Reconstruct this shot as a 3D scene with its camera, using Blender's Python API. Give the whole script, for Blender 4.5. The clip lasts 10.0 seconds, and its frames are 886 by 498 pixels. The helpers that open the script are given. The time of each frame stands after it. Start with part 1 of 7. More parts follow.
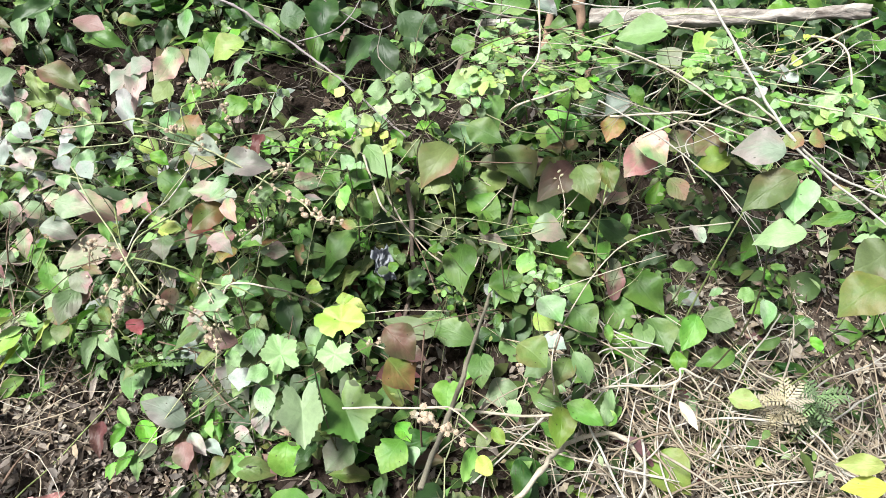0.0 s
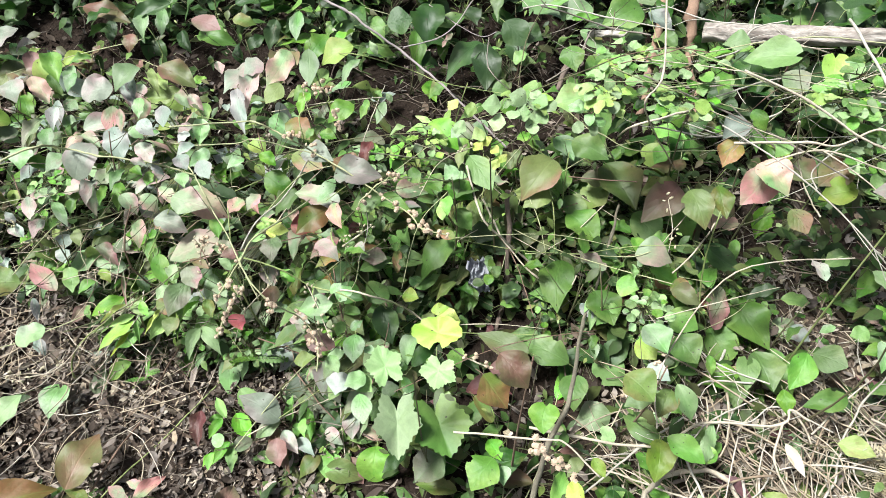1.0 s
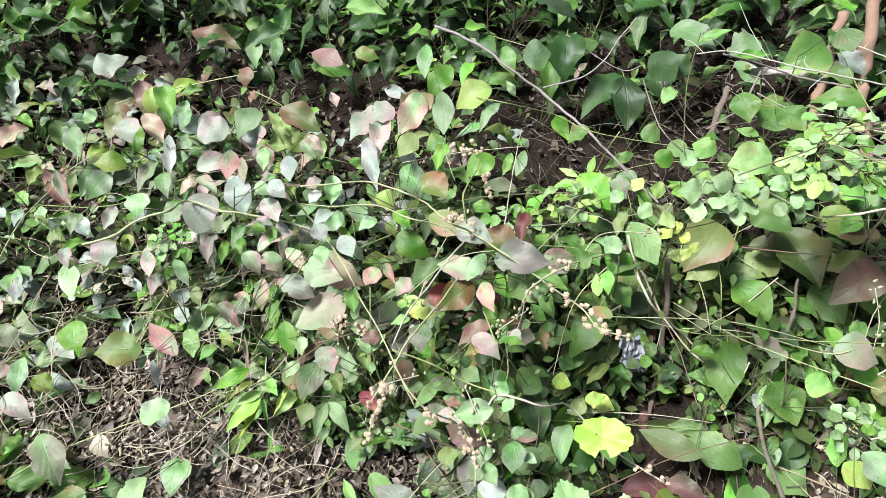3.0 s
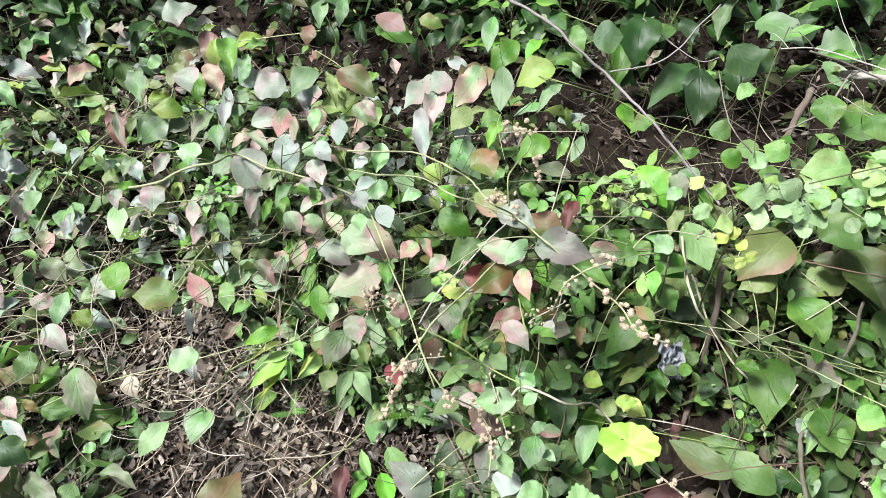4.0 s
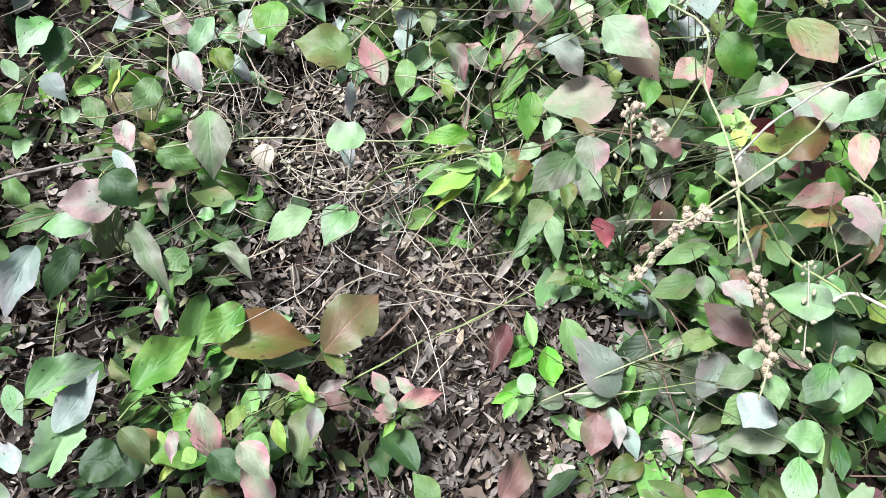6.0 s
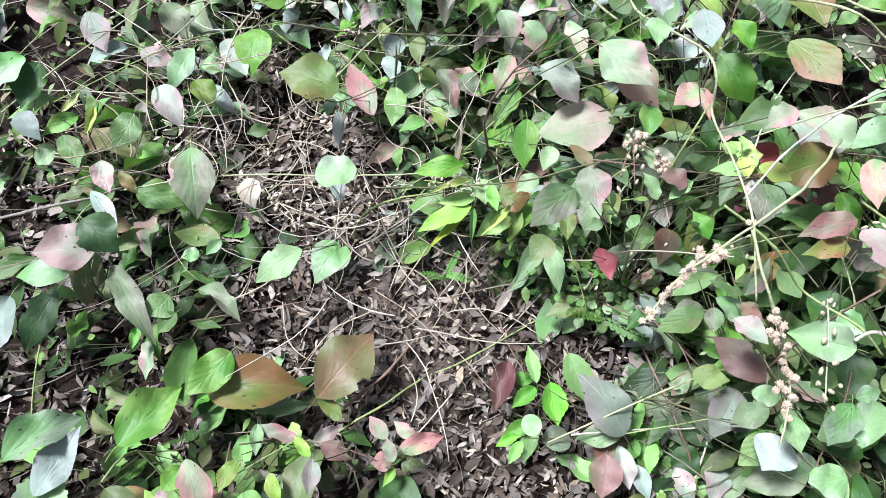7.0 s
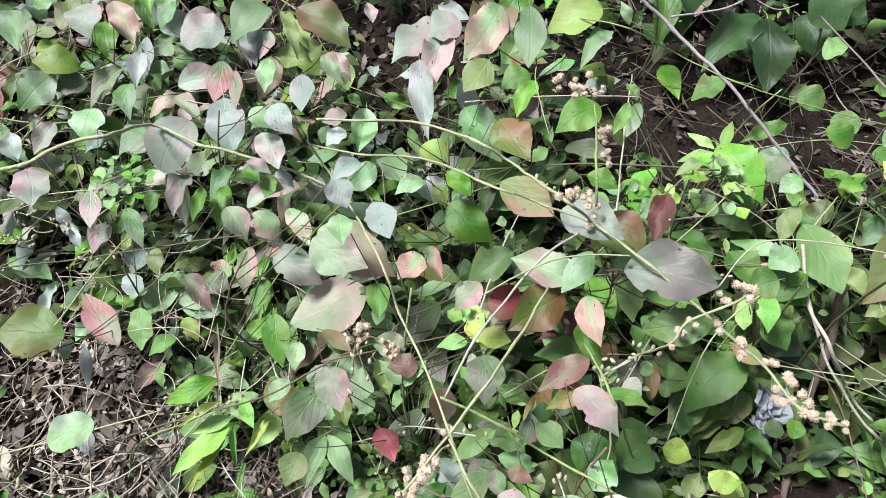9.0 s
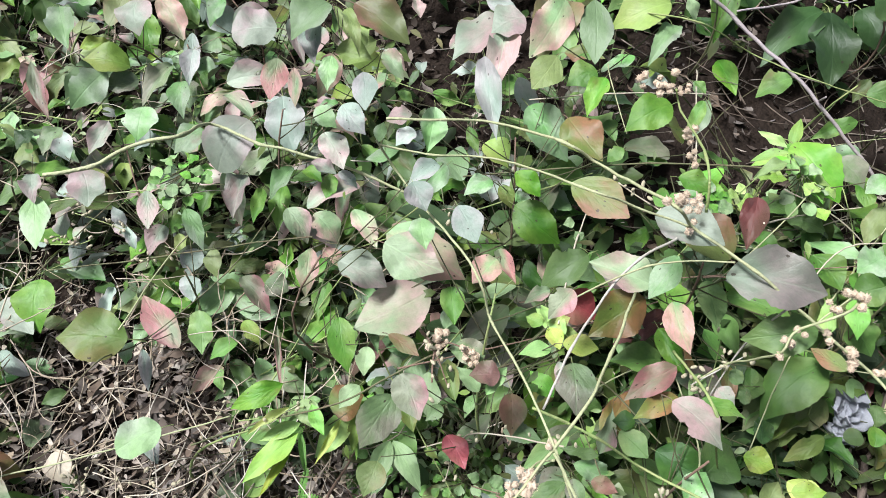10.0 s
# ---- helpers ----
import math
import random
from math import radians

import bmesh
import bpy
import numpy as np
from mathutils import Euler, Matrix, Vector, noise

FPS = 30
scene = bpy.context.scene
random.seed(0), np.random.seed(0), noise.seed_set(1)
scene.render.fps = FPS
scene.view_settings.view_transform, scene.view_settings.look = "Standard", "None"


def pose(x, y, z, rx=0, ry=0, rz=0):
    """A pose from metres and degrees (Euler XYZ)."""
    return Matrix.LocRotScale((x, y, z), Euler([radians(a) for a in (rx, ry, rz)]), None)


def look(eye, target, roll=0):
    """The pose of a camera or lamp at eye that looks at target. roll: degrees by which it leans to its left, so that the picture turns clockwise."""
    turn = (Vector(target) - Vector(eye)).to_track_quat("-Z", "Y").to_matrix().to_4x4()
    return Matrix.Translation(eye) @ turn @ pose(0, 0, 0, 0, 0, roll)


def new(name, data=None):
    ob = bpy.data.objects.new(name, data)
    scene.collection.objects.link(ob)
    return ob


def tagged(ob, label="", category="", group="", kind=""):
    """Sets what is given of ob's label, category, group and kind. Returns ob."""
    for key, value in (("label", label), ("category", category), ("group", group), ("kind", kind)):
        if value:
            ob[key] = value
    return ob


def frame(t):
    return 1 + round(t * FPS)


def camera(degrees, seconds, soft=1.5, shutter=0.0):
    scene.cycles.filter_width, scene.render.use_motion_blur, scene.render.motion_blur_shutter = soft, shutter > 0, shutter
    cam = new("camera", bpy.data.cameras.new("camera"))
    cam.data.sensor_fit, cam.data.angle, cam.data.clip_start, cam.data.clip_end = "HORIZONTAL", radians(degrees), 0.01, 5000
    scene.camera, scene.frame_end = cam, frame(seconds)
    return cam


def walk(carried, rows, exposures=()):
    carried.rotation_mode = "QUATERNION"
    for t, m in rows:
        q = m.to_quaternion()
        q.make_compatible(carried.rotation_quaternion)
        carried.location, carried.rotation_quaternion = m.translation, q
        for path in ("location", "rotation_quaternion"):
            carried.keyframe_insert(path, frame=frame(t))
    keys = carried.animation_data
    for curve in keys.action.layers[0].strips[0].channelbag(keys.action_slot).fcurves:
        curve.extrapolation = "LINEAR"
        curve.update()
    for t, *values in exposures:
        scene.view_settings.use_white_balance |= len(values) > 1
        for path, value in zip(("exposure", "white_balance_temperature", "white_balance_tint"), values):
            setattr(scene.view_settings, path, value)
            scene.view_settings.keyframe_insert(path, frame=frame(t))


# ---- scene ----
cam = camera(67.3, 10.0, soft=0.75)
PATH = [
    (0, (0.0442, 0.0223, 1.0018), (-0.0251, 1.3055, -0.5294), -0.78),
    (0.5, (0.0313, 0.0234, 1.0033), (-0.1160, 1.2791, -0.5451), -3.04),
    (1, (-0.0111, 0.0437, 1.0140), (-0.2739, 1.2988, -0.5195), -3.85),
    (1.5, (-0.0269, 0.0796, 1.0142), (-0.3675, 1.3279, -0.5096), -5.12),
    (2, (-0.0676, 0.1224, 1.0062), (-0.4699, 1.3505, -0.5188), -5.80),
    (2.5, (-0.1581, 0.1917, 1.0001), (-0.5136, 1.3585, -0.5836), -4.63),
    (2.7, (-0.1850, 0.1947, 1.0190), (-0.5772, 1.3790, -0.5430), -7.21),
    (3.8, (-0.1870, 0.1998, 1.0309), (-0.6620, 1.3237, -0.5525), -7.66),
    (4, (-0.1741, 0.2187, 1.0033), (-0.7314, 1.2977, -0.5845), -8.32),
    (4.5, (-0.1839, 0.2554, 0.9460), (-0.8070, 1.2081, -0.6972), -7.19),
    (5, (-0.2674, 0.2613, 0.8518), (-0.9262, 1.1392, -0.8189), -5.87),
    (5.5, (-0.3586, 0.1939, 0.7985), (-0.9151, 0.9711, -0.9571), -1.55),
    (5.7, (-0.3744, 0.1824, 0.7862), (-0.9324, 0.9427, -0.9764), -0.65),
    (6.8, (-0.4269, 0.1810, 0.7568), (-0.9775, 0.9294, -1.0132), 0.37),
    (7, (-0.4253, 0.2082, 0.7602), (-0.9675, 1.0007, -0.9931), 0.02),
    (7.5, (-0.4030, 0.2847, 0.7669), (-0.9273, 1.1456, -0.9594), -2.33),
    (8, (-0.3818, 0.3352, 0.7754), (-0.8742, 1.3001, -0.9046), -2.49),
    (8.5, (-0.3451, 0.3667, 0.7842), (-0.8208, 1.3883, -0.8669), -4.35),
    (9, (-0.3234, 0.3823, 0.7912), (-0.7291, 1.4671, -0.8381), -3.11),
    (9.5, (-0.3455, 0.3831, 0.7932), (-0.7582, 1.4694, -0.8333), -3.57),
    (10, (-0.3879, 0.3791, 0.7849), (-0.8114, 1.4410, -0.8549), -4.10),
]
walk(cam, [(t, look(eye, target, roll)) for t, eye, target, roll in PATH], [(0, 0.80, 6350, 7), (2.5, 0.77, 6200, 8.5), (5, 0.70, 6050, 8), (7, 0.85, 5650, 12.5), (7.5, 0.59, 5750, 12.5), (8, 0.52, 5800, 12.5), (10, 0.57, 6050, 11)])

# ---- world and light ----
world = bpy.data.worlds.new("sky")
scene.world = world
world.use_nodes = True
wn, wl = world.node_tree.nodes, world.node_tree.links
sky = wn.new("ShaderNodeTexSky")
sky.sky_type = "NISHITA"
sky.sun_disc = False
SUN_UP, SUN_ROUND = 66.0, -105.0
sky.sun_elevation, sky.sun_rotation = radians(SUN_UP), radians(SUN_ROUND)
sky.dust_density, sky.air_density, sky.ozone_density = 6.0, 1.0, 0.5
soft_sky = wn.new("ShaderNodeHueSaturation")
soft_sky.inputs["Saturation"].default_value = 0.9
wl.new(sky.outputs[0], soft_sky.inputs["Color"])
wl.new(soft_sky.outputs[0], wn["Background"].inputs[0])
wn["Background"].inputs[1].default_value = 0.066
sun = new("sun", bpy.data.lights.new("sun", "SUN"))
sun.data.energy, sun.data.angle, sun.data.color = 5.0, radians(14), (1.0, 0.99, 0.96)
sun_way = Vector((math.sin(radians(SUN_ROUND)) * math.cos(radians(SUN_UP)), math.cos(radians(SUN_ROUND)) * math.cos(radians(SUN_UP)), math.sin(radians(SUN_UP))))
sun.matrix_basis = look(sun_way * 5, (0, 0, 0))

# ---- materials ----


class Nodes:
    """A small builder of node materials."""

    def __init__(self, name):
        self.mat = bpy.data.materials.new(name)
        self.mat.use_nodes = True
        self.tree = self.mat.node_tree
        self.bsdf = self.tree.nodes["Principled BSDF"]
        self.out = self.tree.nodes["Material Output"]

    def add(self, kind, ins=None, **props):
        n = self.tree.nodes.new("ShaderNode" + kind)
        for k, v in props.items():
            setattr(n, k, v)
        for k, v in (ins or {}).items():
            if isinstance(v, bpy.types.NodeSocket):
                self.tree.links.new(v, n.inputs[k])
            else:
                n.inputs[k].default_value = v
        return n

    def math(self, op, a, b=0.0, c=0.0, clamp=False):
        return self.add("Math", {0: a, 1: b, 2: c}, operation=op, use_clamp=clamp).outputs[0]

    def mix(self, f, a, b, blend="MIX"):
        n = self.add("Mix", data_type="RGBA", blend_type=blend)
        for i, v in ((0, f), (6, a), (7, b)):
            if isinstance(v, bpy.types.NodeSocket):
                self.tree.links.new(v, n.inputs[i])
            else:
                n.inputs[i].default_value = v if i == 0 else (*v, 1) if len(v) == 3 else v
        return n.outputs[2]

    def link(self, a, b):
        self.tree.links.new(a, b)


def leaf_material(name, c1, c2, blotch=0.5, rough=0.40, glow=0.21):
    """Leaf blade: veins from the blade's own coordinates, two colours blended in blotches and along the margin."""
    m = Nodes("leaf_" + name)
    uv = m.add("UVMap", uv_map="UVMap").outputs[0]
    sep = m.add("SeparateXYZ", {0: uv})
    u, v = sep.outputs[0], sep.outputs[1]
    rnd = m.add("ObjectInfo").outputs["Random"]
    au = m.math("ABSOLUTE", m.math("SUBTRACT", u, 0.5))
    shift = m.add("CombineXYZ", {0: m.math("MULTIPLY", rnd, 37.0), 1: m.math("MULTIPLY", rnd, 11.0)}).outputs[0]
    place = m.add("VectorMath", {0: uv, 1: shift}, operation="ADD").outputs[0]
    big = m.add("TexNoise", {"Vector": place, "Scale": 1.3, "Detail": 4.0, "Roughness": 0.55}).outputs[0]
    fine = m.add("TexNoise", {"Vector": place, "Scale": 26.0, "Detail": 4.0, "Roughness": 0.7}).outputs[0]
    spots = m.add("TexVoronoi", {"Vector": place, "Scale": 4.5, "Randomness": 1.0}).outputs[0]
    edge = m.math("MULTIPLY", m.math("MULTIPLY", au, au), 2.6)
    r2 = m.math("FRACT", m.math("MULTIPLY", rnd, 13.7))
    r3 = m.math("FRACT", m.math("MULTIPLY", rnd, 29.3))
    along = m.math("MULTIPLY", m.math("SUBTRACT", v, 0.5), m.math("MULTIPLY", m.math("SUBTRACT", r2, 0.35), 2.6))
    across = m.math("MULTIPLY", m.math("SUBTRACT", u, 0.5), m.math("MULTIPLY", m.math("SUBTRACT", r3, 0.5), 2.6))
    patch = m.math("MULTIPLY", m.math("SUBTRACT", big, 0.5), 3.4)
    lean = m.math("ADD", blotch - 0.3, m.math("MULTIPLY", m.math("SUBTRACT", rnd, 0.5), 0.9))
    f = m.math("ADD", m.math("ADD", patch, across), m.math("ADD", m.math("ADD", edge, along), lean), clamp=True)
    col = m.mix(f, c1, c2)
    mid = m.add("TexNoise", {"Vector": place, "Scale": 8.0, "Detail": 5.0, "Roughness": 0.7}).outputs[0]
    col = m.mix(m.math("MULTIPLY", m.math("MULTIPLY_ADD", mid, 3.2, -1.25, clamp=True), 0.38), col, tuple(0.5 * k for k in c1))
    col = m.mix(m.math("MULTIPLY", fine, 0.26), col, tuple(0.45 * k for k in c2))
    bend = m.math("MULTIPLY", m.math("POWER", au, 0.75), m.math("MULTIPLY_ADD", r2, 0.5, 0.75))
    wob = m.math("MULTIPLY", m.math("SUBTRACT", mid, 0.5), 0.05)
    side = m.math("PINGPONG", m.math("ADD", m.math("SUBTRACT", v, bend), wob), m.math("MULTIPLY_ADD", r2, 0.05, 0.08))
    sidev = m.math("SUBTRACT", 1.0, m.math("MULTIPLY", side, 55.0), clamp=True)
    midv = m.math("SUBTRACT", 1.0, m.math("MULTIPLY", au, 34.0), clamp=True)
    vein = m.math("MAXIMUM", m.math("MULTIPLY", sidev, m.math("MULTIPLY", mid, 0.8)), midv)
    pale = tuple(min(1, k * 1.2 + 0.03) for k in c1)
    col = m.mix(m.math("MULTIPLY", vein, m.math("MULTIPLY_ADD", r2, 0.34, 0.10)), col, pale)
    dark = m.math("MULTIPLY", m.math("LESS_THAN", spots, m.math("MULTIPLY", fine, 0.2)), m.math("GREATER_THAN", rnd, 0.4))
    brown = m.math("MULTIPLY", m.math("MULTIPLY_ADD", big, 9.0, -5.6, clamp=True), m.math("GREATER_THAN", r2, 0.6))
    col = m.mix(m.math("MULTIPLY", brown, 0.55), col, (0.20, 0.12, 0.06))
    col = m.mix(m.math("MULTIPLY", dark, 0.85), col, (0.045, 0.028, 0.016))
    hsv = m.add("HueSaturation", {"Color": col, "Hue": m.math("ADD", 0.486, m.math("MULTIPLY", rnd, 0.024)), "Saturation": m.math("ADD", 0.78, m.math("MULTIPLY", rnd, 0.34)), "Value": m.math("ADD", 0.57, m.math("MULTIPLY", m.math("FRACT", m.math("MULTIPLY", rnd, 7.3)), 0.6))}).outputs[0]
    quilt = m.math("MULTIPLY", m.math("MULTIPLY", m.math("SQRT", side), mid), m.math("MULTIPLY_ADD", r2, 2.2, 0.9))
    relief = m.math("ADD", quilt, m.math("ADD", m.math("MULTIPLY", midv, -0.5), m.math("ADD", m.math("MULTIPLY", mid, 0.9), m.math("MULTIPLY", fine, 0.5))))
    bump = m.add("Bump", {"Height": relief, "Strength": 0.4, "Distance": 0.0014})
    m.link(hsv, m.bsdf.inputs["Base Color"])
    m.link(m.math("ADD", rough, m.math("MULTIPLY", fine, 0.2)), m.bsdf.inputs["Roughness"])
    m.link(bump.outputs[0], m.bsdf.inputs["Normal"])
    m.bsdf.inputs["Specular IOR Level"].default_value = 0.5
    m.bsdf.inputs["Sheen Weight"].default_value = 0.07
    m.bsdf.inputs["Sheen Tint"].default_value = (0.88, 0.95, 1.0, 1)
    tr = m.add("BsdfTranslucent", {"Color": hsv})
    ms = m.add("MixShader", {0: glow, 1: m.bsdf.outputs[0], 2: tr.outputs[0]})
    m.link(ms.outputs[0], m.out.inputs[0])
    return m.mat


PALETTE = {
    # d: dark green, darkened further so that it carries deep shade.
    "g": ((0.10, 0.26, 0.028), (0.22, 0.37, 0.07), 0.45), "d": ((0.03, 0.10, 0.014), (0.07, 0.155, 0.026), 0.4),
    # w: part of the sky's sheen is put into this pale colour.
    "b": ((0.20, 0.42, 0.12), (0.37, 0.47, 0.31), 0.5), "w": ((0.35, 0.47, 0.37), (0.50, 0.47, 0.46), 0.5),
    "l": ((0.30, 0.54, 0.12), (0.42, 0.60, 0.14), 0.4), "y": ((0.46, 0.62, 0.10), (0.58, 0.60, 0.14), 0.4),
    "p": ((0.32, 0.42, 0.29), (0.53, 0.36, 0.35), 0.72), "k": ((0.24, 0.41, 0.18), (0.56, 0.33, 0.30), 0.62),
    "r": ((0.42, 0.065, 0.075), (0.28, 0.13, 0.08), 0.35), "m": ((0.26, 0.34, 0.18), (0.52, 0.23, 0.23), 0.68),
    "o": ((0.20, 0.29, 0.06), (0.38, 0.19, 0.10), 0.5), "n": ((0.30, 0.14, 0.105), (0.19, 0.20, 0.08), 0.45),
    "e": ((0.16, 0.28, 0.05), (0.27, 0.25, 0.08), 0.45), "v": ((0.19, 0.31, 0.12), (0.31, 0.30, 0.22), 0.5),
    "u": ((0.29, 0.37, 0.26), (0.40, 0.34, 0.32), 0.45), "c": ((0.12, 0.30, 0.04), (0.25, 0.40, 0.09), 0.45),
    "h": ((0.17, 0.44, 0.06), (0.25, 0.48, 0.09), 0.4), "a": ((0.27, 0.43, 0.07), (0.35, 0.41, 0.10), 0.45),
    "x": ((0.33, 0.55, 0.21), (0.43, 0.60, 0.29), 0.5), "j": ((0.38, 0.62, 0.12), (0.48, 0.66, 0.17), 0.4),
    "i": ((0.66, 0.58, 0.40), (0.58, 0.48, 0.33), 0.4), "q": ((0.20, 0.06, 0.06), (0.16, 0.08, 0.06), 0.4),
}
DIM = {"u": 0.95, "y": 0.9, "j": 0.88, "w": 0.95, "x": 0.88, "p": 1.0, "k": 1.02, "b": 1.0, "d": 0.85, "c": 1.0, "e": 0.75, "o": 0.8, "a": 0.85, "n": 0.88, "g": 0.88, "v": 0.88}
LEAF_MATS = {k: leaf_material(k, tuple(DIM.get(k, 1.0) * c for c in a), tuple(DIM.get(k, 1.0) * c for c in b), s) for k, (a, b, s) in PALETTE.items()}


def stem_material(name, c1, c2, rough=0.65, scale=60.0, stretch=(1.0, 1.0, 1.0)):
    m = Nodes(name)
    co = m.add("VectorMath", {0: m.add("TexCoord").outputs["Object"], 1: stretch}, operation="MULTIPLY").outputs[0]
    n1 = m.add("TexNoise", {"Vector": co, "Scale": scale, "Detail": 4.0, "Roughness": 0.65}).outputs[0]
    n2 = m.add("TexNoise", {"Vector": co, "Scale": scale * 8, "Detail": 5.0}).outputs[0]
    f = m.math("ADD", m.math("MULTIPLY", m.math("SUBTRACT", n1, 0.5), 2.6), 0.5, clamp=True)
    col = m.mix(f, c1, c2)
    col = m.mix(m.math("MULTIPLY", n2, 0.4), col, tuple(0.45 * k for k in c2))
    m.link(col, m.bsdf.inputs["Base Color"])
    m.bsdf.inputs["Roughness"].default_value = rough
    b = m.add("Bump", {"Height": n2, "Strength": 0.5, "Distance": 0.004})
    m.link(b.outputs[0], m.bsdf.inputs["Normal"])
    return m.mat


STEM_MATS = {
    "pale": stem_material("stem_pale", (0.44, 0.48, 0.26), (0.36, 0.36, 0.20)),
    "white": stem_material("stem_white", (0.52, 0.48, 0.42), (0.42, 0.40, 0.34)),
    "green": stem_material("stem_green", (0.22, 0.34, 0.10), (0.32, 0.34, 0.14)),
    # Inner stalks: shade between the leaves is put into this dark colour.
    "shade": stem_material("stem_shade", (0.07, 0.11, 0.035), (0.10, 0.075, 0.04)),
    "dark": stem_material("stem_dark", (0.10, 0.14, 0.05), (0.14, 0.10, 0.06)),
    "violet": stem_material("stem_violet", (0.40, 0.35, 0.36), (0.30, 0.25, 0.24)),
    "bark": stem_material("stem_bark", (0.20, 0.15, 0.12), (0.13, 0.10, 0.08), 0.85),
    "greybark": stem_material("stem_greybark", (0.24, 0.22, 0.16), (0.16, 0.14, 0.10), 0.85),
    "straw": stem_material("stem_straw", (0.60, 0.53, 0.42), (0.47, 0.41, 0.31), 0.75),
    "grey": stem_material("stem_grey", (0.30, 0.26, 0.23), (0.20, 0.17, 0.14), 0.85),
    "brown": stem_material("stem_brown", (0.26, 0.17, 0.12), (0.17, 0.11, 0.08), 0.8),
    "tan": stem_material("stem_tan", (0.36, 0.23, 0.16), (0.26, 0.17, 0.12), 0.85),
    "burr": stem_material("burr", (0.80, 0.66, 0.50), (0.62, 0.47, 0.34), 0.85),
    "bud": stem_material("bud", (0.60, 0.55, 0.38), (0.48, 0.42, 0.28), 0.7),
    "log": stem_material("log_bark", (0.56, 0.52, 0.47), (0.13, 0.10, 0.085), 0.95, 46.0, (0.30, 1.0, 1.0)),
}


def ramp_material(name, stops, rough=0.8, gloss=0.2):
    """Loose bits: one colour for each bit, with stains."""
    m = Nodes(name)
    rnd = m.add("NewGeometry").outputs["Random Per Island"]
    r = m.add("ValToRGB", {0: rnd})
    el = r.color_ramp.elements
    el[0].position, el[0].color = 0.0, (*stops[0], 1)
    el[1].position, el[1].color = 1.0, (*stops[-1], 1)
    for i, c in enumerate(stops[1:-1]):
        e = el.new((i + 1) / (len(stops) - 1))
        e.color = (*c, 1)
    co = m.add("TexCoord").outputs["Object"]
    n = m.add("TexNoise", {"Vector": co, "Scale": 140.0, "Detail": 4.0}).outputs[0]
    col = m.mix(m.math("MULTIPLY", n, 0.75), r.outputs[0], (0.045, 0.033, 0.026))
    m.link(col, m.bsdf.inputs["Base Color"])
    m.bsdf.inputs["Roughness"].default_value = rough
    m.bsdf.inputs["Specular IOR Level"].default_value = gloss
    b = m.add("Bump", {"Height": n, "Strength": 0.3, "Distance": 0.003})
    m.link(b.outputs[0], m.bsdf.inputs["Normal"])
    return m.mat


LITTER = ramp_material("litter", [(0.032, 0.026, 0.022), (0.085, 0.067, 0.055), (0.053, 0.041, 0.033), (0.256, 0.213, 0.178), (0.386, 0.335, 0.287), (0.064, 0.051, 0.042), (0.538, 0.466, 0.4), (0.136, 0.102, 0.079), (0.281, 0.249, 0.226), (0.043, 0.036, 0.031), (0.208, 0.153, 0.111), (0.096, 0.076, 0.063)])
STRAW = ramp_material("straw", [(0.66, 0.57, 0.43), (0.46, 0.37, 0.26), (0.74, 0.68, 0.58), (0.34, 0.26, 0.18), (0.60, 0.52, 0.40)])
TWIGS = ramp_material("twigs", [(0.11, 0.08, 0.06), (0.20, 0.165, 0.13), (0.34, 0.30, 0.25), (0.15, 0.11, 0.085)])


def soil_material():
    m = Nodes("soil")
    co = m.add("TexCoord").outputs["Object"]
    n1 = m.add("TexNoise", {"Vector": co, "Scale": 3.0, "Detail": 6.0}).outputs[0]
    n2 = m.add("TexNoise", {"Vector": co, "Scale": 55.0, "Detail": 8.0, "Roughness": 0.7}).outputs[0]
    v = m.add("TexVoronoi", {"Vector": co, "Scale": 160.0}).outputs[0]
    # Near-black browns: shade under the weeds is put into the soil's colour.
    col = m.mix(n1, (0.022, 0.016, 0.012), (0.045, 0.032, 0.024))
    col = m.mix(m.math("MULTIPLY", m.math("SUBTRACT", n2, 0.25, clamp=True), 1.4), col, (0.012, 0.009, 0.008))
    away = m.add("VectorMath", {0: co, 1: (0.55, 0.55, 0.0)}, operation="DISTANCE").outputs["Value"]
    dry = m.math("ADD", m.math("MULTIPLY_ADD", away, -3.0, 1.5), m.math("SUBTRACT", n1, 0.5), clamp=True)
    col = m.mix(m.math("MULTIPLY", dry, 0.8), col, (0.17, 0.13, 0.10))
    away = m.add("VectorMath", {0: co, 1: (-0.65, 0.48, 0.0)}, operation="DISTANCE").outputs["Value"]
    sandy = m.math("ADD", m.math("MULTIPLY_ADD", away, -6.0, 1.2), m.math("SUBTRACT", n2, 0.5), clamp=True)
    col = m.mix(m.math("MULTIPLY", sandy, 0.7), col, (0.20, 0.155, 0.125))
    m.link(col, m.bsdf.inputs["Base Color"])
    m.bsdf.inputs["Roughness"].default_value = 0.95
    m.bsdf.inputs["Specular IOR Level"].default_value = 0.1
    h = m.math("ADD", m.math("MULTIPLY", n2, 1.0), m.math("MULTIPLY", v, 0.4))
    b = m.add("Bump", {"Height": h, "Strength": 0.9, "Distance": 0.012})
    m.link(b.outputs[0], m.bsdf.inputs["Normal"])
    return m.mat


SOIL = soil_material()

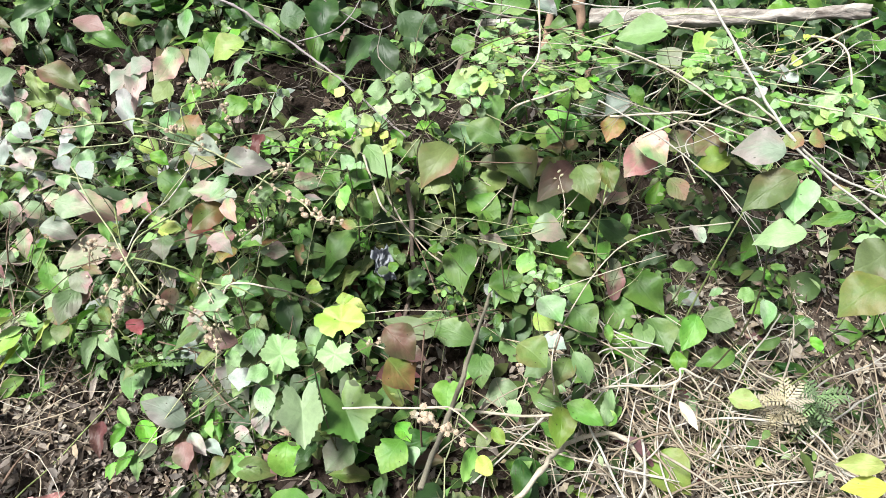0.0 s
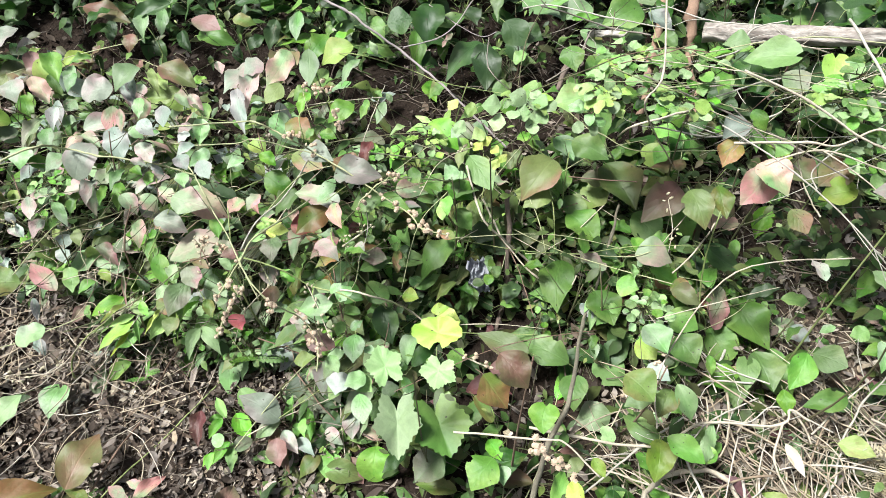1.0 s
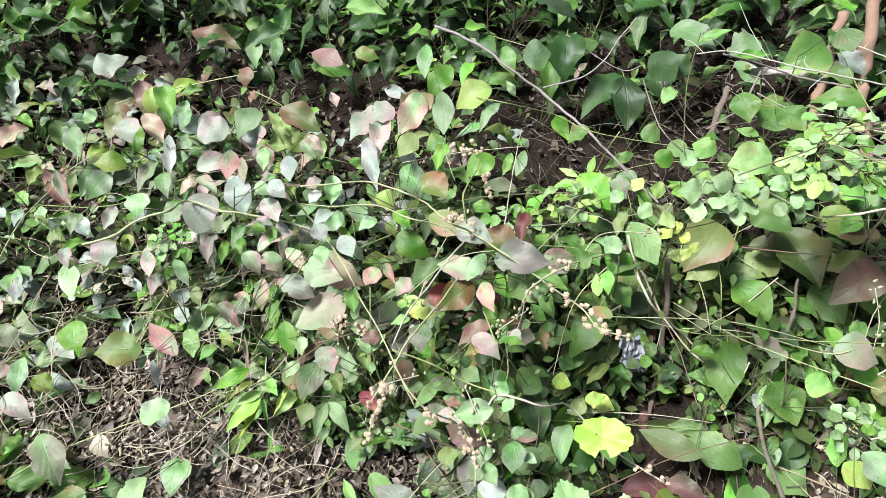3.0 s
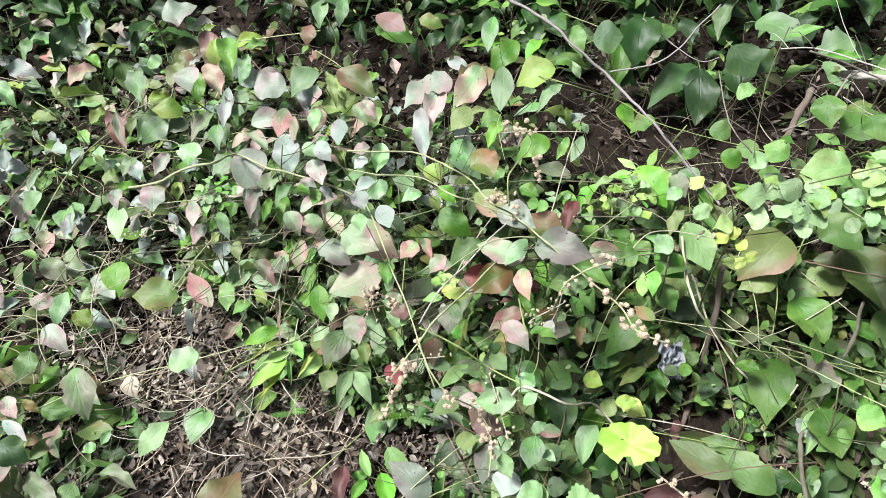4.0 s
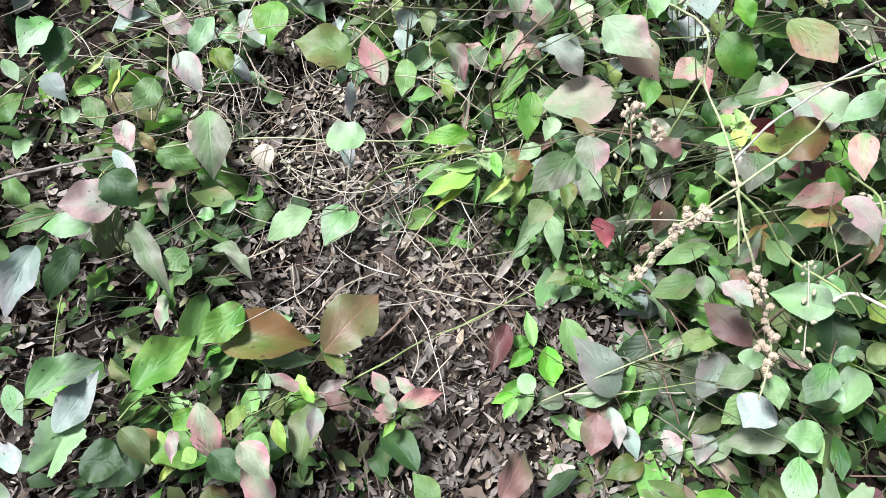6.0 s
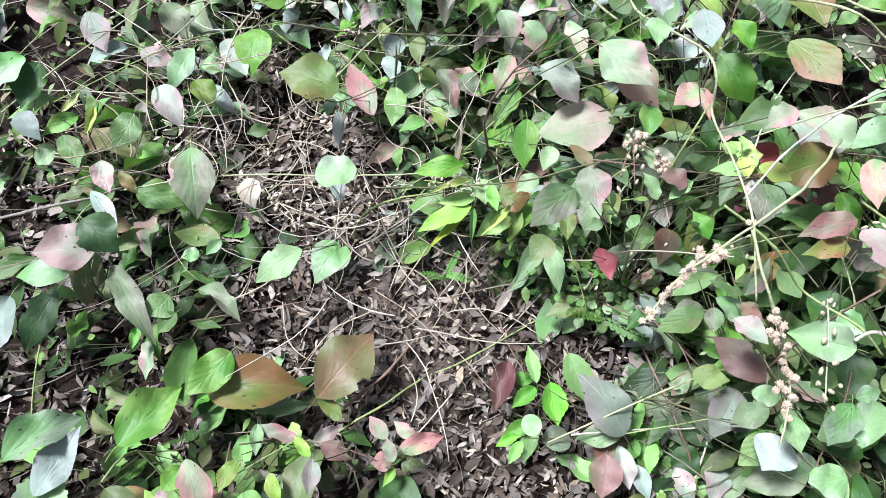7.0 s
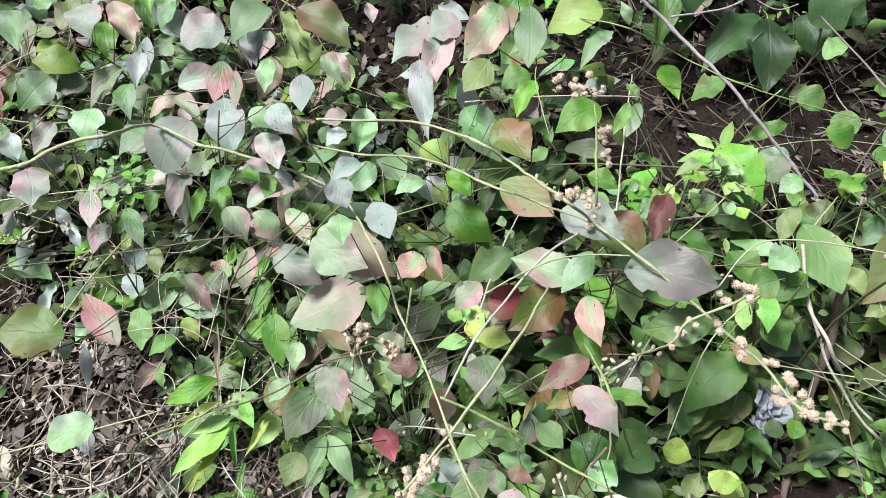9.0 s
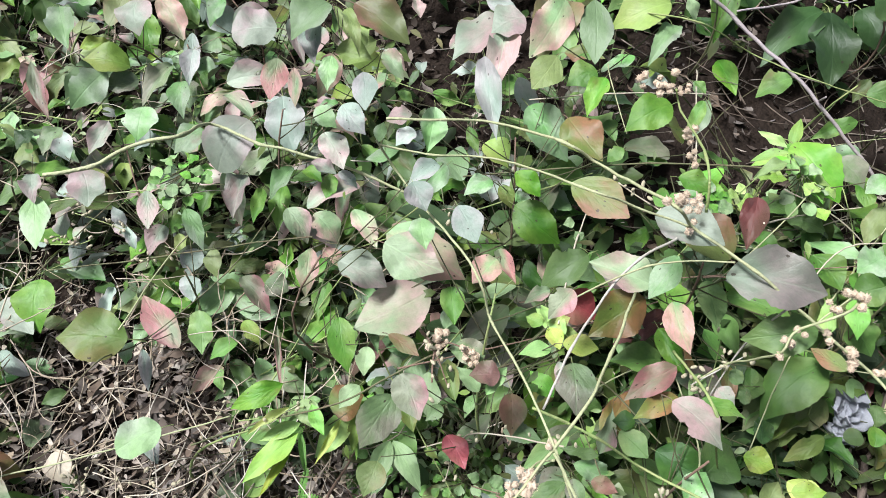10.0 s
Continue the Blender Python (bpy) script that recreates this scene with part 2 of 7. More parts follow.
# ---- ground ----


def ground_z(x, y):
    """Height of the soil: a gentle rise away from the path."""
    yy = min(max(y, -3.0), 4.0)
    z = 0.02 + 0.085 * (yy - 0.5) + min(max(0, -x - 0.6), 3.0) * 0.1 - min(max(0, x - 0.3), 1.0) * 0.2
    near = math.exp(-(((x + 0.3) / 4) ** 2 + ((y - 0.7) / 4) ** 2))
    z += near * (0.018 * noise.noise(Vector((x * 5, y * 5, 0))) + 0.008 * noise.noise(Vector((x * 23, y * 23, 3))))
    return z


def mesh_from(name, verts, faces, mats, smooth=True, uvs=None, index=None):
    me = bpy.data.meshes.new(name)
    me.from_pydata([tuple(v) for v in verts], [], faces)
    for mt in mats:
        me.materials.append(mt)
    if smooth:
        me.polygons.foreach_set("use_smooth", [True] * len(me.polygons))
    if uvs is not None:
        lay = me.uv_layers.new(name="UVMap")
        for lp in me.loops:
            lay.data[lp.index].uv = uvs[lp.vertex_index]
    if index is not None:
        me.polygons.foreach_set("material_index", index)
    me.update()
    return me


def steps(lo, hi, fine_lo, fine_hi, fine, coarse):
    out, v = [], lo
    while v < hi:
        out.append(v)
        d = max(fine_lo - v, v - fine_hi, 0)
        v += fine + d * coarse
    return out + [hi]


gx = steps(-60, 60, -1.8, 1.2, 0.016, 0.35)
gy = steps(-60, 60, -0.3, 2.0, 0.016, 0.35)
gv = [(x, y, ground_z(x, y)) for y in gy for x in gx]
nx = len(gx)
gf = [(j * nx + i, j * nx + i + 1, (j + 1) * nx + i + 1, (j + 1) * nx + i) for j in range(len(gy) - 1) for i in range(nx - 1)]
ground = new("ground", mesh_from("ground", gv, gf, [SOIL]))
tagged(ground, "bare dark brown soil under weeds and leaf litter", "ground", kind="structure")

# ---- leaf shapes ----


def blade_half(kind, v, a=0.8, p=0.72, taper=0.55):
    """Half width of a leaf blade at v along its midrib, of a blade one wide."""
    if kind == "R":
        return 0.5 * math.sqrt(max(0, 1 - (2 * v - 1) ** 2))
    if kind == "H":
        return 0.5 * math.sin(math.pi * v ** 0.55) ** 0.8 * (1 - 0.15 * v ** 4)
    if kind in "LN":
        return 0.5 * math.sin(math.pi * v ** 0.85) ** 0.9 * (1 - 0.25 * v ** 3)
    if kind == "T":
        return 0.5 * math.sin(math.pi * v ** 1.35) ** 0.9 * (1 + 0.05 * (int(v * 22) % 2))
    tip = max(0, (v - 0.6) / 0.4)
    w = 0.52 * math.sin(math.pi * v ** a) ** p * (1 - taper * tip * tip * (3 - 2 * tip))
    if kind == "E":
        w *= 1 + 0.16 * ((v * 9) % 1.0 - 0.5)
    return w


def blade_mesh(kind, colour, variant):
    """A leaf one long and one wide: base at the origin, tip along +Y, with a short stalk behind its base."""
    rg = random.Random(sum(map(ord, kind)) * 31 + variant * 7)
    fold, droop, wave, ph, side, twist = rg.uniform(0.0, 0.42), rg.uniform(-0.1, 0.8), rg.uniform(0.02, 0.09), rg.uniform(0, 6), rg.uniform(-0.08, 0.08), rg.uniform(-0.3, 0.3)
    shape = (rg.uniform(0.76, 0.94), rg.uniform(0.64, 0.80), rg.uniform(0.32, 0.52))
    bite = rg.uniform(0.3, 0.8) if variant in (3, 6) and kind == "O" else None
    vs, uv, fs = [], [], []

    def lift(x, v):
        return fold * abs(x) - droop * (v - 0.4) ** 2 + droop * 0.16 + wave * math.sin(11 * v + ph + 5 * x) * abs(x) * 2 + twist * x * (v - 0.3)

    if kind in "MS":
        n = 100
        rings = (0.0, 0.5, 1.0)
        for r in rings:
            for i in range(n):
                a = 2 * math.pi * i / n
                if kind == "M":
                    back = abs((a + math.pi) % (2 * math.pi) - math.pi)
                    lobe = abs((5 * a / (2 * math.pi) + 0.5) % 1.0 - 0.5) * 2
                    rad = 0.50 - 0.10 * lobe ** 0.9 - 0.04 * (back > 0.7) * lobe + 0.013 * (1 if i % 4 < 2 else -1)
                    rad *= 0.5 + 0.5 * min(1.0, (math.pi - back) * 2.6)
                else:
                    rad = 0.47 + 0.014 * math.cos(11 * a + 0.6) + 0.012 * math.cos(4 * a + ph) + 0.012 * math.cos(17 * a)
                    rad *= 0.6 if abs((a + math.pi) % (2 * math.pi) - math.pi) > 2.95 else 1.0
                x, y = r * rad * math.sin(a), 0.42 + r * rad * math.cos(a)
                vs.append((x, y, lift(x, y) + (0.022 * math.sin(3 * a + ph) + 0.014 * math.sin(7 * a + 2 * ph)) * r * r))
                uv.append((x + 0.5, y))
        for k in range(len(rings) - 1):
            for i in range(n):
                j = (i + 1) % n
                fs.append((k * n + i, (k + 1) * n + i, (k + 1) * n + j, k * n + j))
    else:
        nv, us = 22, (-1.0, -0.5, 0.0, 0.5, 1.0)
        for k in range(nv + 1):
            v = k / nv
            w = blade_half(kind, min(max(v, 0.004), 0.996), *shape) * (1 + 0.018 * math.sin(13 * v + ph * 3) + (0.014 if k % 2 else -0.014))
            y0 = v if kind != "H" else -0.1 + 1.1 * v
            for u in us:
                ww = w
                if bite and u > 0.4 and abs(v - bite) < 0.07:
                    ww *= 0.78
                x = u * ww + side * math.sin(math.pi * v)
                back = -0.16 * abs(u) * max(0, 1 - v * 4) if kind == "H" else 0
                vs.append((x, y0 + back, lift(u * ww, v)))
                uv.append((0.5 + u * ww, v))
        nu = len(us)
        for k in range(nv):
            for i in range(nu - 1):
                fs.append((k * nu + i, k * nu + i + 1, (k + 1) * nu + i + 1, (k + 1) * nu + i))
    # stalk
    n0 = len(vs)
    idx = [0] * len(fs)
    z0 = lift(0, 0.0)
    y0 = 0.4 if kind == "M" else 0.0
    for k, (yy, zz, r) in enumerate(((y0 + 0.02, z0 - 0.004, 0.008), (y0 - 0.10, z0 - 0.05, 0.009), (y0 - 0.22, z0 - 0.16, 0.011))):
        for q in range(3):
            an = q * 2.0944
            vs.append((r * 1.6 * math.cos(an), yy, zz + r * math.sin(an)))
            uv.append((0.5, 0.02))
    for k in range(2):
        for q in range(3):
            r2 = (q + 1) % 3
            fs.append((n0 + k * 3 + q, n0 + k * 3 + r2, n0 + k * 3 + 3 + r2, n0 + k * 3 + 3 + q))
            idx.append(1)
    stalk = STEM_MATS["green" if colour in "gdbwlhaxjcev" else "brown"]
    return mesh_from("leaf", vs, fs, [LEAF_MATS[colour], stalk], uvs=uv, index=idx)


MESHES = {}
COUNT = [0]


def blade(kind, colour):
    COUNT[0] += 1
    key = (kind, colour, (COUNT[0] * 7) % 9)
    if key not in MESHES:
        MESHES[key] = blade_mesh(*key)
    return MESHES[key]


def tube(verts, faces, path, radii, sides=6):
    """Adds a tapering tube along a path to a list of vertices and faces."""
    n0 = len(verts)
    for i, p in enumerate(path):
        a, b = path[max(i - 1, 0)], path[min(i + 1, len(path) - 1)]
        d = (b - a).normalized() if (b - a).length > 1e-7 else Vector((0, 0, 1))
        x = d.orthogonal().normalized() if i == 0 else (x - d * x.dot(d)).normalized()
        y = d.cross(x)
        for k in range(sides):
            an = 2 * math.pi * k / sides
            verts.append(p + (x * math.cos(an) + y * math.sin(an)) * radii[i])
    for i in range(len(path) - 1):
        for k in range(sides):
            k2 = (k + 1) % sides
            faces.append((n0 + i * sides + k, n0 + i * sides + k2, n0 + (i + 1) * sides + k2, n0 + (i + 1) * sides + k))
    m = n0 + (len(path) - 1) * sides
    faces.append(tuple(n0 + k for k in reversed(range(sides))))
    faces.append(tuple(m + k for k in range(sides)))


def spline(pts, per=6):
    """A smooth line through points."""
    P = [Vector(p) for p in pts]
    out = []
    for i in range(len(P) - 1):
        a, b, c, d = P[max(i - 1, 0)], P[i], P[i + 1], P[min(i + 2, len(P) - 1)]
        for k in range(per):
            t = k / per
            out.append(0.5 * (2 * b + (c - a) * t + (2 * a - 5 * b + 4 * c - d) * t * t + (3 * b - a - 3 * c + d) * t ** 3))
    return out + [P[-1]]


# ---- plants ----
BARE = ((-0.60, 0.43, 0.15, 0.11), (-0.45, 0.46, 0.10, 0.10), (-0.72, 0.42, 0.09, 0.09), (-0.84, 0.58, 0.05, 0.04), (-0.98, 0.60, 0.05, 0.05), (-0.25, 1.13, 0.12, 0.12), (-0.76, 0.33, 0.07, 0.07), (0.46, 0.72, 0.10, 0.14), (-0.45, 0.34, 0.1, 0.08), (0.15, 0.58, 0.06, 0.05), (-0.16, 1.15, 0.18, 0.10), (-0.02, 1.23, 0.10, 0.08), (-0.85, 0.54, 0.14, 0.09), (0.38, 0.88, 0.07, 0.05))


def plant(name, x, y, label, category):
    ob = new(name)
    ob.empty_display_size = 0.02
    ob.matrix_basis = pose(x, y, ground_z(x, y))
    tagged(ob, label, category)
    return ob


LEAVES = {}


def leaf(p, kind, colour, x, y, z, rx, ry, rz, length, width):
    ob = new("leaf", blade(kind, colour))
    ob.parent = p
    m = pose(x, y, z, rx, ry, rz) @ Matrix.Diagonal((width * (0.93 if kind == "O" else 1.0), length, length, 1))
    ob.matrix_basis = Matrix.Translation(-p.matrix_basis.translation) @ m
    LEAVES.setdefault(p.name, []).append((Vector((x, y, z)), m.to_3x3().col[1], colour, length))
    return ob


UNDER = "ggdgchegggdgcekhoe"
# Mostly the darkest leaves: shade of the low gaps put into the colour.
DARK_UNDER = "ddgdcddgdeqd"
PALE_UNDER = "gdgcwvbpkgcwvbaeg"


def bare(x, y):
    return any(((x - cx) / rx) ** 2 + ((y - cy) / ry) ** 2 < 1 for cx, cy, rx, ry in BARE)


PENDING = []
TOPS = []


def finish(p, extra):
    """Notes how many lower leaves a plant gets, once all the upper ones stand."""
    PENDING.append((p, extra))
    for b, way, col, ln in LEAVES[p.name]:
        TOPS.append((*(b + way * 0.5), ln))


def hides_top(x, y, z, size):
    """True where a lower leaf would hide a top leaf from the camera's path."""
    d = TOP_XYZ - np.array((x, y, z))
    for way in CAMERA_WAYS:
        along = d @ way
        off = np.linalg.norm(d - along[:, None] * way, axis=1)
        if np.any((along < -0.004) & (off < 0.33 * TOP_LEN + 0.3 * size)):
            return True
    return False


def fill(p, extra):
    """The lower leaves of a plant, with shade from its upper ones partly put into their colours, and its stems."""
    tops = list(LEAVES[p.name])
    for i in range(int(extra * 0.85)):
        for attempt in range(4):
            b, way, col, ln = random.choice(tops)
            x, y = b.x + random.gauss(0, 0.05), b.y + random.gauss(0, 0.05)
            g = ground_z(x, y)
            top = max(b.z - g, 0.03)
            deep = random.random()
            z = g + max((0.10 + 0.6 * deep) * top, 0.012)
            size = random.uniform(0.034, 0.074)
            if not bare(x, y) and not hides_top(x, y, z, size):
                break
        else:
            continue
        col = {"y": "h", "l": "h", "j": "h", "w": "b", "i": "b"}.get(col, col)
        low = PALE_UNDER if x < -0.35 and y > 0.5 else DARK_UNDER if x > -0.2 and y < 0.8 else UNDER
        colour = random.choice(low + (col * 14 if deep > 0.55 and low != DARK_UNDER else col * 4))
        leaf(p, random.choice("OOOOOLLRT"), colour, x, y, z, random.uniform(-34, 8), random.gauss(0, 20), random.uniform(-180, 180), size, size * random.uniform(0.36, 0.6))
    stems(p)


def stems(p, reach=0.85, drop=0.03):
    """One main stem up to the middle of the crown, and the thin stalks that carry the leaves."""
    root = p.matrix_basis.translation
    ls = LEAVES[p.name]
    mid = sum((b for b, *_ in ls), Vector()) / len(ls) - root
    mid.z = max(b.z for b, *_ in ls) - root.z
    wob = Vector((random.gauss(0, 0.016), random.gauss(0, 0.016), 0))

    def main(t):
        return Vector((mid.x * t * t, mid.y * t * t, mid.z * reach * t)) + wob * math.sin(3 * t)

    vs, fs = [], []
    ts = [k / 6 for k in range(7)]
    tube(vs, fs, [main(t) for t in ts], [0.0019 - 0.001 * t for t in ts], 6)
    fresh = sum(c in "lyjxhag" for _, _, c, _ in ls) > 0.5 * len(ls)
    mat = STEM_MATS[random.choice(("dark", "dark", "green") if fresh else ("dark", "dark", "brown", "green"))]
    st = new("stem", mesh_from("stem", vs, fs, [mat]))
    st.parent = p
    vs, fs = [], []
    for b, way, col, ln in ls:
        end = b - way.normalized() * ln * 0.2 - Vector((0, 0, 0.14 * ln)) - root
        t0 = min(max((end.z - drop - 0.5 * math.hypot(end.x - mid.x, end.y - mid.y)) / (reach * mid.z), 0.0), 0.98)
        a = main(t0)
        c = a * 0.45 + end * 0.55 - Vector((0, 0, 0.1 * (end - a).length))
        path = [a * ((1 - t) ** 2) + c * (2 * t * (1 - t)) + end * (t * t) for t in (0, 0.25, 0.5, 0.75, 1.0)]
        tube(vs, fs, path, [0.0007, 0.0006, 0.0006, 0.0005, 0.0005], 4)
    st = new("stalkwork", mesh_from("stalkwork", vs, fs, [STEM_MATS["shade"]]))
    st.parent = p
    tagged(st, kind="stuff")


def wild_weed(x, y, height, spread, count, colours, label, size=(0.04, 0.075), name="broadleaf_weed"):
    """A weed with leaves scattered through a low dome."""
    p = plant(name, x, y, label, "weed")
    for i in range(count):
        a, r = random.uniform(0, 6.283), spread * math.sqrt(random.random())
        lx, ly = x + r * math.cos(a), y + r * math.sin(a)
        if bare(lx, ly) and i > 3:
            continue
        g = ground_z(lx, ly)
        z = g + max(0.012, height * (1 - 0.6 * (r / spread) ** 2) * (random.random() ** 0.55))
        ln = random.uniform(*size)
        if i > 3 and hides_top(lx, ly, z, ln):
            continue
        leaf(p, random.choice("OOOOOORE"), random.choice(colours), lx, ly, z, random.uniform(-38, 6), random.gauss(0, 20), math.degrees(a) - 90 + random.gauss(0, 50), ln, ln * random.uniform(0.45, 0.62))
    stems(p)
    return p


def stem(name, colour, radius, *pts, forks=0):
    """A long bare stem, twig or trunk that leans through the weeds."""
    path = spline(pts, 7)
    n = len(path)
    path = [q + Vector([noise.noise(q * 40 + Vector((k, 0, 0))) * radius * 0.8 for k in (0, 7, 13)]) for q in path]
    radii = [0.66 * radius * (1.08 - 0.25 * i / n) * (1 + 0.12 * noise.noise(q * 90)) * (1.35 if i % 14 == 7 else 1) for i, q in enumerate(path)]
    vs, fs = [], []
    c = path[0].copy()
    tube(vs, fs, [q - c for q in path], radii, 8 if radius < 0.008 else 14)
    for k in range(forks):
        i = random.randrange(n // 5, n - 2)
        d = (path[i + 1] - path[i]).normalized()
        side = (d.cross(Vector((random.gauss(0, 0.4), random.gauss(0, 0.4), 1))).normalized() * random.choice((-1, 1)) * 0.9 + d * random.uniform(0.5, 1.4)).normalized()
        ln = random.uniform(0.03, 0.10)
        kink = Vector((random.gauss(0, 0.2), random.gauss(0, 0.2), random.gauss(0, 0.2)))
        q = [path[i] - c, path[i] - c + side * ln * 0.35, path[i] - c + (side + kink * 0.4) * ln * 0.7, path[i] - c + (side + kink) * ln]
        tube(vs, fs, q, [radii[i] * 0.65, radii[i] * 0.55, radii[i] * 0.5, radii[i] * 0.3], 6)
    ob = new(name, mesh_from(name, vs, fs, [STEM_MATS[colour]]))
    ob.matrix_basis = pose(*c)
    return tagged(ob, STEM_LABELS[name].format(STEM_WORDS[colour]), STEM_CATEGORIES[name])


STEM_WORDS = {"pale": "pale green", "white": "whitish", "green": "green", "dark": "dark", "violet": "greyish violet", "bark": "brown", "greybark": "grey-brown", "straw": "dry straw-coloured", "grey": "grey", "brown": "brown", "tan": "tan"}
STEM_LABELS = {"creeping_stem": "thin {} weed stem trailing over leaves", "branch": "bare {} branch leaning over the weeds", "woody_stalk": "upright {} woody stalk rooted in soil", "dry_branch": "bare {} dead branch among weeds", "twig": "fallen {} twig on leaf litter", "sapling_trunk": "{} bark trunk of a young tree", "burr_stem": "{} stem carrying bristly tan burrs", "bud_stem": "thin {} flower stalk with cream buds"}
STEM_CATEGORIES = {"creeping_stem": "stem", "branch": "branch", "woody_stalk": "stalk", "dry_branch": "branch", "twig": "twig", "sapling_trunk": "tree trunk", "burr_stem": "stem", "bud_stem": "flower stalk"}


def burr_mesh(seed):
    """A tuft of two or three bristly seed burrs, about one across."""
    rg = random.Random(seed)
    bm = bmesh.new()
    for lump in range(2 + seed % 2):
        o = Vector((rg.uniform(-0.3, 0.3), rg.uniform(-0.3, 0.3), 0.3 * lump - 0.25))
        size = rg.uniform(0.7, 1.0)
        made = bmesh.ops.create_icosphere(bm, subdivisions=2, radius=0.25 * size)["verts"]
        for v in made:
            v.co = v.co * rg.uniform(0.75, 1.2) + o
        for k in range(80):
            d = Vector((rg.gauss(0, 1), rg.gauss(0, 1), rg.gauss(0, 1))).normalized()
            x = d.orthogonal().normalized() * 0.042
            y = d.cross(x)
            a = [bm.verts.new(o + d * 0.14 * size + q) for q in (x, y - x * 0.5, -y - x * 0.5)]
            tip = bm.verts.new(o + d * rg.uniform(0.28, 0.39) * size + x * rg.uniform(-3, 3))
            for i in range(3):
                bm.faces.new((a[i], a[(i + 1) % 3], tip))
    me = bpy.data.meshes.new("burr")
    bm.to_mesh(me)
    bm.free()
    me.materials.append(STEM_MATS["burr"])
    return me


BURRS = [burr_mesh(k) for k in range(6)]


def burr_stem(colour, radius, pts, burrs):
    ob = stem("burr_stem", colour, radius, *pts)
    base = ob.matrix_basis.translation
    for i, b in enumerate(burrs):
        k = new("burr", BURRS[i % 6])
        k.parent = ob
        s = random.uniform(0.0095, 0.0145)
        k.matrix_basis = Matrix.Translation(Vector(b) - base) @ pose(0, 0, 0, random.uniform(0, 360), random.uniform(0, 360), 0) @ Matrix.Diagonal((s, s, s, 1))
    return ob



def bead_mesh():
    """A small unopened bud."""
    bm = bmesh.new()
    bmesh.ops.create_icosphere(bm, subdivisions=1, radius=0.5)
    for v in bm.verts:
        v.co.z *= 1.9
        v.co.x *= 1 - 0.25 * max(v.co.z, 0)
    me = bpy.data.meshes.new("bud")
    bm.to_mesh(me)
    bm.free()
    me.materials.append(STEM_MATS["bud"])
    me.polygons.foreach_set("use_smooth", [True] * len(me.polygons))
    return me


BEAD = bead_mesh()


def bud_stem(colour, radius, pts):
    """A thin flower stalk set with small cream buds."""
    ob = stem("bud_stem", colour, radius, *pts)
    base = ob.matrix_basis.translation
    path = spline(pts, 5)
    for q in path:
        for k in range(random.choice((0, 1, 1, 2))):
            b = new("bud", BEAD)
            b.parent = ob
            s = random.uniform(0.0028, 0.0046)
            off = Vector((random.gauss(0, 0.005), random.gauss(0, 0.005), random.uniform(0.001, 0.007)))
            b.matrix_basis = Matrix.Translation(q - base + off) @ pose(0, 0, 0, random.gauss(0, 40), random.gauss(0, 40), 0) @ Matrix.Diagonal((s, s, s, 1))
    return ob


def rosette(name, x, y, z, spread, count, colours, size, label):
    """A leafy tip with a dome of small round leaflets, on one thin stem."""
    p = plant(name, x + 0.02, y + 0.7 * max(z - ground_z(x, y), 0.04), label, "weed")
    for i in range(count):
        a, r = i * 2.4, spread * math.sqrt((i + 0.5) / count)
        ln = random.uniform(*size)
        lx, ly, lz = x + r * math.cos(a), y + r * math.sin(a), z - 0.5 * r + random.uniform(-0.012, 0.008)
        if i > 5 and z < 0.2 and hides_top(lx, ly, lz, ln):
            continue
        leaf(p, random.choice("TRR"), random.choice(colours), lx, ly, lz, random.uniform(-30, 12), random.gauss(0, 18), math.degrees(a) - 90, ln, ln * random.uniform(0.75, 1.0))
    stems(p, 0.96, 0.004)
    return p


def frond_mesh(pairs, wide, narrow, colour):
    """A divided leaf: a flat rib with paired lobes grown out of it, one long."""
    vs, fs, uv = [], [], []

    def bow(v):
        return 0.12 * v - 0.22 * v * v

    rows = []
    for k in range(pairs):
        v = (k + 0.6) / (pairs + 0.6)
        rows += [v - narrow * 0.8, v + narrow * 0.8]
    rows = [-0.15] + rows + [1.0]
    for v in rows:
        for q in (-1, 1):
            vs.append(Vector((q * 0.016 * (1.2 - v), v, bow(v))))
            uv.append((0.5 + q * 0.03, max(v, 0)))
    for i in range(len(rows) - 1):
        fs.append((2 * i, 2 * i + 1, 2 * i + 3, 2 * i + 2))
    for k in range(pairs):
        v = (k + 0.6) / (pairs + 0.6)
        ln = wide * math.sin(math.pi * (0.2 + 0.68 * v))
        for q in (0, 1):
            a, b = 2 * (2 * k + 1) + q, 2 * (2 * k + 2) + q
            d = Vector((2 * q - 1, 0.75, 0)).normalized()
            n = Vector((-d.y, d.x, 0)) * (2 * q - 1)
            last = (a, b)
            for t, w in ((0.4, 1.1), (0.75, 1.0), (1.0, 0.25)):
                n0 = len(vs)
                o = Vector((0, v, bow(v) + 0.06 * t * ln)) + d * (t * ln)
                vs += [o - n * (w * narrow), o + n * (w * narrow)]
                uv += [(0.3 + 0.4 * t, 0.3), (0.3 + 0.4 * t, 0.7)]
                fs.append((last[0], n0, n0 + 1, last[1]))
                last = (n0, n0 + 1)
    return mesh_from("frond", vs, fs, [LEAF_MATS[colour]], uvs=uv)


def feathery_weed(name, x, y, z, fronds, mesh, length, label):
    p = plant(name, x, y, label, "weed")
    for i in range(fronds):
        a = i * 137.5
        ln = random.uniform(*length)
        ob = new("frond", mesh)
        ob.parent = p
        ob.matrix_basis = Matrix.Translation((0, 0, z * random.uniform(0.2, 1.0))) @ pose(0, 0, 0, random.uniform(5, 50), random.gauss(0, 15), a) @ Matrix.Diagonal((ln, ln, ln, 1))
        LEAVES.setdefault(p.name, []).append((ob.matrix_basis.translation + p.matrix_basis.translation, Vector((0, 1, 0)), "b", 0.01))
    stems(p)
    return p


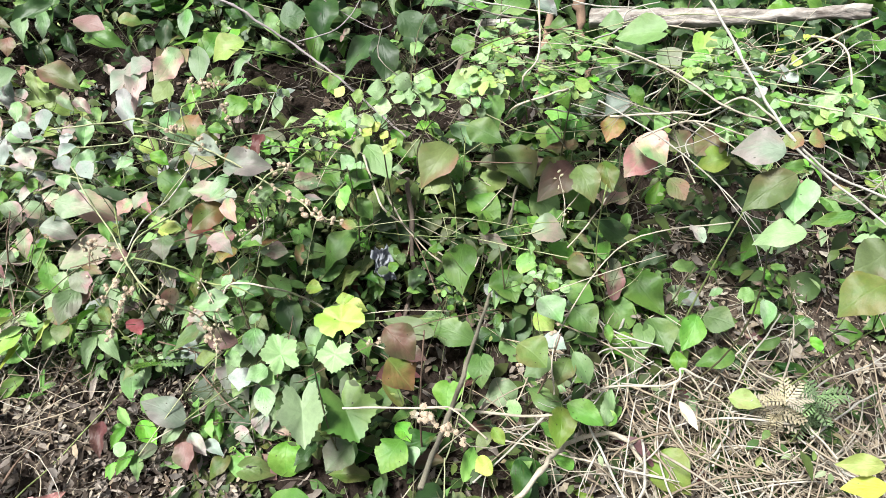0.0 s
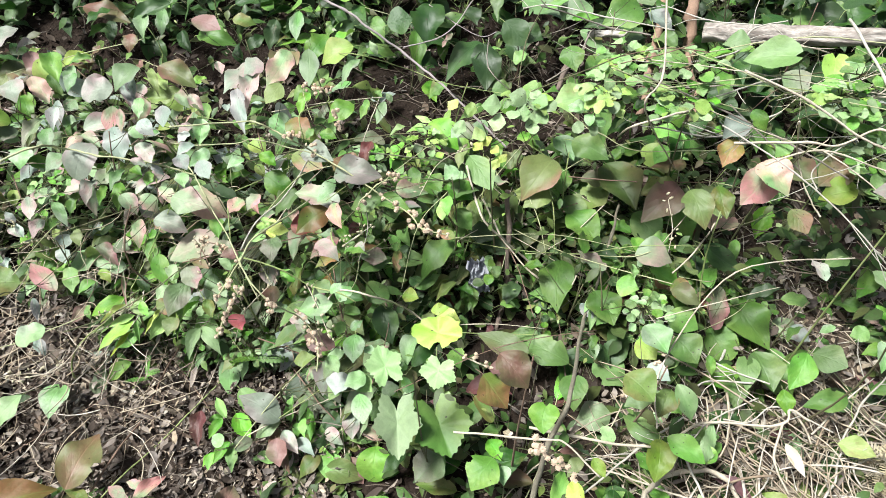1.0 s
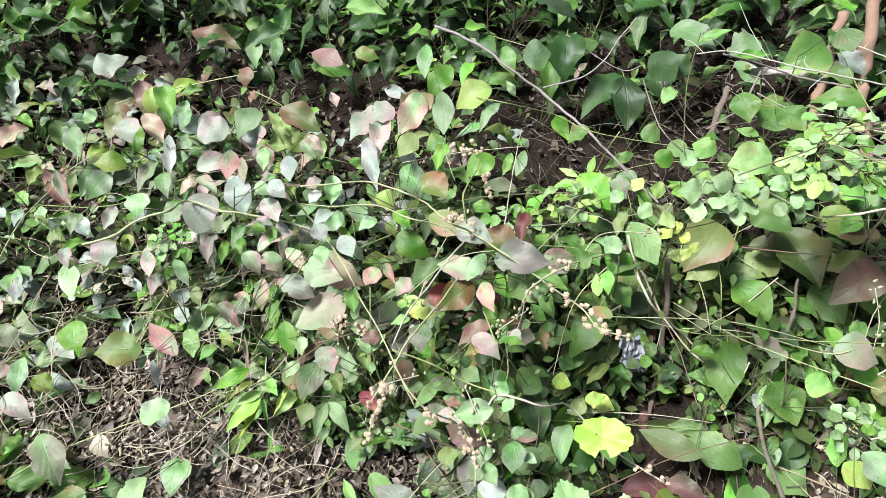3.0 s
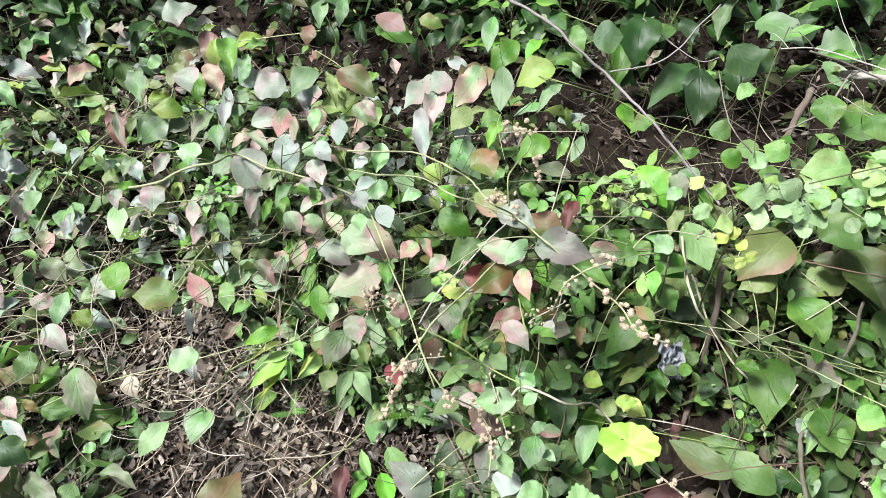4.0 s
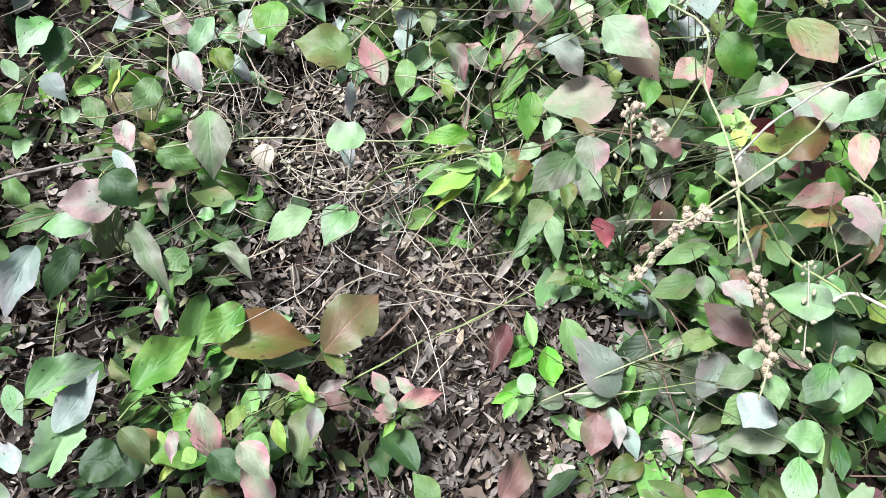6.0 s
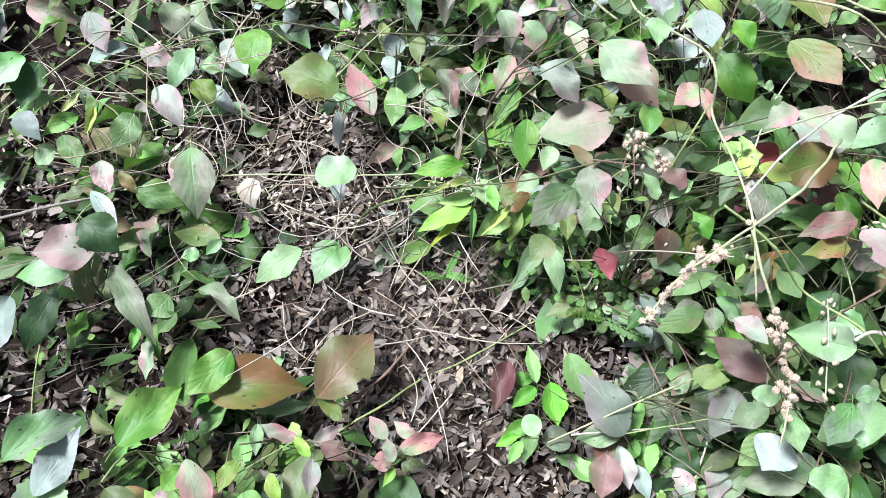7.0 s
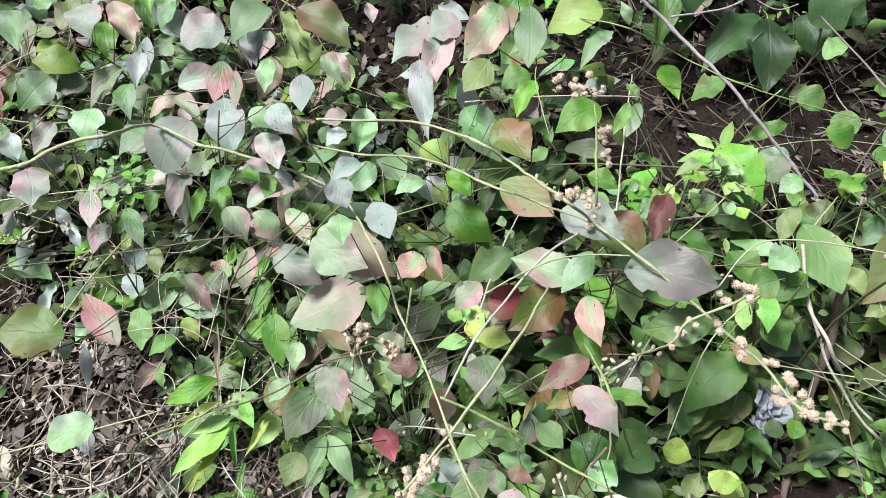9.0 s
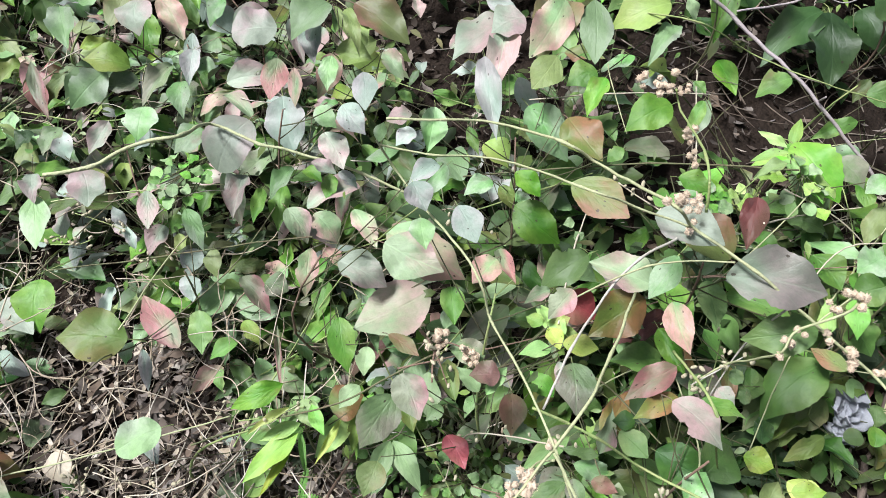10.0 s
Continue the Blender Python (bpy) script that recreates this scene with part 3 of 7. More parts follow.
# ---- weeds ----
random.seed(11)

p = plant("bamboo_seedling", -0.594, 0.536, "lime-green grassy seedling with narrow pointed leaves", "seedling")
leaf(p, "L", "g", -0.650, 0.577, 0.166, 1, -21, 135, 0.056, 0.025)
leaf(p, "L", "l", -0.613, 0.535, 0.168, 4, 0, 155, 0.065, 0.024)
leaf(p, "L", "l", -0.614, 0.544, 0.170, 7, -20, 133, 0.040, 0.015)
leaf(p, "L", "l", -0.621, 0.565, 0.175, -6, 6, -138, 0.030, 0.024)
leaf(p, "L", "h", -0.606, 0.560, 0.185, -5, -3, -135, 0.033, 0.014)
leaf(p, "N", "h", -0.612, 0.538, 0.162, -6, -3, -150, 0.041, 0.007)
leaf(p, "N", "y", -0.578, 0.559, 0.171, -3, -18, 173, 0.047, 0.008)
finish(p, 0)

p = plant("seedling", -0.205, 0.762, "small dark green seedling with four rounded leaves", "seedling")
leaf(p, "T", "g", -0.214, 0.716, 0.157, -7, -13, 49, 0.024, 0.017)
leaf(p, "T", "d", -0.216, 0.722, 0.159, 8, -12, 16, 0.024, 0.015)
finish(p, 0)

p = plant("palmate_seedling", -0.2, 1.045, "lime-green seedling with spreading finger leaves", "seedling")
leaf(p, "L", "l", -0.193, 1.008, 0.191, -22, -17, 112, 0.043, 0.017)
leaf(p, "L", "l", -0.193, 1.009, 0.188, -30, -25, 143, 0.048, 0.017)
leaf(p, "L", "l", -0.193, 1.014, 0.194, 20, -16, -11, 0.044, 0.015)
leaf(p, "L", "l", -0.211, 0.973, 0.234, 10, -20, 67, 0.035, 0.012)
leaf(p, "L", "l", -0.215, 0.947, 0.252, -14, -1, 113, 0.039, 0.016)
leaf(p, "L", "l", -0.234, 0.874, 0.307, -11, 8, 127, 0.031, 0.016)
leaf(p, "L", "h", -0.029, 1.320, 0.264, 25, 19, -73, 0.059, 0.021)
leaf(p, "L", "h", 0.025, 1.229, 0.302, 2, 28, -83, 0.053, 0.018)
finish(p, 0)

p = plant("heart_leaf_vine", 0.318, 0.832, "climbing vine with bright heart-shaped leaves", "vine")
leaf(p, "H", "h", 0.296, 0.841, 0.495, -21, -22, 84, 0.056, 0.049)
leaf(p, "H", "c", 0.331, 0.622, 0.100, -10, 4, 175, 0.043, 0.035)
leaf(p, "H", "g", 0.319, 0.601, 0.075, -6, 3, 175, 0.043, 0.040)
leaf(p, "H", "j", 0.418, 0.989, 0.395, -23, 3, 169, 0.049, 0.038)
finish(p, 0)

p = plant("heart_leaf_vine", 0.056, 0.508, "vine with heart-shaped green leaves near the ground", "vine")
leaf(p, "H", "c", 0.072, 0.558, 0.095, -11, -1, -177, 0.044, 0.044)
leaf(p, "H", "c", 0.027, 0.459, 0.191, -14, -1, 179, 0.033, 0.041)
finish(p, 6)

p = plant("lobed_vine", -0.128, 0.419, "pale green vine with lobed toothed leaves", "vine")
leaf(p, "M", "x", -0.157, 0.399, 0.325, 15, -2, 30, 0.054, 0.047)
leaf(p, "M", "x", -0.178, 0.456, 0.181, 3, -5, -166, 0.100, 0.068)
leaf(p, "M", "x", -0.104, 0.442, 0.324, -13, -3, 174, 0.042, 0.047)
leaf(p, "M", "c", -0.131, 0.463, 0.175, -15, -6, -150, 0.092, 0.086)
finish(p, 12)

p = plant("pink_seedling", -0.631, 0.212, "seedling with large dusty pink leaves", "seedling")
leaf(p, "O", "m", -0.625, 0.251, 0.104, 1, 10, 106, 0.046, 0.015)
leaf(p, "O", "p", -0.600, 0.244, 0.110, -5, -14, -148, 0.032, 0.018)
leaf(p, "O", "l", -0.633, 0.253, 0.074, -6, 10, 61, 0.023, 0.013)
leaf(p, "O", "b", -0.667, 0.240, 0.107, -7, -9, -142, 0.030, 0.014)
finish(p, 0)

p = plant("pink_seedling", -0.573, 0.27, "seedling with pink young leaves on bare litter", "seedling")
leaf(p, "O", "l", -0.592, 0.242, 0.152, 13, 3, 77, 0.024, 0.011)
leaf(p, "O", "p", -0.620, 0.259, 0.067, 12, 15, -20, 0.032, 0.017)
leaf(p, "O", "n", -0.607, 0.261, 0.093, -6, -5, -78, 0.034, 0.021)
leaf(p, "O", "m", -0.562, 0.306, 0.064, 6, 0, 74, 0.030, 0.018)
leaf(p, "O", "m", -0.543, 0.289, 0.072, 6, -12, 127, 0.021, 0.021)
leaf(p, "O", "m", -0.539, 0.288, 0.090, 4, 8, 52, 0.024, 0.015)
leaf(p, "O", "l", -0.539, 0.287, 0.063, 13, -8, -176, 0.022, 0.010)
finish(p, 0)

p = plant("pink_seedling", -0.516, 0.319, "seedling with magenta-pink pointed leaves on bare litter", "seedling")
leaf(p, "O", "m", -0.537, 0.322, 0.065, 9, -7, 85, 0.030, 0.015)
leaf(p, "O", "m", -0.545, 0.301, 0.068, -8, 10, -37, 0.052, 0.021)
finish(p, 0)

p = plant("toothed_seedling", -0.46, 0.43, "low bright green seedling with many toothed leaves", "seedling")
leaf(p, "E", "h", -0.448, 0.414, 0.041, -15, -9, 154, 0.041, 0.017)
leaf(p, "E", "h", -0.449, 0.418, 0.029, 1, -3, -161, 0.048, 0.018)
finish(p, 0)

p = plant("scalloped_weed", -0.161, 0.602, "weed with one scalloped yellow-green round leaf", "weed")
leaf(p, "S", "j", -0.132, 0.53, 0.197, 8, -6, 4, 0.055, 0.076)
finish(p, 0)

p = plant("round_leaf_shrub", -0.07, 0.789, "shrub sprig with round yellow-green leaflets", "shrub")
leaf(p, "T", "x", -0.094, 0.743, 0.462, 8, 24, -87, 0.027, 0.028)
leaf(p, "T", "x", -0.06, 0.762, 0.468, -8, 32, -113, 0.026, 0.025)
leaf(p, "T", "x", -0.029, 0.762, 0.458, 11, 22, -108, 0.024, 0.026)
leaf(p, "T", "x", -0.051, 0.739, 0.45, 13, 14, -76, 0.024, 0.027)
leaf(p, "T", "x", -0.084, 0.728, 0.449, 3, 17, -95, 0.025, 0.027)
leaf(p, "T", "x", -0.023, 0.737, 0.447, 10, 17, -56, 0.02, 0.022)
leaf(p, "T", "x", -0.013, 0.763, 0.458, -4, 16, -125, 0.02, 0.022)
leaf(p, "T", "j", -0.121, 0.767, 0.438, -10, 36, -97, 0.019, 0.021)
leaf(p, "T", "j", -0.106, 0.735, 0.412, 13, 23, -55, 0.021, 0.023)
leaf(p, "T", "y", -0.103, 0.734, 0.405, 1, 14, -128, 0.017, 0.018)
leaf(p, "T", "y", -0.09, 0.744, 0.411, -14, 16, -160, 0.017, 0.016)
leaf(p, "T", "y", -0.081, 0.734, 0.397, 0, 16, -115, 0.015, 0.016)
leaf(p, "T", "y", -0.068, 0.727, 0.391, -14, 18, -122, 0.013, 0.016)
leaf(p, "T", "y", -0.077, 0.719, 0.388, -23, 37, -123, 0.014, 0.016)
leaf(p, "T", "y", -0.143, 0.771, 0.444, -11, 23, -125, 0.017, 0.019)
leaf(p, "O", "x", -0.131, 0.747, 0.424, -14, 29, -117, 0.019, 0.022)
finish(p, 0)

p = plant("broadleaf_weed", -0.274, 0.554, "broad-leaved weed with pale green and grey-green oval leaves", "weed")
leaf(p, "O", "v", -0.32, 0.543, 0.08, -9, 5, -149, 0.064, 0.045)
leaf(p, "O", "v", -0.267, 0.541, 0.074, -13, 6, 150, 0.038, 0.035)
leaf(p, "O", "c", -0.305, 0.534, 0.108, -28, -3, -133, 0.045, 0.035)
leaf(p, "O", "h", -0.25, 0.541, 0.107, 6, 5, -120, 0.037, 0.03)
leaf(p, "O", "b", -0.218, 0.502, 0.093, 16, 11, -66, 0.029, 0.027)
leaf(p, "O", "c", -0.238, 0.476, 0.048, 16, 2, -36, 0.041, 0.034)
leaf(p, "O", "p", -0.306, 0.601, 0.321, 0, 3, -123, 0.045, 0.029)
leaf(p, "O", "a", -0.208, 0.645, 0.154, 3, 13, -96, 0.027, 0.026)
leaf(p, "O", "d", -0.295, 0.603, 0.212, -2, 19, -107, 0.045, 0.037)
leaf(p, "O", "b", -0.273, 0.555, 0.250, 11, 3, -21, 0.029, 0.026)
leaf(p, "O", "o", -0.291, 0.636, 0.256, -1, -8, 132, 0.043, 0.020)
leaf(p, "O", "c", -0.328, 0.608, 0.219, -2, 10, -120, 0.031, 0.024)
leaf(p, "O", "p", -0.266, 0.644, 0.274, -1, 10, -124, 0.018, 0.018)
leaf(p, "O", "n", -0.342, 0.562, 0.209, -5, 4, -95, 0.023, 0.016)
leaf(p, "O", "d", -0.317, 0.620, 0.220, -5, -7, 102, 0.019, 0.018)
leaf(p, "O", "g", -0.280, 0.625, 0.274, 15, -10, -96, 0.037, 0.018)
leaf(p, "O", "d", -0.238, 0.617, 0.159, -19, 4, -154, 0.064, 0.042)
leaf(p, "O", "b", -0.268, 0.526, 0.288, -9, -21, 108, 0.048, 0.032)
leaf(p, "O", "c", -0.261, 0.531, 0.237, -17, -0, 158, 0.022, 0.021)
leaf(p, "O", "x", -0.273, 0.483, 0.224, -7, 10, -141, 0.030, 0.022)
leaf(p, "O", "b", -0.250, 0.494, 0.358, 7, 1, -32, 0.019, 0.013)
leaf(p, "O", "b", -0.240, 0.512, 0.239, -25, -16, -168, 0.039, 0.031)
leaf(p, "O", "b", -0.218, 0.463, 0.220, 1, -4, 131, 0.032, 0.028)
leaf(p, "O", "c", -0.249, 0.603, 0.187, -0, 19, -33, 0.042, 0.043)
leaf(p, "O", "n", -0.287, 0.529, 0.166, -2, -16, 73, 0.059, 0.035)
leaf(p, "O", "p", -0.344, 0.535, 0.226, 12, 7, -104, 0.034, 0.021)
leaf(p, "O", "v", -0.355, 0.574, 0.163, -15, 12, -156, 0.025, 0.019)
leaf(p, "O", "v", -0.275, 0.507, 0.167, -23, 6, 141, 0.037, 0.027)
leaf(p, "O", "b", -0.293, 0.511, 0.168, 5, 20, -61, 0.028, 0.020)
leaf(p, "O", "c", -0.213, 0.528, 0.189, -12, -7, 146, 0.038, 0.029)
leaf(p, "O", "v", -0.220, 0.481, 0.148, -22, -19, 141, 0.058, 0.032)
leaf(p, "O", "h", -0.235, 0.464, 0.201, 12, 19, -119, 0.036, 0.027)
leaf(p, "O", "v", -0.246, 0.491, 0.047, -8, 9, 173, 0.045, 0.026)
leaf(p, "O", "b", -0.244, 0.510, 0.252, 16, 11, -39, 0.020, 0.014)
leaf(p, "O", "b", -0.229, 0.503, 0.218, 1, -1, -106, 0.019, 0.014)
finish(p, 120)

p = plant("broadleaf_weed", -1.232, 1.097, "low broad-leaved weed with green and bronze oval leaves", "weed")
leaf(p, "O", "g", -1.29, 1.037, 0.183, -47, -3, -134, 0.068, 0.041)
leaf(p, "O", "o", -1.203, 1.124, 0.167, -32, -2, -143, 0.076, 0.053)
leaf(p, "O", "o", -1.205, 1.173, 0.17, -22, -21, -156, 0.118, 0.062)
leaf(p, "O", "g", -1.285, 1.053, 0.177, -28, 2, -145, 0.082, 0.051)
leaf(p, "T", "b", -1.274, 1.072, 0.176, -31, 3, -117, 0.048, 0.03)
leaf(p, "O", "u", -1.192, 1.107, 0.258, -2, 16, -34, 0.075, 0.063)
finish(p, 15)

p = plant("broadleaf_weed", 0.711, 0.786, "low broad-leaved weed with green oval leaves", "weed")
leaf(p, "O", "g", 0.703, 0.827, -0.003, -24, 10, 137, 0.08, 0.057)
leaf(p, "O", "g", 0.716, 0.718, -0.051, 21, 12, -86, 0.059, 0.055)
leaf(p, "O", "g", 0.627, 0.699, -0.027, 5, 15, -124, 0.046, 0.052)
finish(p, 9)

p = plant("broadleaf_weed", -0.091, 1.3, "low broad-leaved weed with dark green and bright green oval leaves", "weed")
leaf(p, "O", "e", -0.086, 1.216, 0.156, -41, 1, 151, 0.036, 0.02)
leaf(p, "O", "d", -0.101, 1.351, 0.17, -18, 22, -153, 0.074, 0.052)
leaf(p, "O", "d", -0.077, 1.317, 0.224, -19, 36, -123, 0.056, 0.048)
leaf(p, "O", "d", -0.11, 1.296, 0.248, -34, 26, -139, 0.067, 0.063)
leaf(p, "O", "d", -0.159, 1.314, 0.182, -9, -7, 149, 0.125, 0.059)
leaf(p, "O", "d", -0.153, 1.290, 0.197, -24, -4, -169, 0.113, 0.066)
leaf(p, "R", "h", -0.058, 1.248, 0.207, -5, -2, 147, 0.037, 0.029)
leaf(p, "O", "b", -0.078, 1.372, 0.251, 1, 18, -120, 0.097, 0.062)
finish(p, 21)

p = plant("broadleaf_weed", -0.977, 0.392, "low broad-leaved weed with deep green and pinkish grey oval leaves", "weed")
leaf(p, "O", "x", -1.007, 0.308, 0.194, -3, 28, -2, 0.023, 0.019)
leaf(p, "L", "y", -1.027, 0.366, 0.207, 6, 27, 8, 0.029, 0.008)
leaf(p, "L", "y", -1.009, 0.393, 0.202, -23, -27, -149, 0.032, 0.01)
leaf(p, "O", "o", -0.95, 0.356, 0.17, -31, 0, -101, 0.031, 0.014)
leaf(p, "O", "w", -0.952, 0.321, 0.174, -21, -2, -104, 0.046, 0.019)
leaf(p, "O", "i", -0.880, 0.457, 0.095, -14, 0, -132, 0.039, 0.029)
leaf(p, "O", "c", -1.017, 0.428, 0.150, -9, -25, -161, 0.050, 0.034)
leaf(p, "O", "p", -1.003, 0.466, 0.171, -19, 3, -115, 0.057, 0.033)
leaf(p, "O", "v", -0.899, 0.418, 0.183, -20, -7, -135, 0.077, 0.047)
leaf(p, "O", "g", -0.954, 0.360, 0.124, -16, 14, -70, 0.053, 0.037)
leaf(p, "O", "p", -0.949, 0.347, 0.201, -25, 0, -127, 0.035, 0.025)
leaf(p, "O", "b", -1.161, 0.405, 0.180, -4, -17, -171, 0.059, 0.042)
leaf(p, "O", "d", -1.143, 0.410, 0.175, -20, -22, -155, 0.059, 0.039)
leaf(p, "O", "b", -1.156, 0.330, 0.180, -19, -13, -101, 0.033, 0.018)
leaf(p, "O", "w", -1.098, 0.346, 0.178, -9, -6, -101, 0.044, 0.027)
leaf(p, "O", "c", -1.047, 0.356, 0.163, -13, -2, -113, 0.046, 0.027)
leaf(p, "O", "c", -1.061, 0.387, 0.157, 6, -30, 165, 0.044, 0.021)
finish(p, 48)

p = plant("broadleaf_weed", -0.717, 0.965, "broad-leaved weed with yellow-green and silvery green oval leaves", "weed")
leaf(p, "O", "k", -0.715, 0.914, 0.3, -23, -28, -169, 0.057, 0.029)
leaf(p, "O", "a", -0.709, 1.007, 0.248, -7, -37, 142, 0.057, 0.031)
leaf(p, "O", "p", -0.704, 1.019, 0.226, -25, 17, -131, 0.045, 0.025)
leaf(p, "L", "p", -0.776, 0.998, 0.262, -21, -22, -169, 0.042, 0.023)
leaf(p, "L", "a", -0.757, 1.006, 0.29, -32, 8, -137, 0.058, 0.013)
leaf(p, "O", "m", -0.807, 0.931, 0.259, -13, -14, -163, 0.060, 0.035)
leaf(p, "O", "w", -0.747, 0.944, 0.319, -43, -5, -168, 0.048, 0.019)
leaf(p, "O", "w", -0.763, 0.930, 0.310, -24, -6, -135, 0.045, 0.020)
leaf(p, "O", "b", -0.735, 0.954, 0.334, -6, -9, 160, 0.061, 0.049)
leaf(p, "O", "a", -0.714, 0.952, 0.330, -6, -3, -144, 0.068, 0.018)
leaf(p, "O", "o", -0.721, 0.991, 0.311, -19, 13, -110, 0.081, 0.049)
leaf(p, "O", "a", -0.718, 0.921, 0.297, -2, 20, -92, 0.045, 0.035)
leaf(p, "O", "k", -0.658, 0.925, 0.305, -12, 14, -134, 0.041, 0.022)
leaf(p, "O", "b", -0.700, 0.881, 0.325, -23, -5, -166, 0.040, 0.022)
leaf(p, "O", "a", -0.722, 0.977, 0.304, -6, 1, -137, 0.052, 0.025)
finish(p, 30)

p = plant("broadleaf_weed", 0.213, 0.906, "broad-leaved weed with olive and brown oval leaves", "weed")
leaf(p, "O", "g", 0.227, 0.902, 0.169, -26, 8, -158, 0.081, 0.051)
leaf(p, "O", "e", 0.251, 0.855, 0.241, -18, 18, -157, 0.06, 0.043)
leaf(p, "O", "c", 0.191, 0.982, 0.312, -28, 19, -165, 0.051, 0.048)
leaf(p, "O", "a", 0.175, 1.004, 0.19, -18, 11, -146, 0.063, 0.055)
leaf(p, "O", "e", 0.275, 0.931, 0.174, -4, 5, 173, 0.09, 0.041)
leaf(p, "O", "e", 0.107, 0.949, 0.189, -5, 8, -153, 0.109, 0.074)
leaf(p, "O", "n", 0.222, 0.881, 0.212, -12, -21, 144, 0.090, 0.061)
leaf(p, "O", "o", 0.274, 0.847, 0.347, -23, -0, 152, 0.048, 0.039)
leaf(p, "O", "c", 0.162, 0.887, 0.134, -13, 25, -145, 0.072, 0.058)
leaf(p, "O", "x", 0.270, 0.930, 0.456, -10, -22, 85, 0.037, 0.035)
leaf(p, "O", "n", 0.240, 0.945, 0.206, 2, -10, 106, 0.065, 0.029)
leaf(p, "O", "w", 0.285, 0.869, 0.365, -19, -3, 123, 0.042, 0.044)
leaf(p, "O", "g", 0.280, 0.852, 0.399, -30, 28, -158, 0.035, 0.024)
leaf(p, "O", "h", 0.204, 0.961, 0.229, -29, -5, 147, 0.038, 0.032)
leaf(p, "O", "x", 0.268, 0.914, 0.384, -5, -13, 125, 0.037, 0.021)
leaf(p, "O", "o", 0.164, 0.877, 0.188, 10, 12, -66, 0.070, 0.035)
finish(p, 42)

p = plant("broadleaf_weed", 0.395, 0.557, "low broad-leaved weed with green and pale green oval leaves", "weed")
leaf(p, "O", "e", 0.4, 0.565, 0.498, -29, -12, 123, 0.069, 0.041)
leaf(p, "H", "b", 0.41, 0.562, 0.48, -20, 5, 161, 0.045, 0.042)
leaf(p, "O", "x", 0.41, 0.513, 0.461, -25, -15, 94, 0.055, 0.033)
leaf(p, "O", "g", 0.463, 0.532, 0.472, -27, -20, 99, 0.044, 0.016)
leaf(p, "O", "a", 0.318, 0.424, 0.06, 5, 8, -134, 0.072, 0.069)
leaf(p, "O", "b", 0.39, 0.555, 0.033, -7, 17, -155, 0.063, 0.027)
leaf(p, "O", "h", 0.410, 0.632, 0.129, -19, -7, 155, 0.063, 0.041)
leaf(p, "O", "g", 0.347, 0.648, 0.094, -4, 1, -162, 0.067, 0.057)
leaf(p, "O", "g", 0.462, 0.575, 0.108, -11, -16, 106, 0.061, 0.035)
leaf(p, "O", "g", 0.368, 0.570, 0.122, -19, 4, -172, 0.038, 0.026)
leaf(p, "L", "i", 0.361, 0.490, 0.114, -10, 28, -159, 0.048, 0.016)
finish(p, 18)

p = plant("broadleaf_weed", -0.669, 0.271, "low broad-leaved weed with deep green and yellow-green oval leaves", "weed")
leaf(p, "O", "a", -0.631, 0.212, 0.092, -9, 4, -123, 0.035, 0.015)
leaf(p, "O", "c", -0.736, 0.279, 0.115, 1, -17, 174, 0.059, 0.038)
leaf(p, "O", "o", -0.739, 0.237, 0.087, -5, 4, -51, 0.100, 0.059)
leaf(p, "O", "n", -0.644, 0.298, 0.079, -2, 18, -3, 0.092, 0.062)
leaf(p, "O", "m", -0.620, 0.174, 0.158, -4, -9, -99, 0.043, 0.028)
leaf(p, "O", "c", -0.629, 0.180, 0.130, -1, 1, -86, 0.031, 0.026)
leaf(p, "O", "b", -0.698, 0.252, 0.063, -4, 18, -52, 0.063, 0.020)
leaf(p, "O", "a", -0.656, 0.203, 0.118, 1, -4, -170, 0.032, 0.018)
finish(p, 24)

p = plant("broadleaf_weed", -0.22, 0.934, "broad-leaved weed with deep green and green oval leaves", "weed")
leaf(p, "O", "b", -0.303, 1.004, 0.253, -23, -14, 176, 0.048, 0.02)
leaf(p, "E", "c", -0.193, 1.038, 0.18, -14, 14, -151, 0.093, 0.044)
leaf(p, "O", "g", -0.305, 0.859, 0.27, 0, 32, -103, 0.031, 0.018)
leaf(p, "T", "j", -0.271, 0.864, 0.254, 4, 14, -41, 0.013, 0.012)
leaf(p, "T", "j", -0.254, 0.919, 0.208, 14, 22, -53, 0.013, 0.013)
leaf(p, "T", "j", -0.247, 0.902, 0.214, 16, 15, -63, 0.012, 0.013)
leaf(p, "T", "j", -0.263, 0.853, 0.26, -7, 33, -84, 0.011, 0.012)
leaf(p, "O", "g", -0.196, 0.914, 0.189, 4, 19, -99, 0.044, 0.026)
leaf(p, "O", "g", -0.217, 0.95, 0.171, -1, 15, -109, 0.037, 0.024)
leaf(p, "O", "x", -0.196, 0.966, 0.2, -11, 21, -95, 0.042, 0.043)
leaf(p, "O", "g", -0.344, 0.949, 0.285, -13, -23, 139, 0.056, 0.041)
leaf(p, "O", "c", -0.315, 0.945, 0.301, -29, -4, 167, 0.038, 0.015)
leaf(p, "E", "c", -0.208, 0.971, 0.244, -6, 15, -139, 0.078, 0.048)
leaf(p, "O", "v", -0.162, 0.968, 0.235, -3, 11, -133, 0.041, 0.039)
leaf(p, "O", "b", -0.143, 0.888, 0.300, -23, -11, 139, 0.024, 0.022)
finish(p, 39)

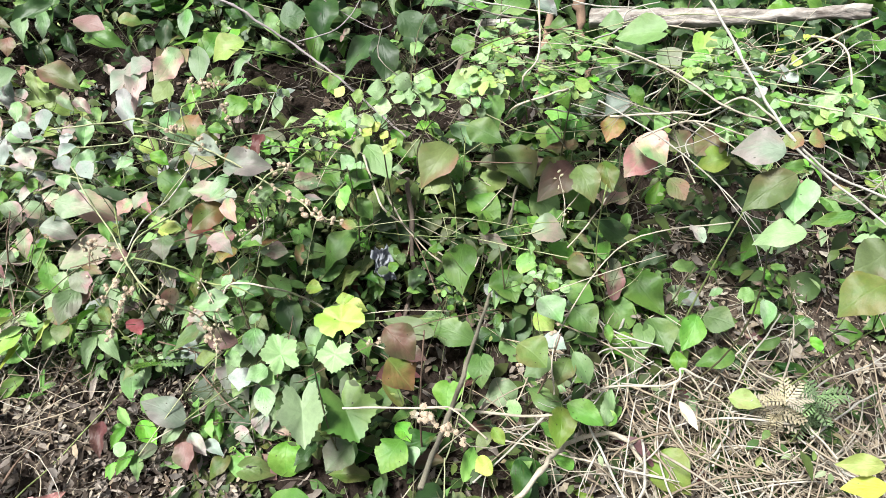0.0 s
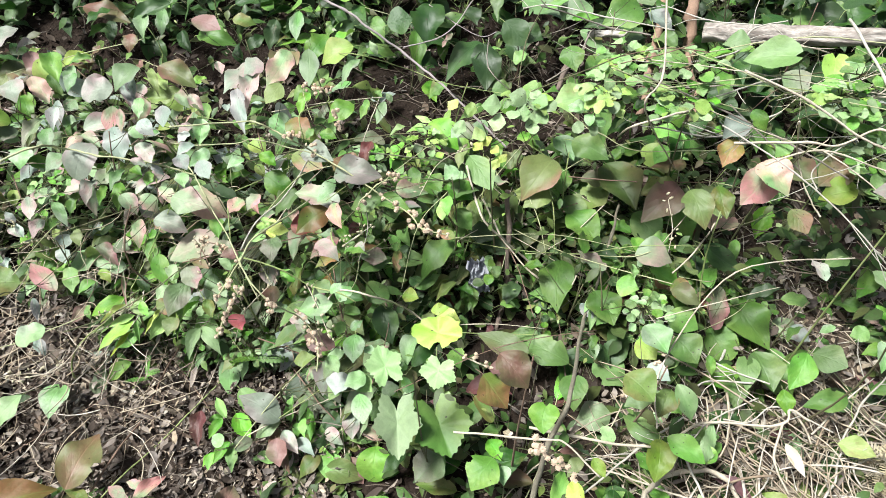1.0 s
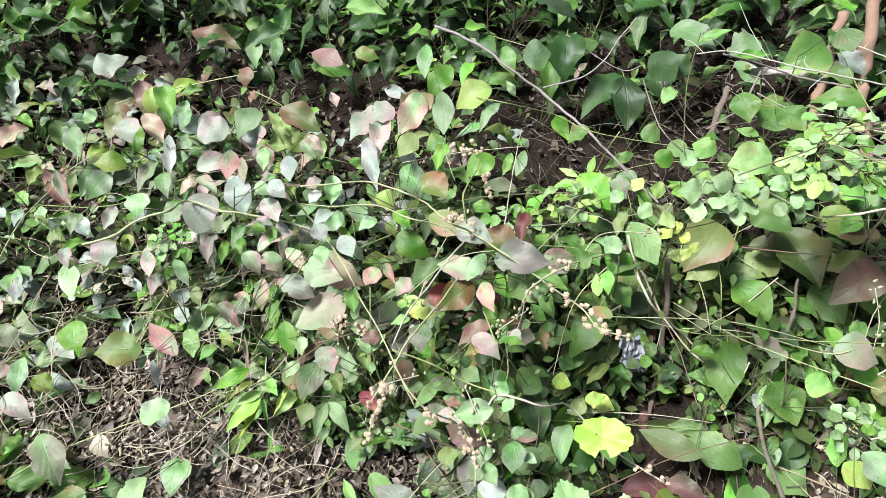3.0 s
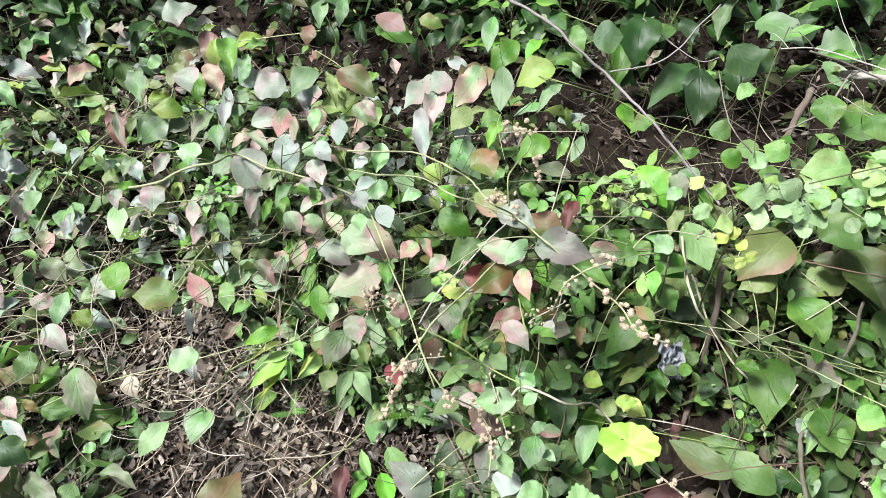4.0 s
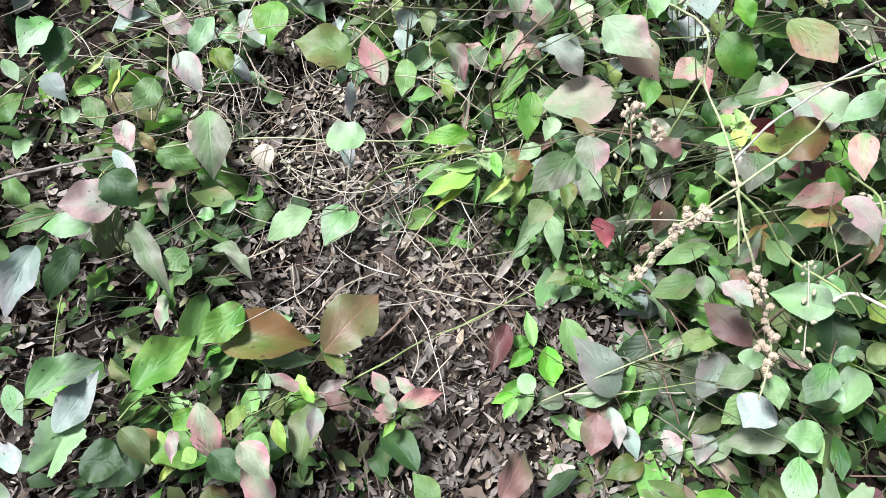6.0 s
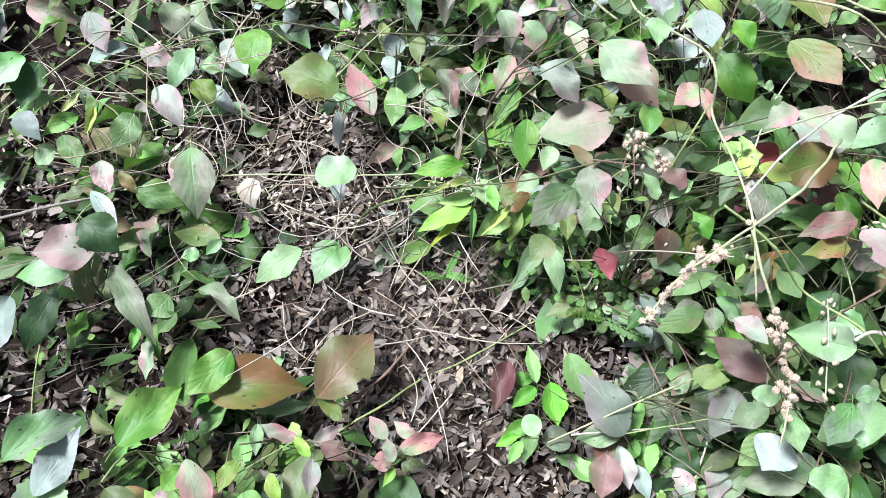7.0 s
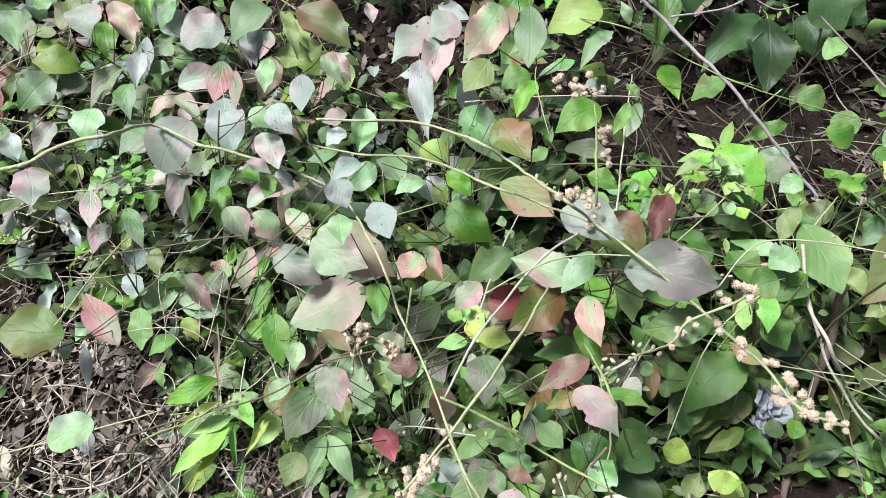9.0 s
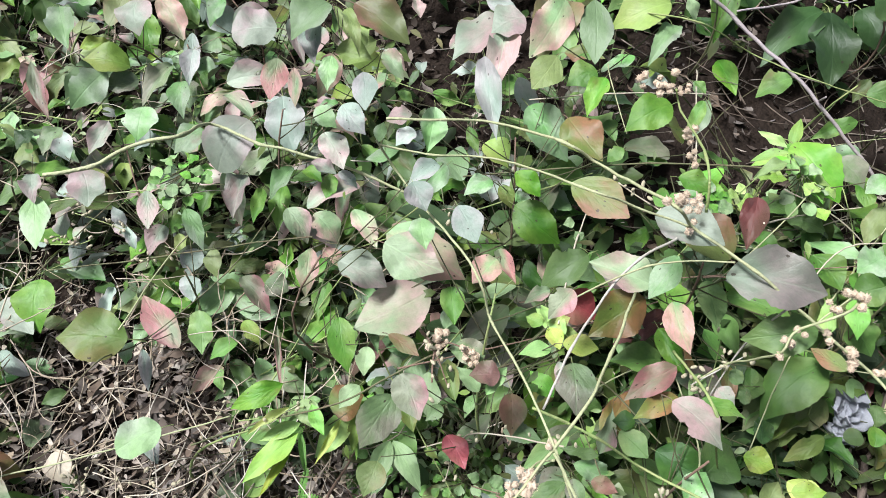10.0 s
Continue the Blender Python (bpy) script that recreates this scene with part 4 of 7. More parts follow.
p = plant("broadleaf_weed", -0.899, 0.731, "broad-leaved weed with pinkish grey and pale green oval leaves", "weed")
leaf(p, "O", "w", -1.063, 0.788, 0.202, -36, -6, -132, 0.041, 0.03)
leaf(p, "O", "p", -0.865, 0.709, 0.18, 1, -16, -173, 0.04, 0.027)
leaf(p, "T", "w", -0.928, 0.708, 0.195, -23, 2, -127, 0.029, 0.015)
leaf(p, "T", "w", -0.908, 0.696, 0.18, -25, -11, -130, 0.03, 0.012)
leaf(p, "O", "b", -0.849, 0.813, 0.238, -12, -18, 147, 0.044, 0.036)
leaf(p, "O", "p", -0.972, 0.731, 0.220, -6, -7, -140, 0.056, 0.044)
leaf(p, "O", "b", -0.918, 0.877, 0.241, -15, 3, -155, 0.049, 0.029)
leaf(p, "O", "b", -0.952, 0.837, 0.227, -9, -4, -164, 0.047, 0.045)
leaf(p, "O", "p", -0.961, 0.788, 0.246, -16, -23, -178, 0.045, 0.025)
leaf(p, "O", "v", -1.035, 0.779, 0.224, -9, -1, 180, 0.042, 0.030)
leaf(p, "O", "d", -1.078, 0.771, 0.211, 1, -7, 170, 0.029, 0.027)
leaf(p, "O", "e", -0.968, 0.740, 0.215, -23, 2, -112, 0.043, 0.014)
leaf(p, "O", "p", -0.879, 0.724, 0.221, -16, -14, -148, 0.047, 0.024)
leaf(p, "O", "w", -0.832, 0.708, 0.147, -15, -22, -172, 0.034, 0.028)
finish(p, 36)

p = plant("broadleaf_weed", -0.619, 0.664, "broad-leaved weed with pink-tinged green and silvery green oval leaves", "weed")
leaf(p, "O", "g", -0.642, 0.676, 0.127, -12, -3, -133, 0.047, 0.029)
leaf(p, "O", "d", -0.685, 0.655, 0.114, -20, -1, -131, 0.039, 0.02)
leaf(p, "O", "l", -0.588, 0.553, 0.038, -7, -1, -140, 0.047, 0.026)
leaf(p, "O", "l", -0.586, 0.581, 0.129, -2, -22, 166, 0.055, 0.027)
leaf(p, "O", "w", -0.544, 0.713, 0.359, -21, 5, -138, 0.028, 0.026)
leaf(p, "O", "p", -0.633, 0.700, 0.220, -17, 10, -97, 0.057, 0.038)
leaf(p, "O", "k", -0.568, 0.688, 0.294, -6, 19, -101, 0.061, 0.048)
leaf(p, "O", "k", -0.541, 0.717, 0.177, -1, -10, 137, 0.090, 0.065)
leaf(p, "O", "c", -0.618, 0.654, 0.187, -23, -9, -146, 0.057, 0.029)
leaf(p, "O", "k", -0.628, 0.744, 0.253, -7, -3, -132, 0.052, 0.023)
leaf(p, "O", "w", -0.531, 0.740, 0.357, 5, -11, 150, 0.033, 0.020)
leaf(p, "O", "k", -0.683, 0.724, 0.188, -15, -4, -164, 0.054, 0.026)
leaf(p, "O", "g", -0.656, 0.701, 0.167, -9, 7, -174, 0.041, 0.024)
leaf(p, "L", "m", -0.698, 0.646, 0.140, -7, -7, -151, 0.078, 0.007)
leaf(p, "O", "x", -0.572, 0.625, 0.203, -12, -5, -167, 0.028, 0.020)
leaf(p, "O", "x", -0.566, 0.587, 0.198, -12, -12, 158, 0.028, 0.020)
leaf(p, "O", "n", -0.563, 0.653, 0.183, -4, -8, -108, 0.039, 0.018)
leaf(p, "O", "o", -0.603, 0.577, 0.146, -2, 19, -55, 0.036, 0.039)
finish(p, 45)

p = plant("broadleaf_weed", -0.92, 1.211, "broad-leaved weed with pale green and brown oval leaves", "weed")
leaf(p, "O", "n", -1.065, 1.287, 0.243, -18, 14, -98, 0.110, 0.055)
leaf(p, "O", "b", -0.888, 1.238, 0.258, -16, -1, -166, 0.058, 0.035)
leaf(p, "O", "b", -0.833, 1.237, 0.276, -33, -9, -175, 0.058, 0.029)
finish(p, 3)

p = plant("broadleaf_weed", -0.01, 0.421, "low broad-leaved weed with brown and yellow-green oval leaves", "weed")
leaf(p, "O", "c", -0.144, 0.434, 0.052, 0, 6, -148, 0.052, 0.053)
leaf(p, "O", "a", 0.082, 0.372, 0.255, -12, 18, -147, 0.025, 0.017)
leaf(p, "O", "n", -0.032, 0.376, 0.459, -19, 12, -135, 0.042, 0.036)
leaf(p, "O", "o", -0.062, 0.506, 0.180, -25, -10, -128, 0.058, 0.060)
leaf(p, "O", "e", -0.001, 0.581, 0.129, 2, -19, 74, 0.085, 0.039)
leaf(p, "O", "a", 0.086, 0.437, 0.099, -5, -2, 146, 0.035, 0.021)
leaf(p, "O", "y", 0.086, 0.393, 0.107, -13, -12, 126, 0.026, 0.031)
leaf(p, "O", "b", -0.027, 0.401, 0.122, 3, -0, -163, 0.027, 0.025)
leaf(p, "O", "g", -0.037, 0.407, 0.131, -4, 12, 149, 0.052, 0.054)
leaf(p, "O", "h", -0.047, 0.441, 0.112, -5, 1, -142, 0.034, 0.027)
leaf(p, "O", "v", -0.110, 0.409, 0.108, -8, 1, 140, 0.050, 0.054)
leaf(p, "O", "n", -0.055, 0.516, 0.183, 4, 4, -103, 0.049, 0.030)
finish(p, 30)

p = plant("broadleaf_weed", 0.067, 1.15, "tall broad-leaved weed with green and pale green oval leaves", "weed")
leaf(p, "O", "g", 0.025, 1.108, 0.321, -23, 14, -170, 0.053, 0.047)
leaf(p, "O", "g", 0.136, 1.141, 0.419, -17, 18, -162, 0.041, 0.043)
leaf(p, "O", "g", 0.059, 1.087, 0.275, 14, 22, -41, 0.068, 0.057)
leaf(p, "O", "c", 0.07, 1.043, 0.346, -21, 19, -134, 0.046, 0.043)
leaf(p, "O", "g", 0.145, 1.193, 0.352, -7, -27, 126, 0.079, 0.072)
leaf(p, "O", "b", 0.057, 1.278, 0.306, -7, -20, 136, 0.058, 0.058)
leaf(p, "O", "w", 0.158, 1.177, 0.353, -18, 22, -130, 0.053, 0.033)
finish(p, 21)

p = plant("broadleaf_weed", 0.399, 0.824, "tall broad-leaved weed with deep green and light green oval leaves", "weed")
leaf(p, "O", "o", 0.353, 0.847, 0.311, -0, 27, -137, 0.055, 0.041)
leaf(p, "O", "d", 0.479, 0.865, 0.1, 6, 18, -132, 0.058, 0.048)
leaf(p, "O", "x", 0.413, 0.762, 0.029, -6, 25, -140, 0.048, 0.041)
leaf(p, "O", "v", 0.336, 0.940, 0.404, -6, 20, -147, 0.046, 0.041)
leaf(p, "O", "x", 0.470, 1.019, 0.378, -12, -24, 145, 0.056, 0.032)
leaf(p, "O", "n", 0.424, 0.831, 0.338, -29, -11, 138, 0.054, 0.051)
leaf(p, "O", "a", 0.439, 0.792, 0.317, -20, -16, 100, 0.051, 0.045)
leaf(p, "O", "h", 0.345, 0.845, 0.354, -24, -7, 139, 0.032, 0.025)
leaf(p, "O", "g", 0.560, 0.835, 0.101, -9, -8, 152, 0.068, 0.037)
leaf(p, "O", "c", 0.483, 0.793, 0.173, -11, -6, 117, 0.042, 0.034)
leaf(p, "O", "c", 0.379, 0.799, 0.056, 5, 22, -114, 0.032, 0.034)
finish(p, 15)

p = plant("broadleaf_weed", 0.109, 0.704, "low broad-leaved weed with green and light green oval leaves", "weed")
leaf(p, "O", "c", 0.125, 0.699, 0.171, 12, 25, -108, 0.036, 0.038)
leaf(p, "O", "h", 0.168, 0.651, 0.201, -4, 25, -136, 0.026, 0.036)
leaf(p, "O", "g", 0.040, 0.774, 0.120, -6, 9, 178, 0.097, 0.061)
leaf(p, "O", "g", 0.097, 0.712, 0.126, -12, 1, -150, 0.065, 0.060)
leaf(p, "O", "k", 0.145, 0.718, 0.219, 1, 9, -95, 0.056, 0.055)
leaf(p, "O", "g", 0.063, 0.598, 0.081, 5, -8, 67, 0.084, 0.053)
leaf(p, "L", "e", -0.077, 0.647, 0.054, -7, 22, -95, 0.144, 0.038)
leaf(p, "L", "x", 0.100, 0.721, 0.104, -11, -4, 155, 0.039, 0.013)
leaf(p, "L", "x", 0.102, 0.714, 0.092, -5, -1, 172, 0.056, 0.018)
leaf(p, "O", "d", 0.021, 0.757, 0.087, 1, 17, -115, 0.046, 0.040)
leaf(p, "O", "w", 0.077, 0.703, 0.099, -12, 16, -138, 0.032, 0.022)
finish(p, 30)

p = plant("broadleaf_weed", -0.483, 0.816, "broad-leaved weed with green and pale green oval leaves", "weed")
leaf(p, "O", "k", -0.581, 0.72, 0.265, -19, 5, -98, 0.09, 0.053)
leaf(p, "O", "b", -0.536, 0.775, 0.316, -8, -28, 157, 0.041, 0.025)
leaf(p, "T", "x", -0.423, 0.816, 0.213, 1, 30, -59, 0.013, 0.012)
leaf(p, "T", "x", -0.409, 0.805, 0.222, -21, 9, -128, 0.012, 0.012)
leaf(p, "O", "g", -0.481, 0.829, 0.265, -19, 13, -120, 0.036, 0.024)
leaf(p, "O", "b", -0.568, 0.837, 0.325, -25, -22, -162, 0.047, 0.028)
leaf(p, "O", "p", -0.538, 0.996, 0.301, -6, -9, -173, 0.089, 0.036)
leaf(p, "O", "w", -0.545, 0.933, 0.317, -14, 6, -158, 0.100, 0.029)
leaf(p, "O", "a", -0.471, 0.952, 0.318, -11, -20, 166, 0.049, 0.036)
leaf(p, "O", "g", -0.476, 0.815, 0.229, -21, 20, -116, 0.063, 0.044)
leaf(p, "O", "e", -0.496, 0.837, 0.152, -9, 7, -101, 0.040, 0.041)
leaf(p, "O", "a", -0.533, 0.894, 0.227, -15, 5, -117, 0.039, 0.035)
leaf(p, "O", "p", -0.599, 0.849, 0.297, -4, -13, 120, 0.028, 0.023)
leaf(p, "O", "w", -0.578, 0.804, 0.323, -8, -5, 152, 0.025, 0.021)
leaf(p, "O", "c", -0.417, 0.942, 0.310, -18, 6, 168, 0.048, 0.025)
leaf(p, "O", "b", -0.492, 0.929, 0.263, -20, 23, -137, 0.075, 0.044)
leaf(p, "O", "o", -0.444, 0.901, 0.284, -5, 13, -135, 0.063, 0.046)
leaf(p, "O", "o", -0.422, 0.828, 0.269, 2, 18, -115, 0.068, 0.044)
leaf(p, "O", "b", -0.499, 0.805, 0.272, 0, -9, 137, 0.033, 0.024)
leaf(p, "O", "g", -0.463, 0.905, 0.190, 5, 14, -96, 0.053, 0.037)
leaf(p, "O", "a", -0.497, 0.832, 0.234, -25, 8, -138, 0.027, 0.018)
leaf(p, "O", "g", -0.382, 0.848, 0.310, -21, -7, 142, 0.020, 0.016)
leaf(p, "O", "g", -0.393, 0.924, 0.268, -5, -20, 125, 0.022, 0.013)
leaf(p, "O", "m", -0.476, 0.749, 0.238, 5, 11, -142, 0.045, 0.016)
finish(p, 87)

p = plant("broadleaf_weed", -0.312, 1.233, "broad-leaved weed with dark green and light green oval leaves", "weed")
leaf(p, "O", "d", -0.268, 1.313, 0.27, -22, 2, -177, 0.096, 0.073)
leaf(p, "T", "x", -0.353, 1.122, 0.301, -36, 14, -146, 0.031, 0.015)
leaf(p, "O", "d", -0.336, 1.203, 0.286, 8, 28, -68, 0.051, 0.062)
finish(p, 9)

p = plant("broadleaf_weed", 0.512, 0.535, "low broad-leaved weed with olive and yellow-green oval leaves", "weed")
leaf(p, "O", "e", 0.507, 0.48, 0.418, -22, -7, 120, 0.065, 0.053)
leaf(p, "O", "e", 0.521, 0.526, 0.425, -15, -17, 124, 0.051, 0.053)
leaf(p, "O", "h", 0.489, 0.571, -0.014, 4, 19, -104, 0.051, 0.03)
leaf(p, "O", "g", 0.564, 0.442, -0.04, 10, 4, -56, 0.05, 0.037)
leaf(p, "O", "a", 0.449, 0.518, 0.078, 14, 16, -109, 0.047, 0.033)
finish(p, 12)

p = plant("broadleaf_weed", -1.041, 0.978, "broad-leaved weed with pale green and grey-green oval leaves", "weed")
leaf(p, "O", "b", -1.098, 0.927, 0.181, -8, -26, 168, 0.075, 0.049)
leaf(p, "O", "b", -1.093, 0.912, 0.182, -33, 21, -81, 0.049, 0.035)
leaf(p, "O", "w", -1.045, 0.997, 0.155, -11, -18, 178, 0.08, 0.036)
leaf(p, "O", "w", -1.017, 1.03, 0.181, -24, -6, -158, 0.072, 0.025)
leaf(p, "O", "p", -1.020, 0.966, 0.279, -19, 2, -157, 0.051, 0.050)
leaf(p, "O", "k", -1.016, 1.000, 0.261, -27, 5, -133, 0.069, 0.037)
leaf(p, "O", "a", -0.991, 0.879, 0.247, 23, -15, 106, 0.054, 0.044)
leaf(p, "O", "b", -1.016, 0.862, 0.247, -12, -30, 169, 0.062, 0.045)
leaf(p, "O", "v", -0.980, 0.872, 0.233, 8, -23, 128, 0.043, 0.034)
leaf(p, "L", "m", -1.120, 0.850, 0.248, -18, 2, -137, 0.089, 0.019)
leaf(p, "O", "v", -0.957, 0.912, 0.230, -3, -21, 178, 0.069, 0.029)
leaf(p, "O", "o", -1.059, 0.937, 0.252, 18, 16, 7, 0.059, 0.035)
finish(p, 15)

p = plant("broadleaf_weed", 0.281, 0.685, "broad-leaved weed with bronze and olive oval leaves", "weed")
leaf(p, "O", "g", 0.199, 0.65, 0.171, -9, 33, -119, 0.049, 0.043)
leaf(p, "O", "o", 0.219, 0.718, 0.172, -10, 24, -169, 0.046, 0.03)
leaf(p, "O", "m", 0.316, 0.802, 0.335, -25, -13, 147, 0.068, 0.053)
leaf(p, "O", "k", 0.294, 0.792, 0.353, -6, 15, -147, 0.061, 0.049)
leaf(p, "O", "e", 0.210, 0.776, 0.307, -14, 19, -166, 0.064, 0.047)
leaf(p, "O", "c", 0.211, 0.618, 0.158, -11, 13, -141, 0.049, 0.053)
leaf(p, "R", "g", 0.293, 0.708, 0.058, -5, 18, -149, 0.061, 0.058)
leaf(p, "O", "o", 0.202, 0.676, 0.198, 9, 19, -126, 0.045, 0.031)
leaf(p, "O", "e", 0.252, 0.790, 0.306, -15, 7, -171, 0.054, 0.035)
leaf(p, "O", "o", 0.333, 0.727, 0.333, -15, 16, -155, 0.040, 0.033)
leaf(p, "O", "c", 0.335, 0.616, 0.065, -2, -6, 102, 0.072, 0.041)
finish(p, 36)

p = plant("broadleaf_weed", -0.748, 0.148, "low broad-leaved weed with pale green and dark green oval leaves", "weed")
leaf(p, "O", "d", -0.755, 0.103, 0.044, -1, -16, -176, 0.054, 0.052)
leaf(p, "O", "o", -0.754, 0.112, 0.064, -19, -5, -88, 0.054, 0.034)
leaf(p, "O", "p", -0.703, 0.144, 0.074, -17, -9, -140, 0.033, 0.014)
leaf(p, "L", "y", -0.697, 0.095, 0.053, -3, 20, 8, 0.027, 0.009)
leaf(p, "O", "g", -0.765, 0.148, 0.106, -7, 8, -4, 0.078, 0.048)
leaf(p, "O", "b", -0.837, 0.079, 0.118, -13, 2, -13, 0.073, 0.041)
leaf(p, "O", "w", -0.797, 0.071, 0.101, 3, 15, 12, 0.071, 0.036)
leaf(p, "O", "b", -0.877, 0.073, 0.100, -7, 3, -113, 0.048, 0.022)
leaf(p, "M", "b", -0.776, 0.035, 0.094, -4, 9, 22, 0.079, 0.050)
leaf(p, "O", "d", -0.753, 0.068, 0.103, -12, 4, -57, 0.042, 0.044)
leaf(p, "O", "e", -0.750, 0.112, 0.094, -10, -14, -96, 0.048, 0.027)
leaf(p, "O", "m", -0.693, 0.177, 0.125, -17, -2, -122, 0.062, 0.031)
leaf(p, "O", "g", -0.694, 0.170, 0.119, -5, -17, 179, 0.027, 0.023)
leaf(p, "O", "d", -0.640, 0.152, 0.145, -7, -14, -92, 0.039, 0.030)
leaf(p, "O", "w", -0.814, 0.038, 0.092, 2, -6, 165, 0.023, 0.038)
leaf(p, "O", "p", -0.697, 0.146, 0.115, -1, -9, -139, 0.034, 0.013)
leaf(p, "O", "j", -0.658, 0.145, 0.131, -1, 7, 165, 0.016, 0.019)
finish(p, 30)

p = plant("broadleaf_weed", -0.035, 0.973, "broad-leaved weed with deep green and pale green oval leaves", "weed")
leaf(p, "R", "c", -0.033, 1.041, 0.21, -9, 18, -95, 0.032, 0.029)
leaf(p, "T", "x", -0.029, 0.942, 0.265, 16, 2, -14, 0.039, 0.03)
leaf(p, "O", "b", -0.059, 0.971, 0.285, 28, 22, -36, 0.03, 0.029)
leaf(p, "O", "c", -0.018, 0.963, 0.321, 9, -22, 66, 0.036, 0.037)
leaf(p, "O", "c", 0.060, 0.974, 0.317, -10, -22, 111, 0.062, 0.057)
leaf(p, "O", "b", 0.016, 0.998, 0.202, -6, 1, -148, 0.062, 0.045)
leaf(p, "O", "j", 0.110, 1.017, 0.304, -19, -23, 143, 0.036, 0.032)
finish(p, 36)

p = plant("broadleaf_weed", -0.427, 1.062, "broad-leaved weed with pale green and green oval leaves", "weed")
leaf(p, "T", "x", -0.319, 1.072, 0.219, -19, 13, -143, 0.023, 0.013)
leaf(p, "O", "b", -0.451, 1.056, 0.320, -18, -3, -165, 0.082, 0.038)
leaf(p, "O", "g", -0.429, 0.975, 0.290, -11, -22, 135, 0.037, 0.033)
leaf(p, "O", "k", -0.482, 1.039, 0.326, -13, -17, 171, 0.088, 0.047)
leaf(p, "O", "a", -0.369, 1.071, 0.321, -17, -17, 122, 0.069, 0.056)
leaf(p, "E", "b", -0.355, 1.059, 0.302, -3, 2, 160, 0.066, 0.023)
leaf(p, "O", "g", -0.323, 1.018, 0.264, -13, 5, -128, 0.020, 0.011)
leaf(p, "L", "b", -0.512, 1.194, 0.312, -11, -1, -169, 0.083, 0.030)
leaf(p, "O", "o", -0.492, 1.068, 0.305, -6, -13, -178, 0.092, 0.056)
leaf(p, "O", "p", -0.519, 1.003, 0.322, -13, -3, 126, 0.041, 0.057)
finish(p, 45)

p = plant("broadleaf_weed", -0.746, 0.482, "low broad-leaved weed with pale green and yellow oval leaves", "weed")
leaf(p, "L", "w", -0.769, 0.494, 0.149, -13, 2, -129, 0.037, 0.018)
leaf(p, "O", "d", -0.665, 0.551, 0.084, -12, -6, 126, 0.045, 0.032)
leaf(p, "R", "b", -0.733, 0.496, 0.185, -2, -8, 137, 0.044, 0.036)
leaf(p, "O", "l", -0.655, 0.518, 0.061, -12, -12, 142, 0.050, 0.027)
leaf(p, "O", "x", -0.737, 0.401, 0.147, -6, -4, 160, 0.058, 0.036)
leaf(p, "H", "b", -0.735, 0.443, 0.081, -5, -10, -175, 0.044, 0.044)
leaf(p, "L", "y", -0.615, 0.524, 0.158, 3, -2, 171, 0.054, 0.010)
leaf(p, "L", "y", -0.623, 0.550, 0.189, -7, -10, 141, 0.047, 0.009)
finish(p, 18)

p = plant("broadleaf_weed", -0.348, 0.47, "low broad-leaved weed with bright green and brown oval leaves", "weed")
leaf(p, "E", "h", -0.453, 0.493, 0.064, -19, 7, -128, 0.057, 0.03)
leaf(p, "E", "h", -0.454, 0.461, 0.042, -21, -1, -136, 0.048, 0.028)
leaf(p, "O", "u", -0.364, 0.440, 0.086, 18, -9, 69, 0.075, 0.046)
leaf(p, "H", "h", -0.287, 0.413, 0.031, -7, -5, -173, 0.032, 0.040)
leaf(p, "R", "c", -0.218, 0.439, 0.039, -21, -4, -173, 0.052, 0.052)
leaf(p, "O", "n", -0.268, 0.417, 0.025, -11, 18, -133, 0.048, 0.041)
leaf(p, "R", "b", -0.441, 0.405, 0.090, -25, -4, 152, 0.021, 0.022)
leaf(p, "O", "q", -0.503, 0.449, 0.062, -3, 1, -163, 0.059, 0.027)
leaf(p, "O", "u", -0.299, 0.523, 0.135, -8, 4, 180, 0.053, 0.035)
leaf(p, "O", "w", -0.257, 0.480, 0.186, -11, 7, 168, 0.034, 0.039)
leaf(p, "O", "b", -0.222, 0.439, 0.209, -8, -2, -160, 0.042, 0.029)
leaf(p, "O", "n", -0.381, 0.441, 0.055, -6, -1, -146, 0.077, 0.027)
leaf(p, "O", "p", -0.270, 0.477, 0.061, -19, -7, -157, 0.041, 0.028)
leaf(p, "O", "w", -0.342, 0.429, 0.048, 1, 4, -121, 0.039, 0.020)
leaf(p, "O", "v", -0.366, 0.444, 0.074, -11, -6, 128, 0.046, 0.025)
leaf(p, "O", "n", -0.368, 0.419, 0.067, -12, 8, -159, 0.043, 0.035)
leaf(p, "O", "p", -0.362, 0.435, 0.063, -13, 4, -135, 0.044, 0.022)
leaf(p, "O", "p", -0.301, 0.454, 0.045, -1, 14, -126, 0.037, 0.022)
leaf(p, "E", "h", -0.466, 0.451, 0.044, -0, -4, 43, 0.046, 0.015)
leaf(p, "E", "h", -0.463, 0.440, 0.062, -4, -4, 163, 0.035, 0.017)
leaf(p, "E", "h", -0.471, 0.450, 0.044, 1, -17, 106, 0.024, 0.015)
leaf(p, "E", "h", -0.355, 0.452, 0.059, 8, -18, 12, 0.045, 0.017)
leaf(p, "E", "h", -0.334, 0.457, 0.070, 3, 12, -163, 0.033, 0.014)
leaf(p, "E", "h", -0.349, 0.454, 0.053, -16, 8, -165, 0.023, 0.013)
leaf(p, "E", "h", -0.452, 0.384, 0.069, -19, -4, 147, 0.026, 0.011)
leaf(p, "E", "h", -0.445, 0.376, 0.089, -9, 3, -179, 0.025, 0.012)
leaf(p, "R", "v", -0.424, 0.394, 0.061, -2, -7, -27, 0.028, 0.029)
leaf(p, "O", "a", -0.344, 0.503, 0.158, 14, 11, -70, 0.033, 0.024)
leaf(p, "O", "c", -0.263, 0.489, 0.169, -15, -10, 165, 0.044, 0.028)
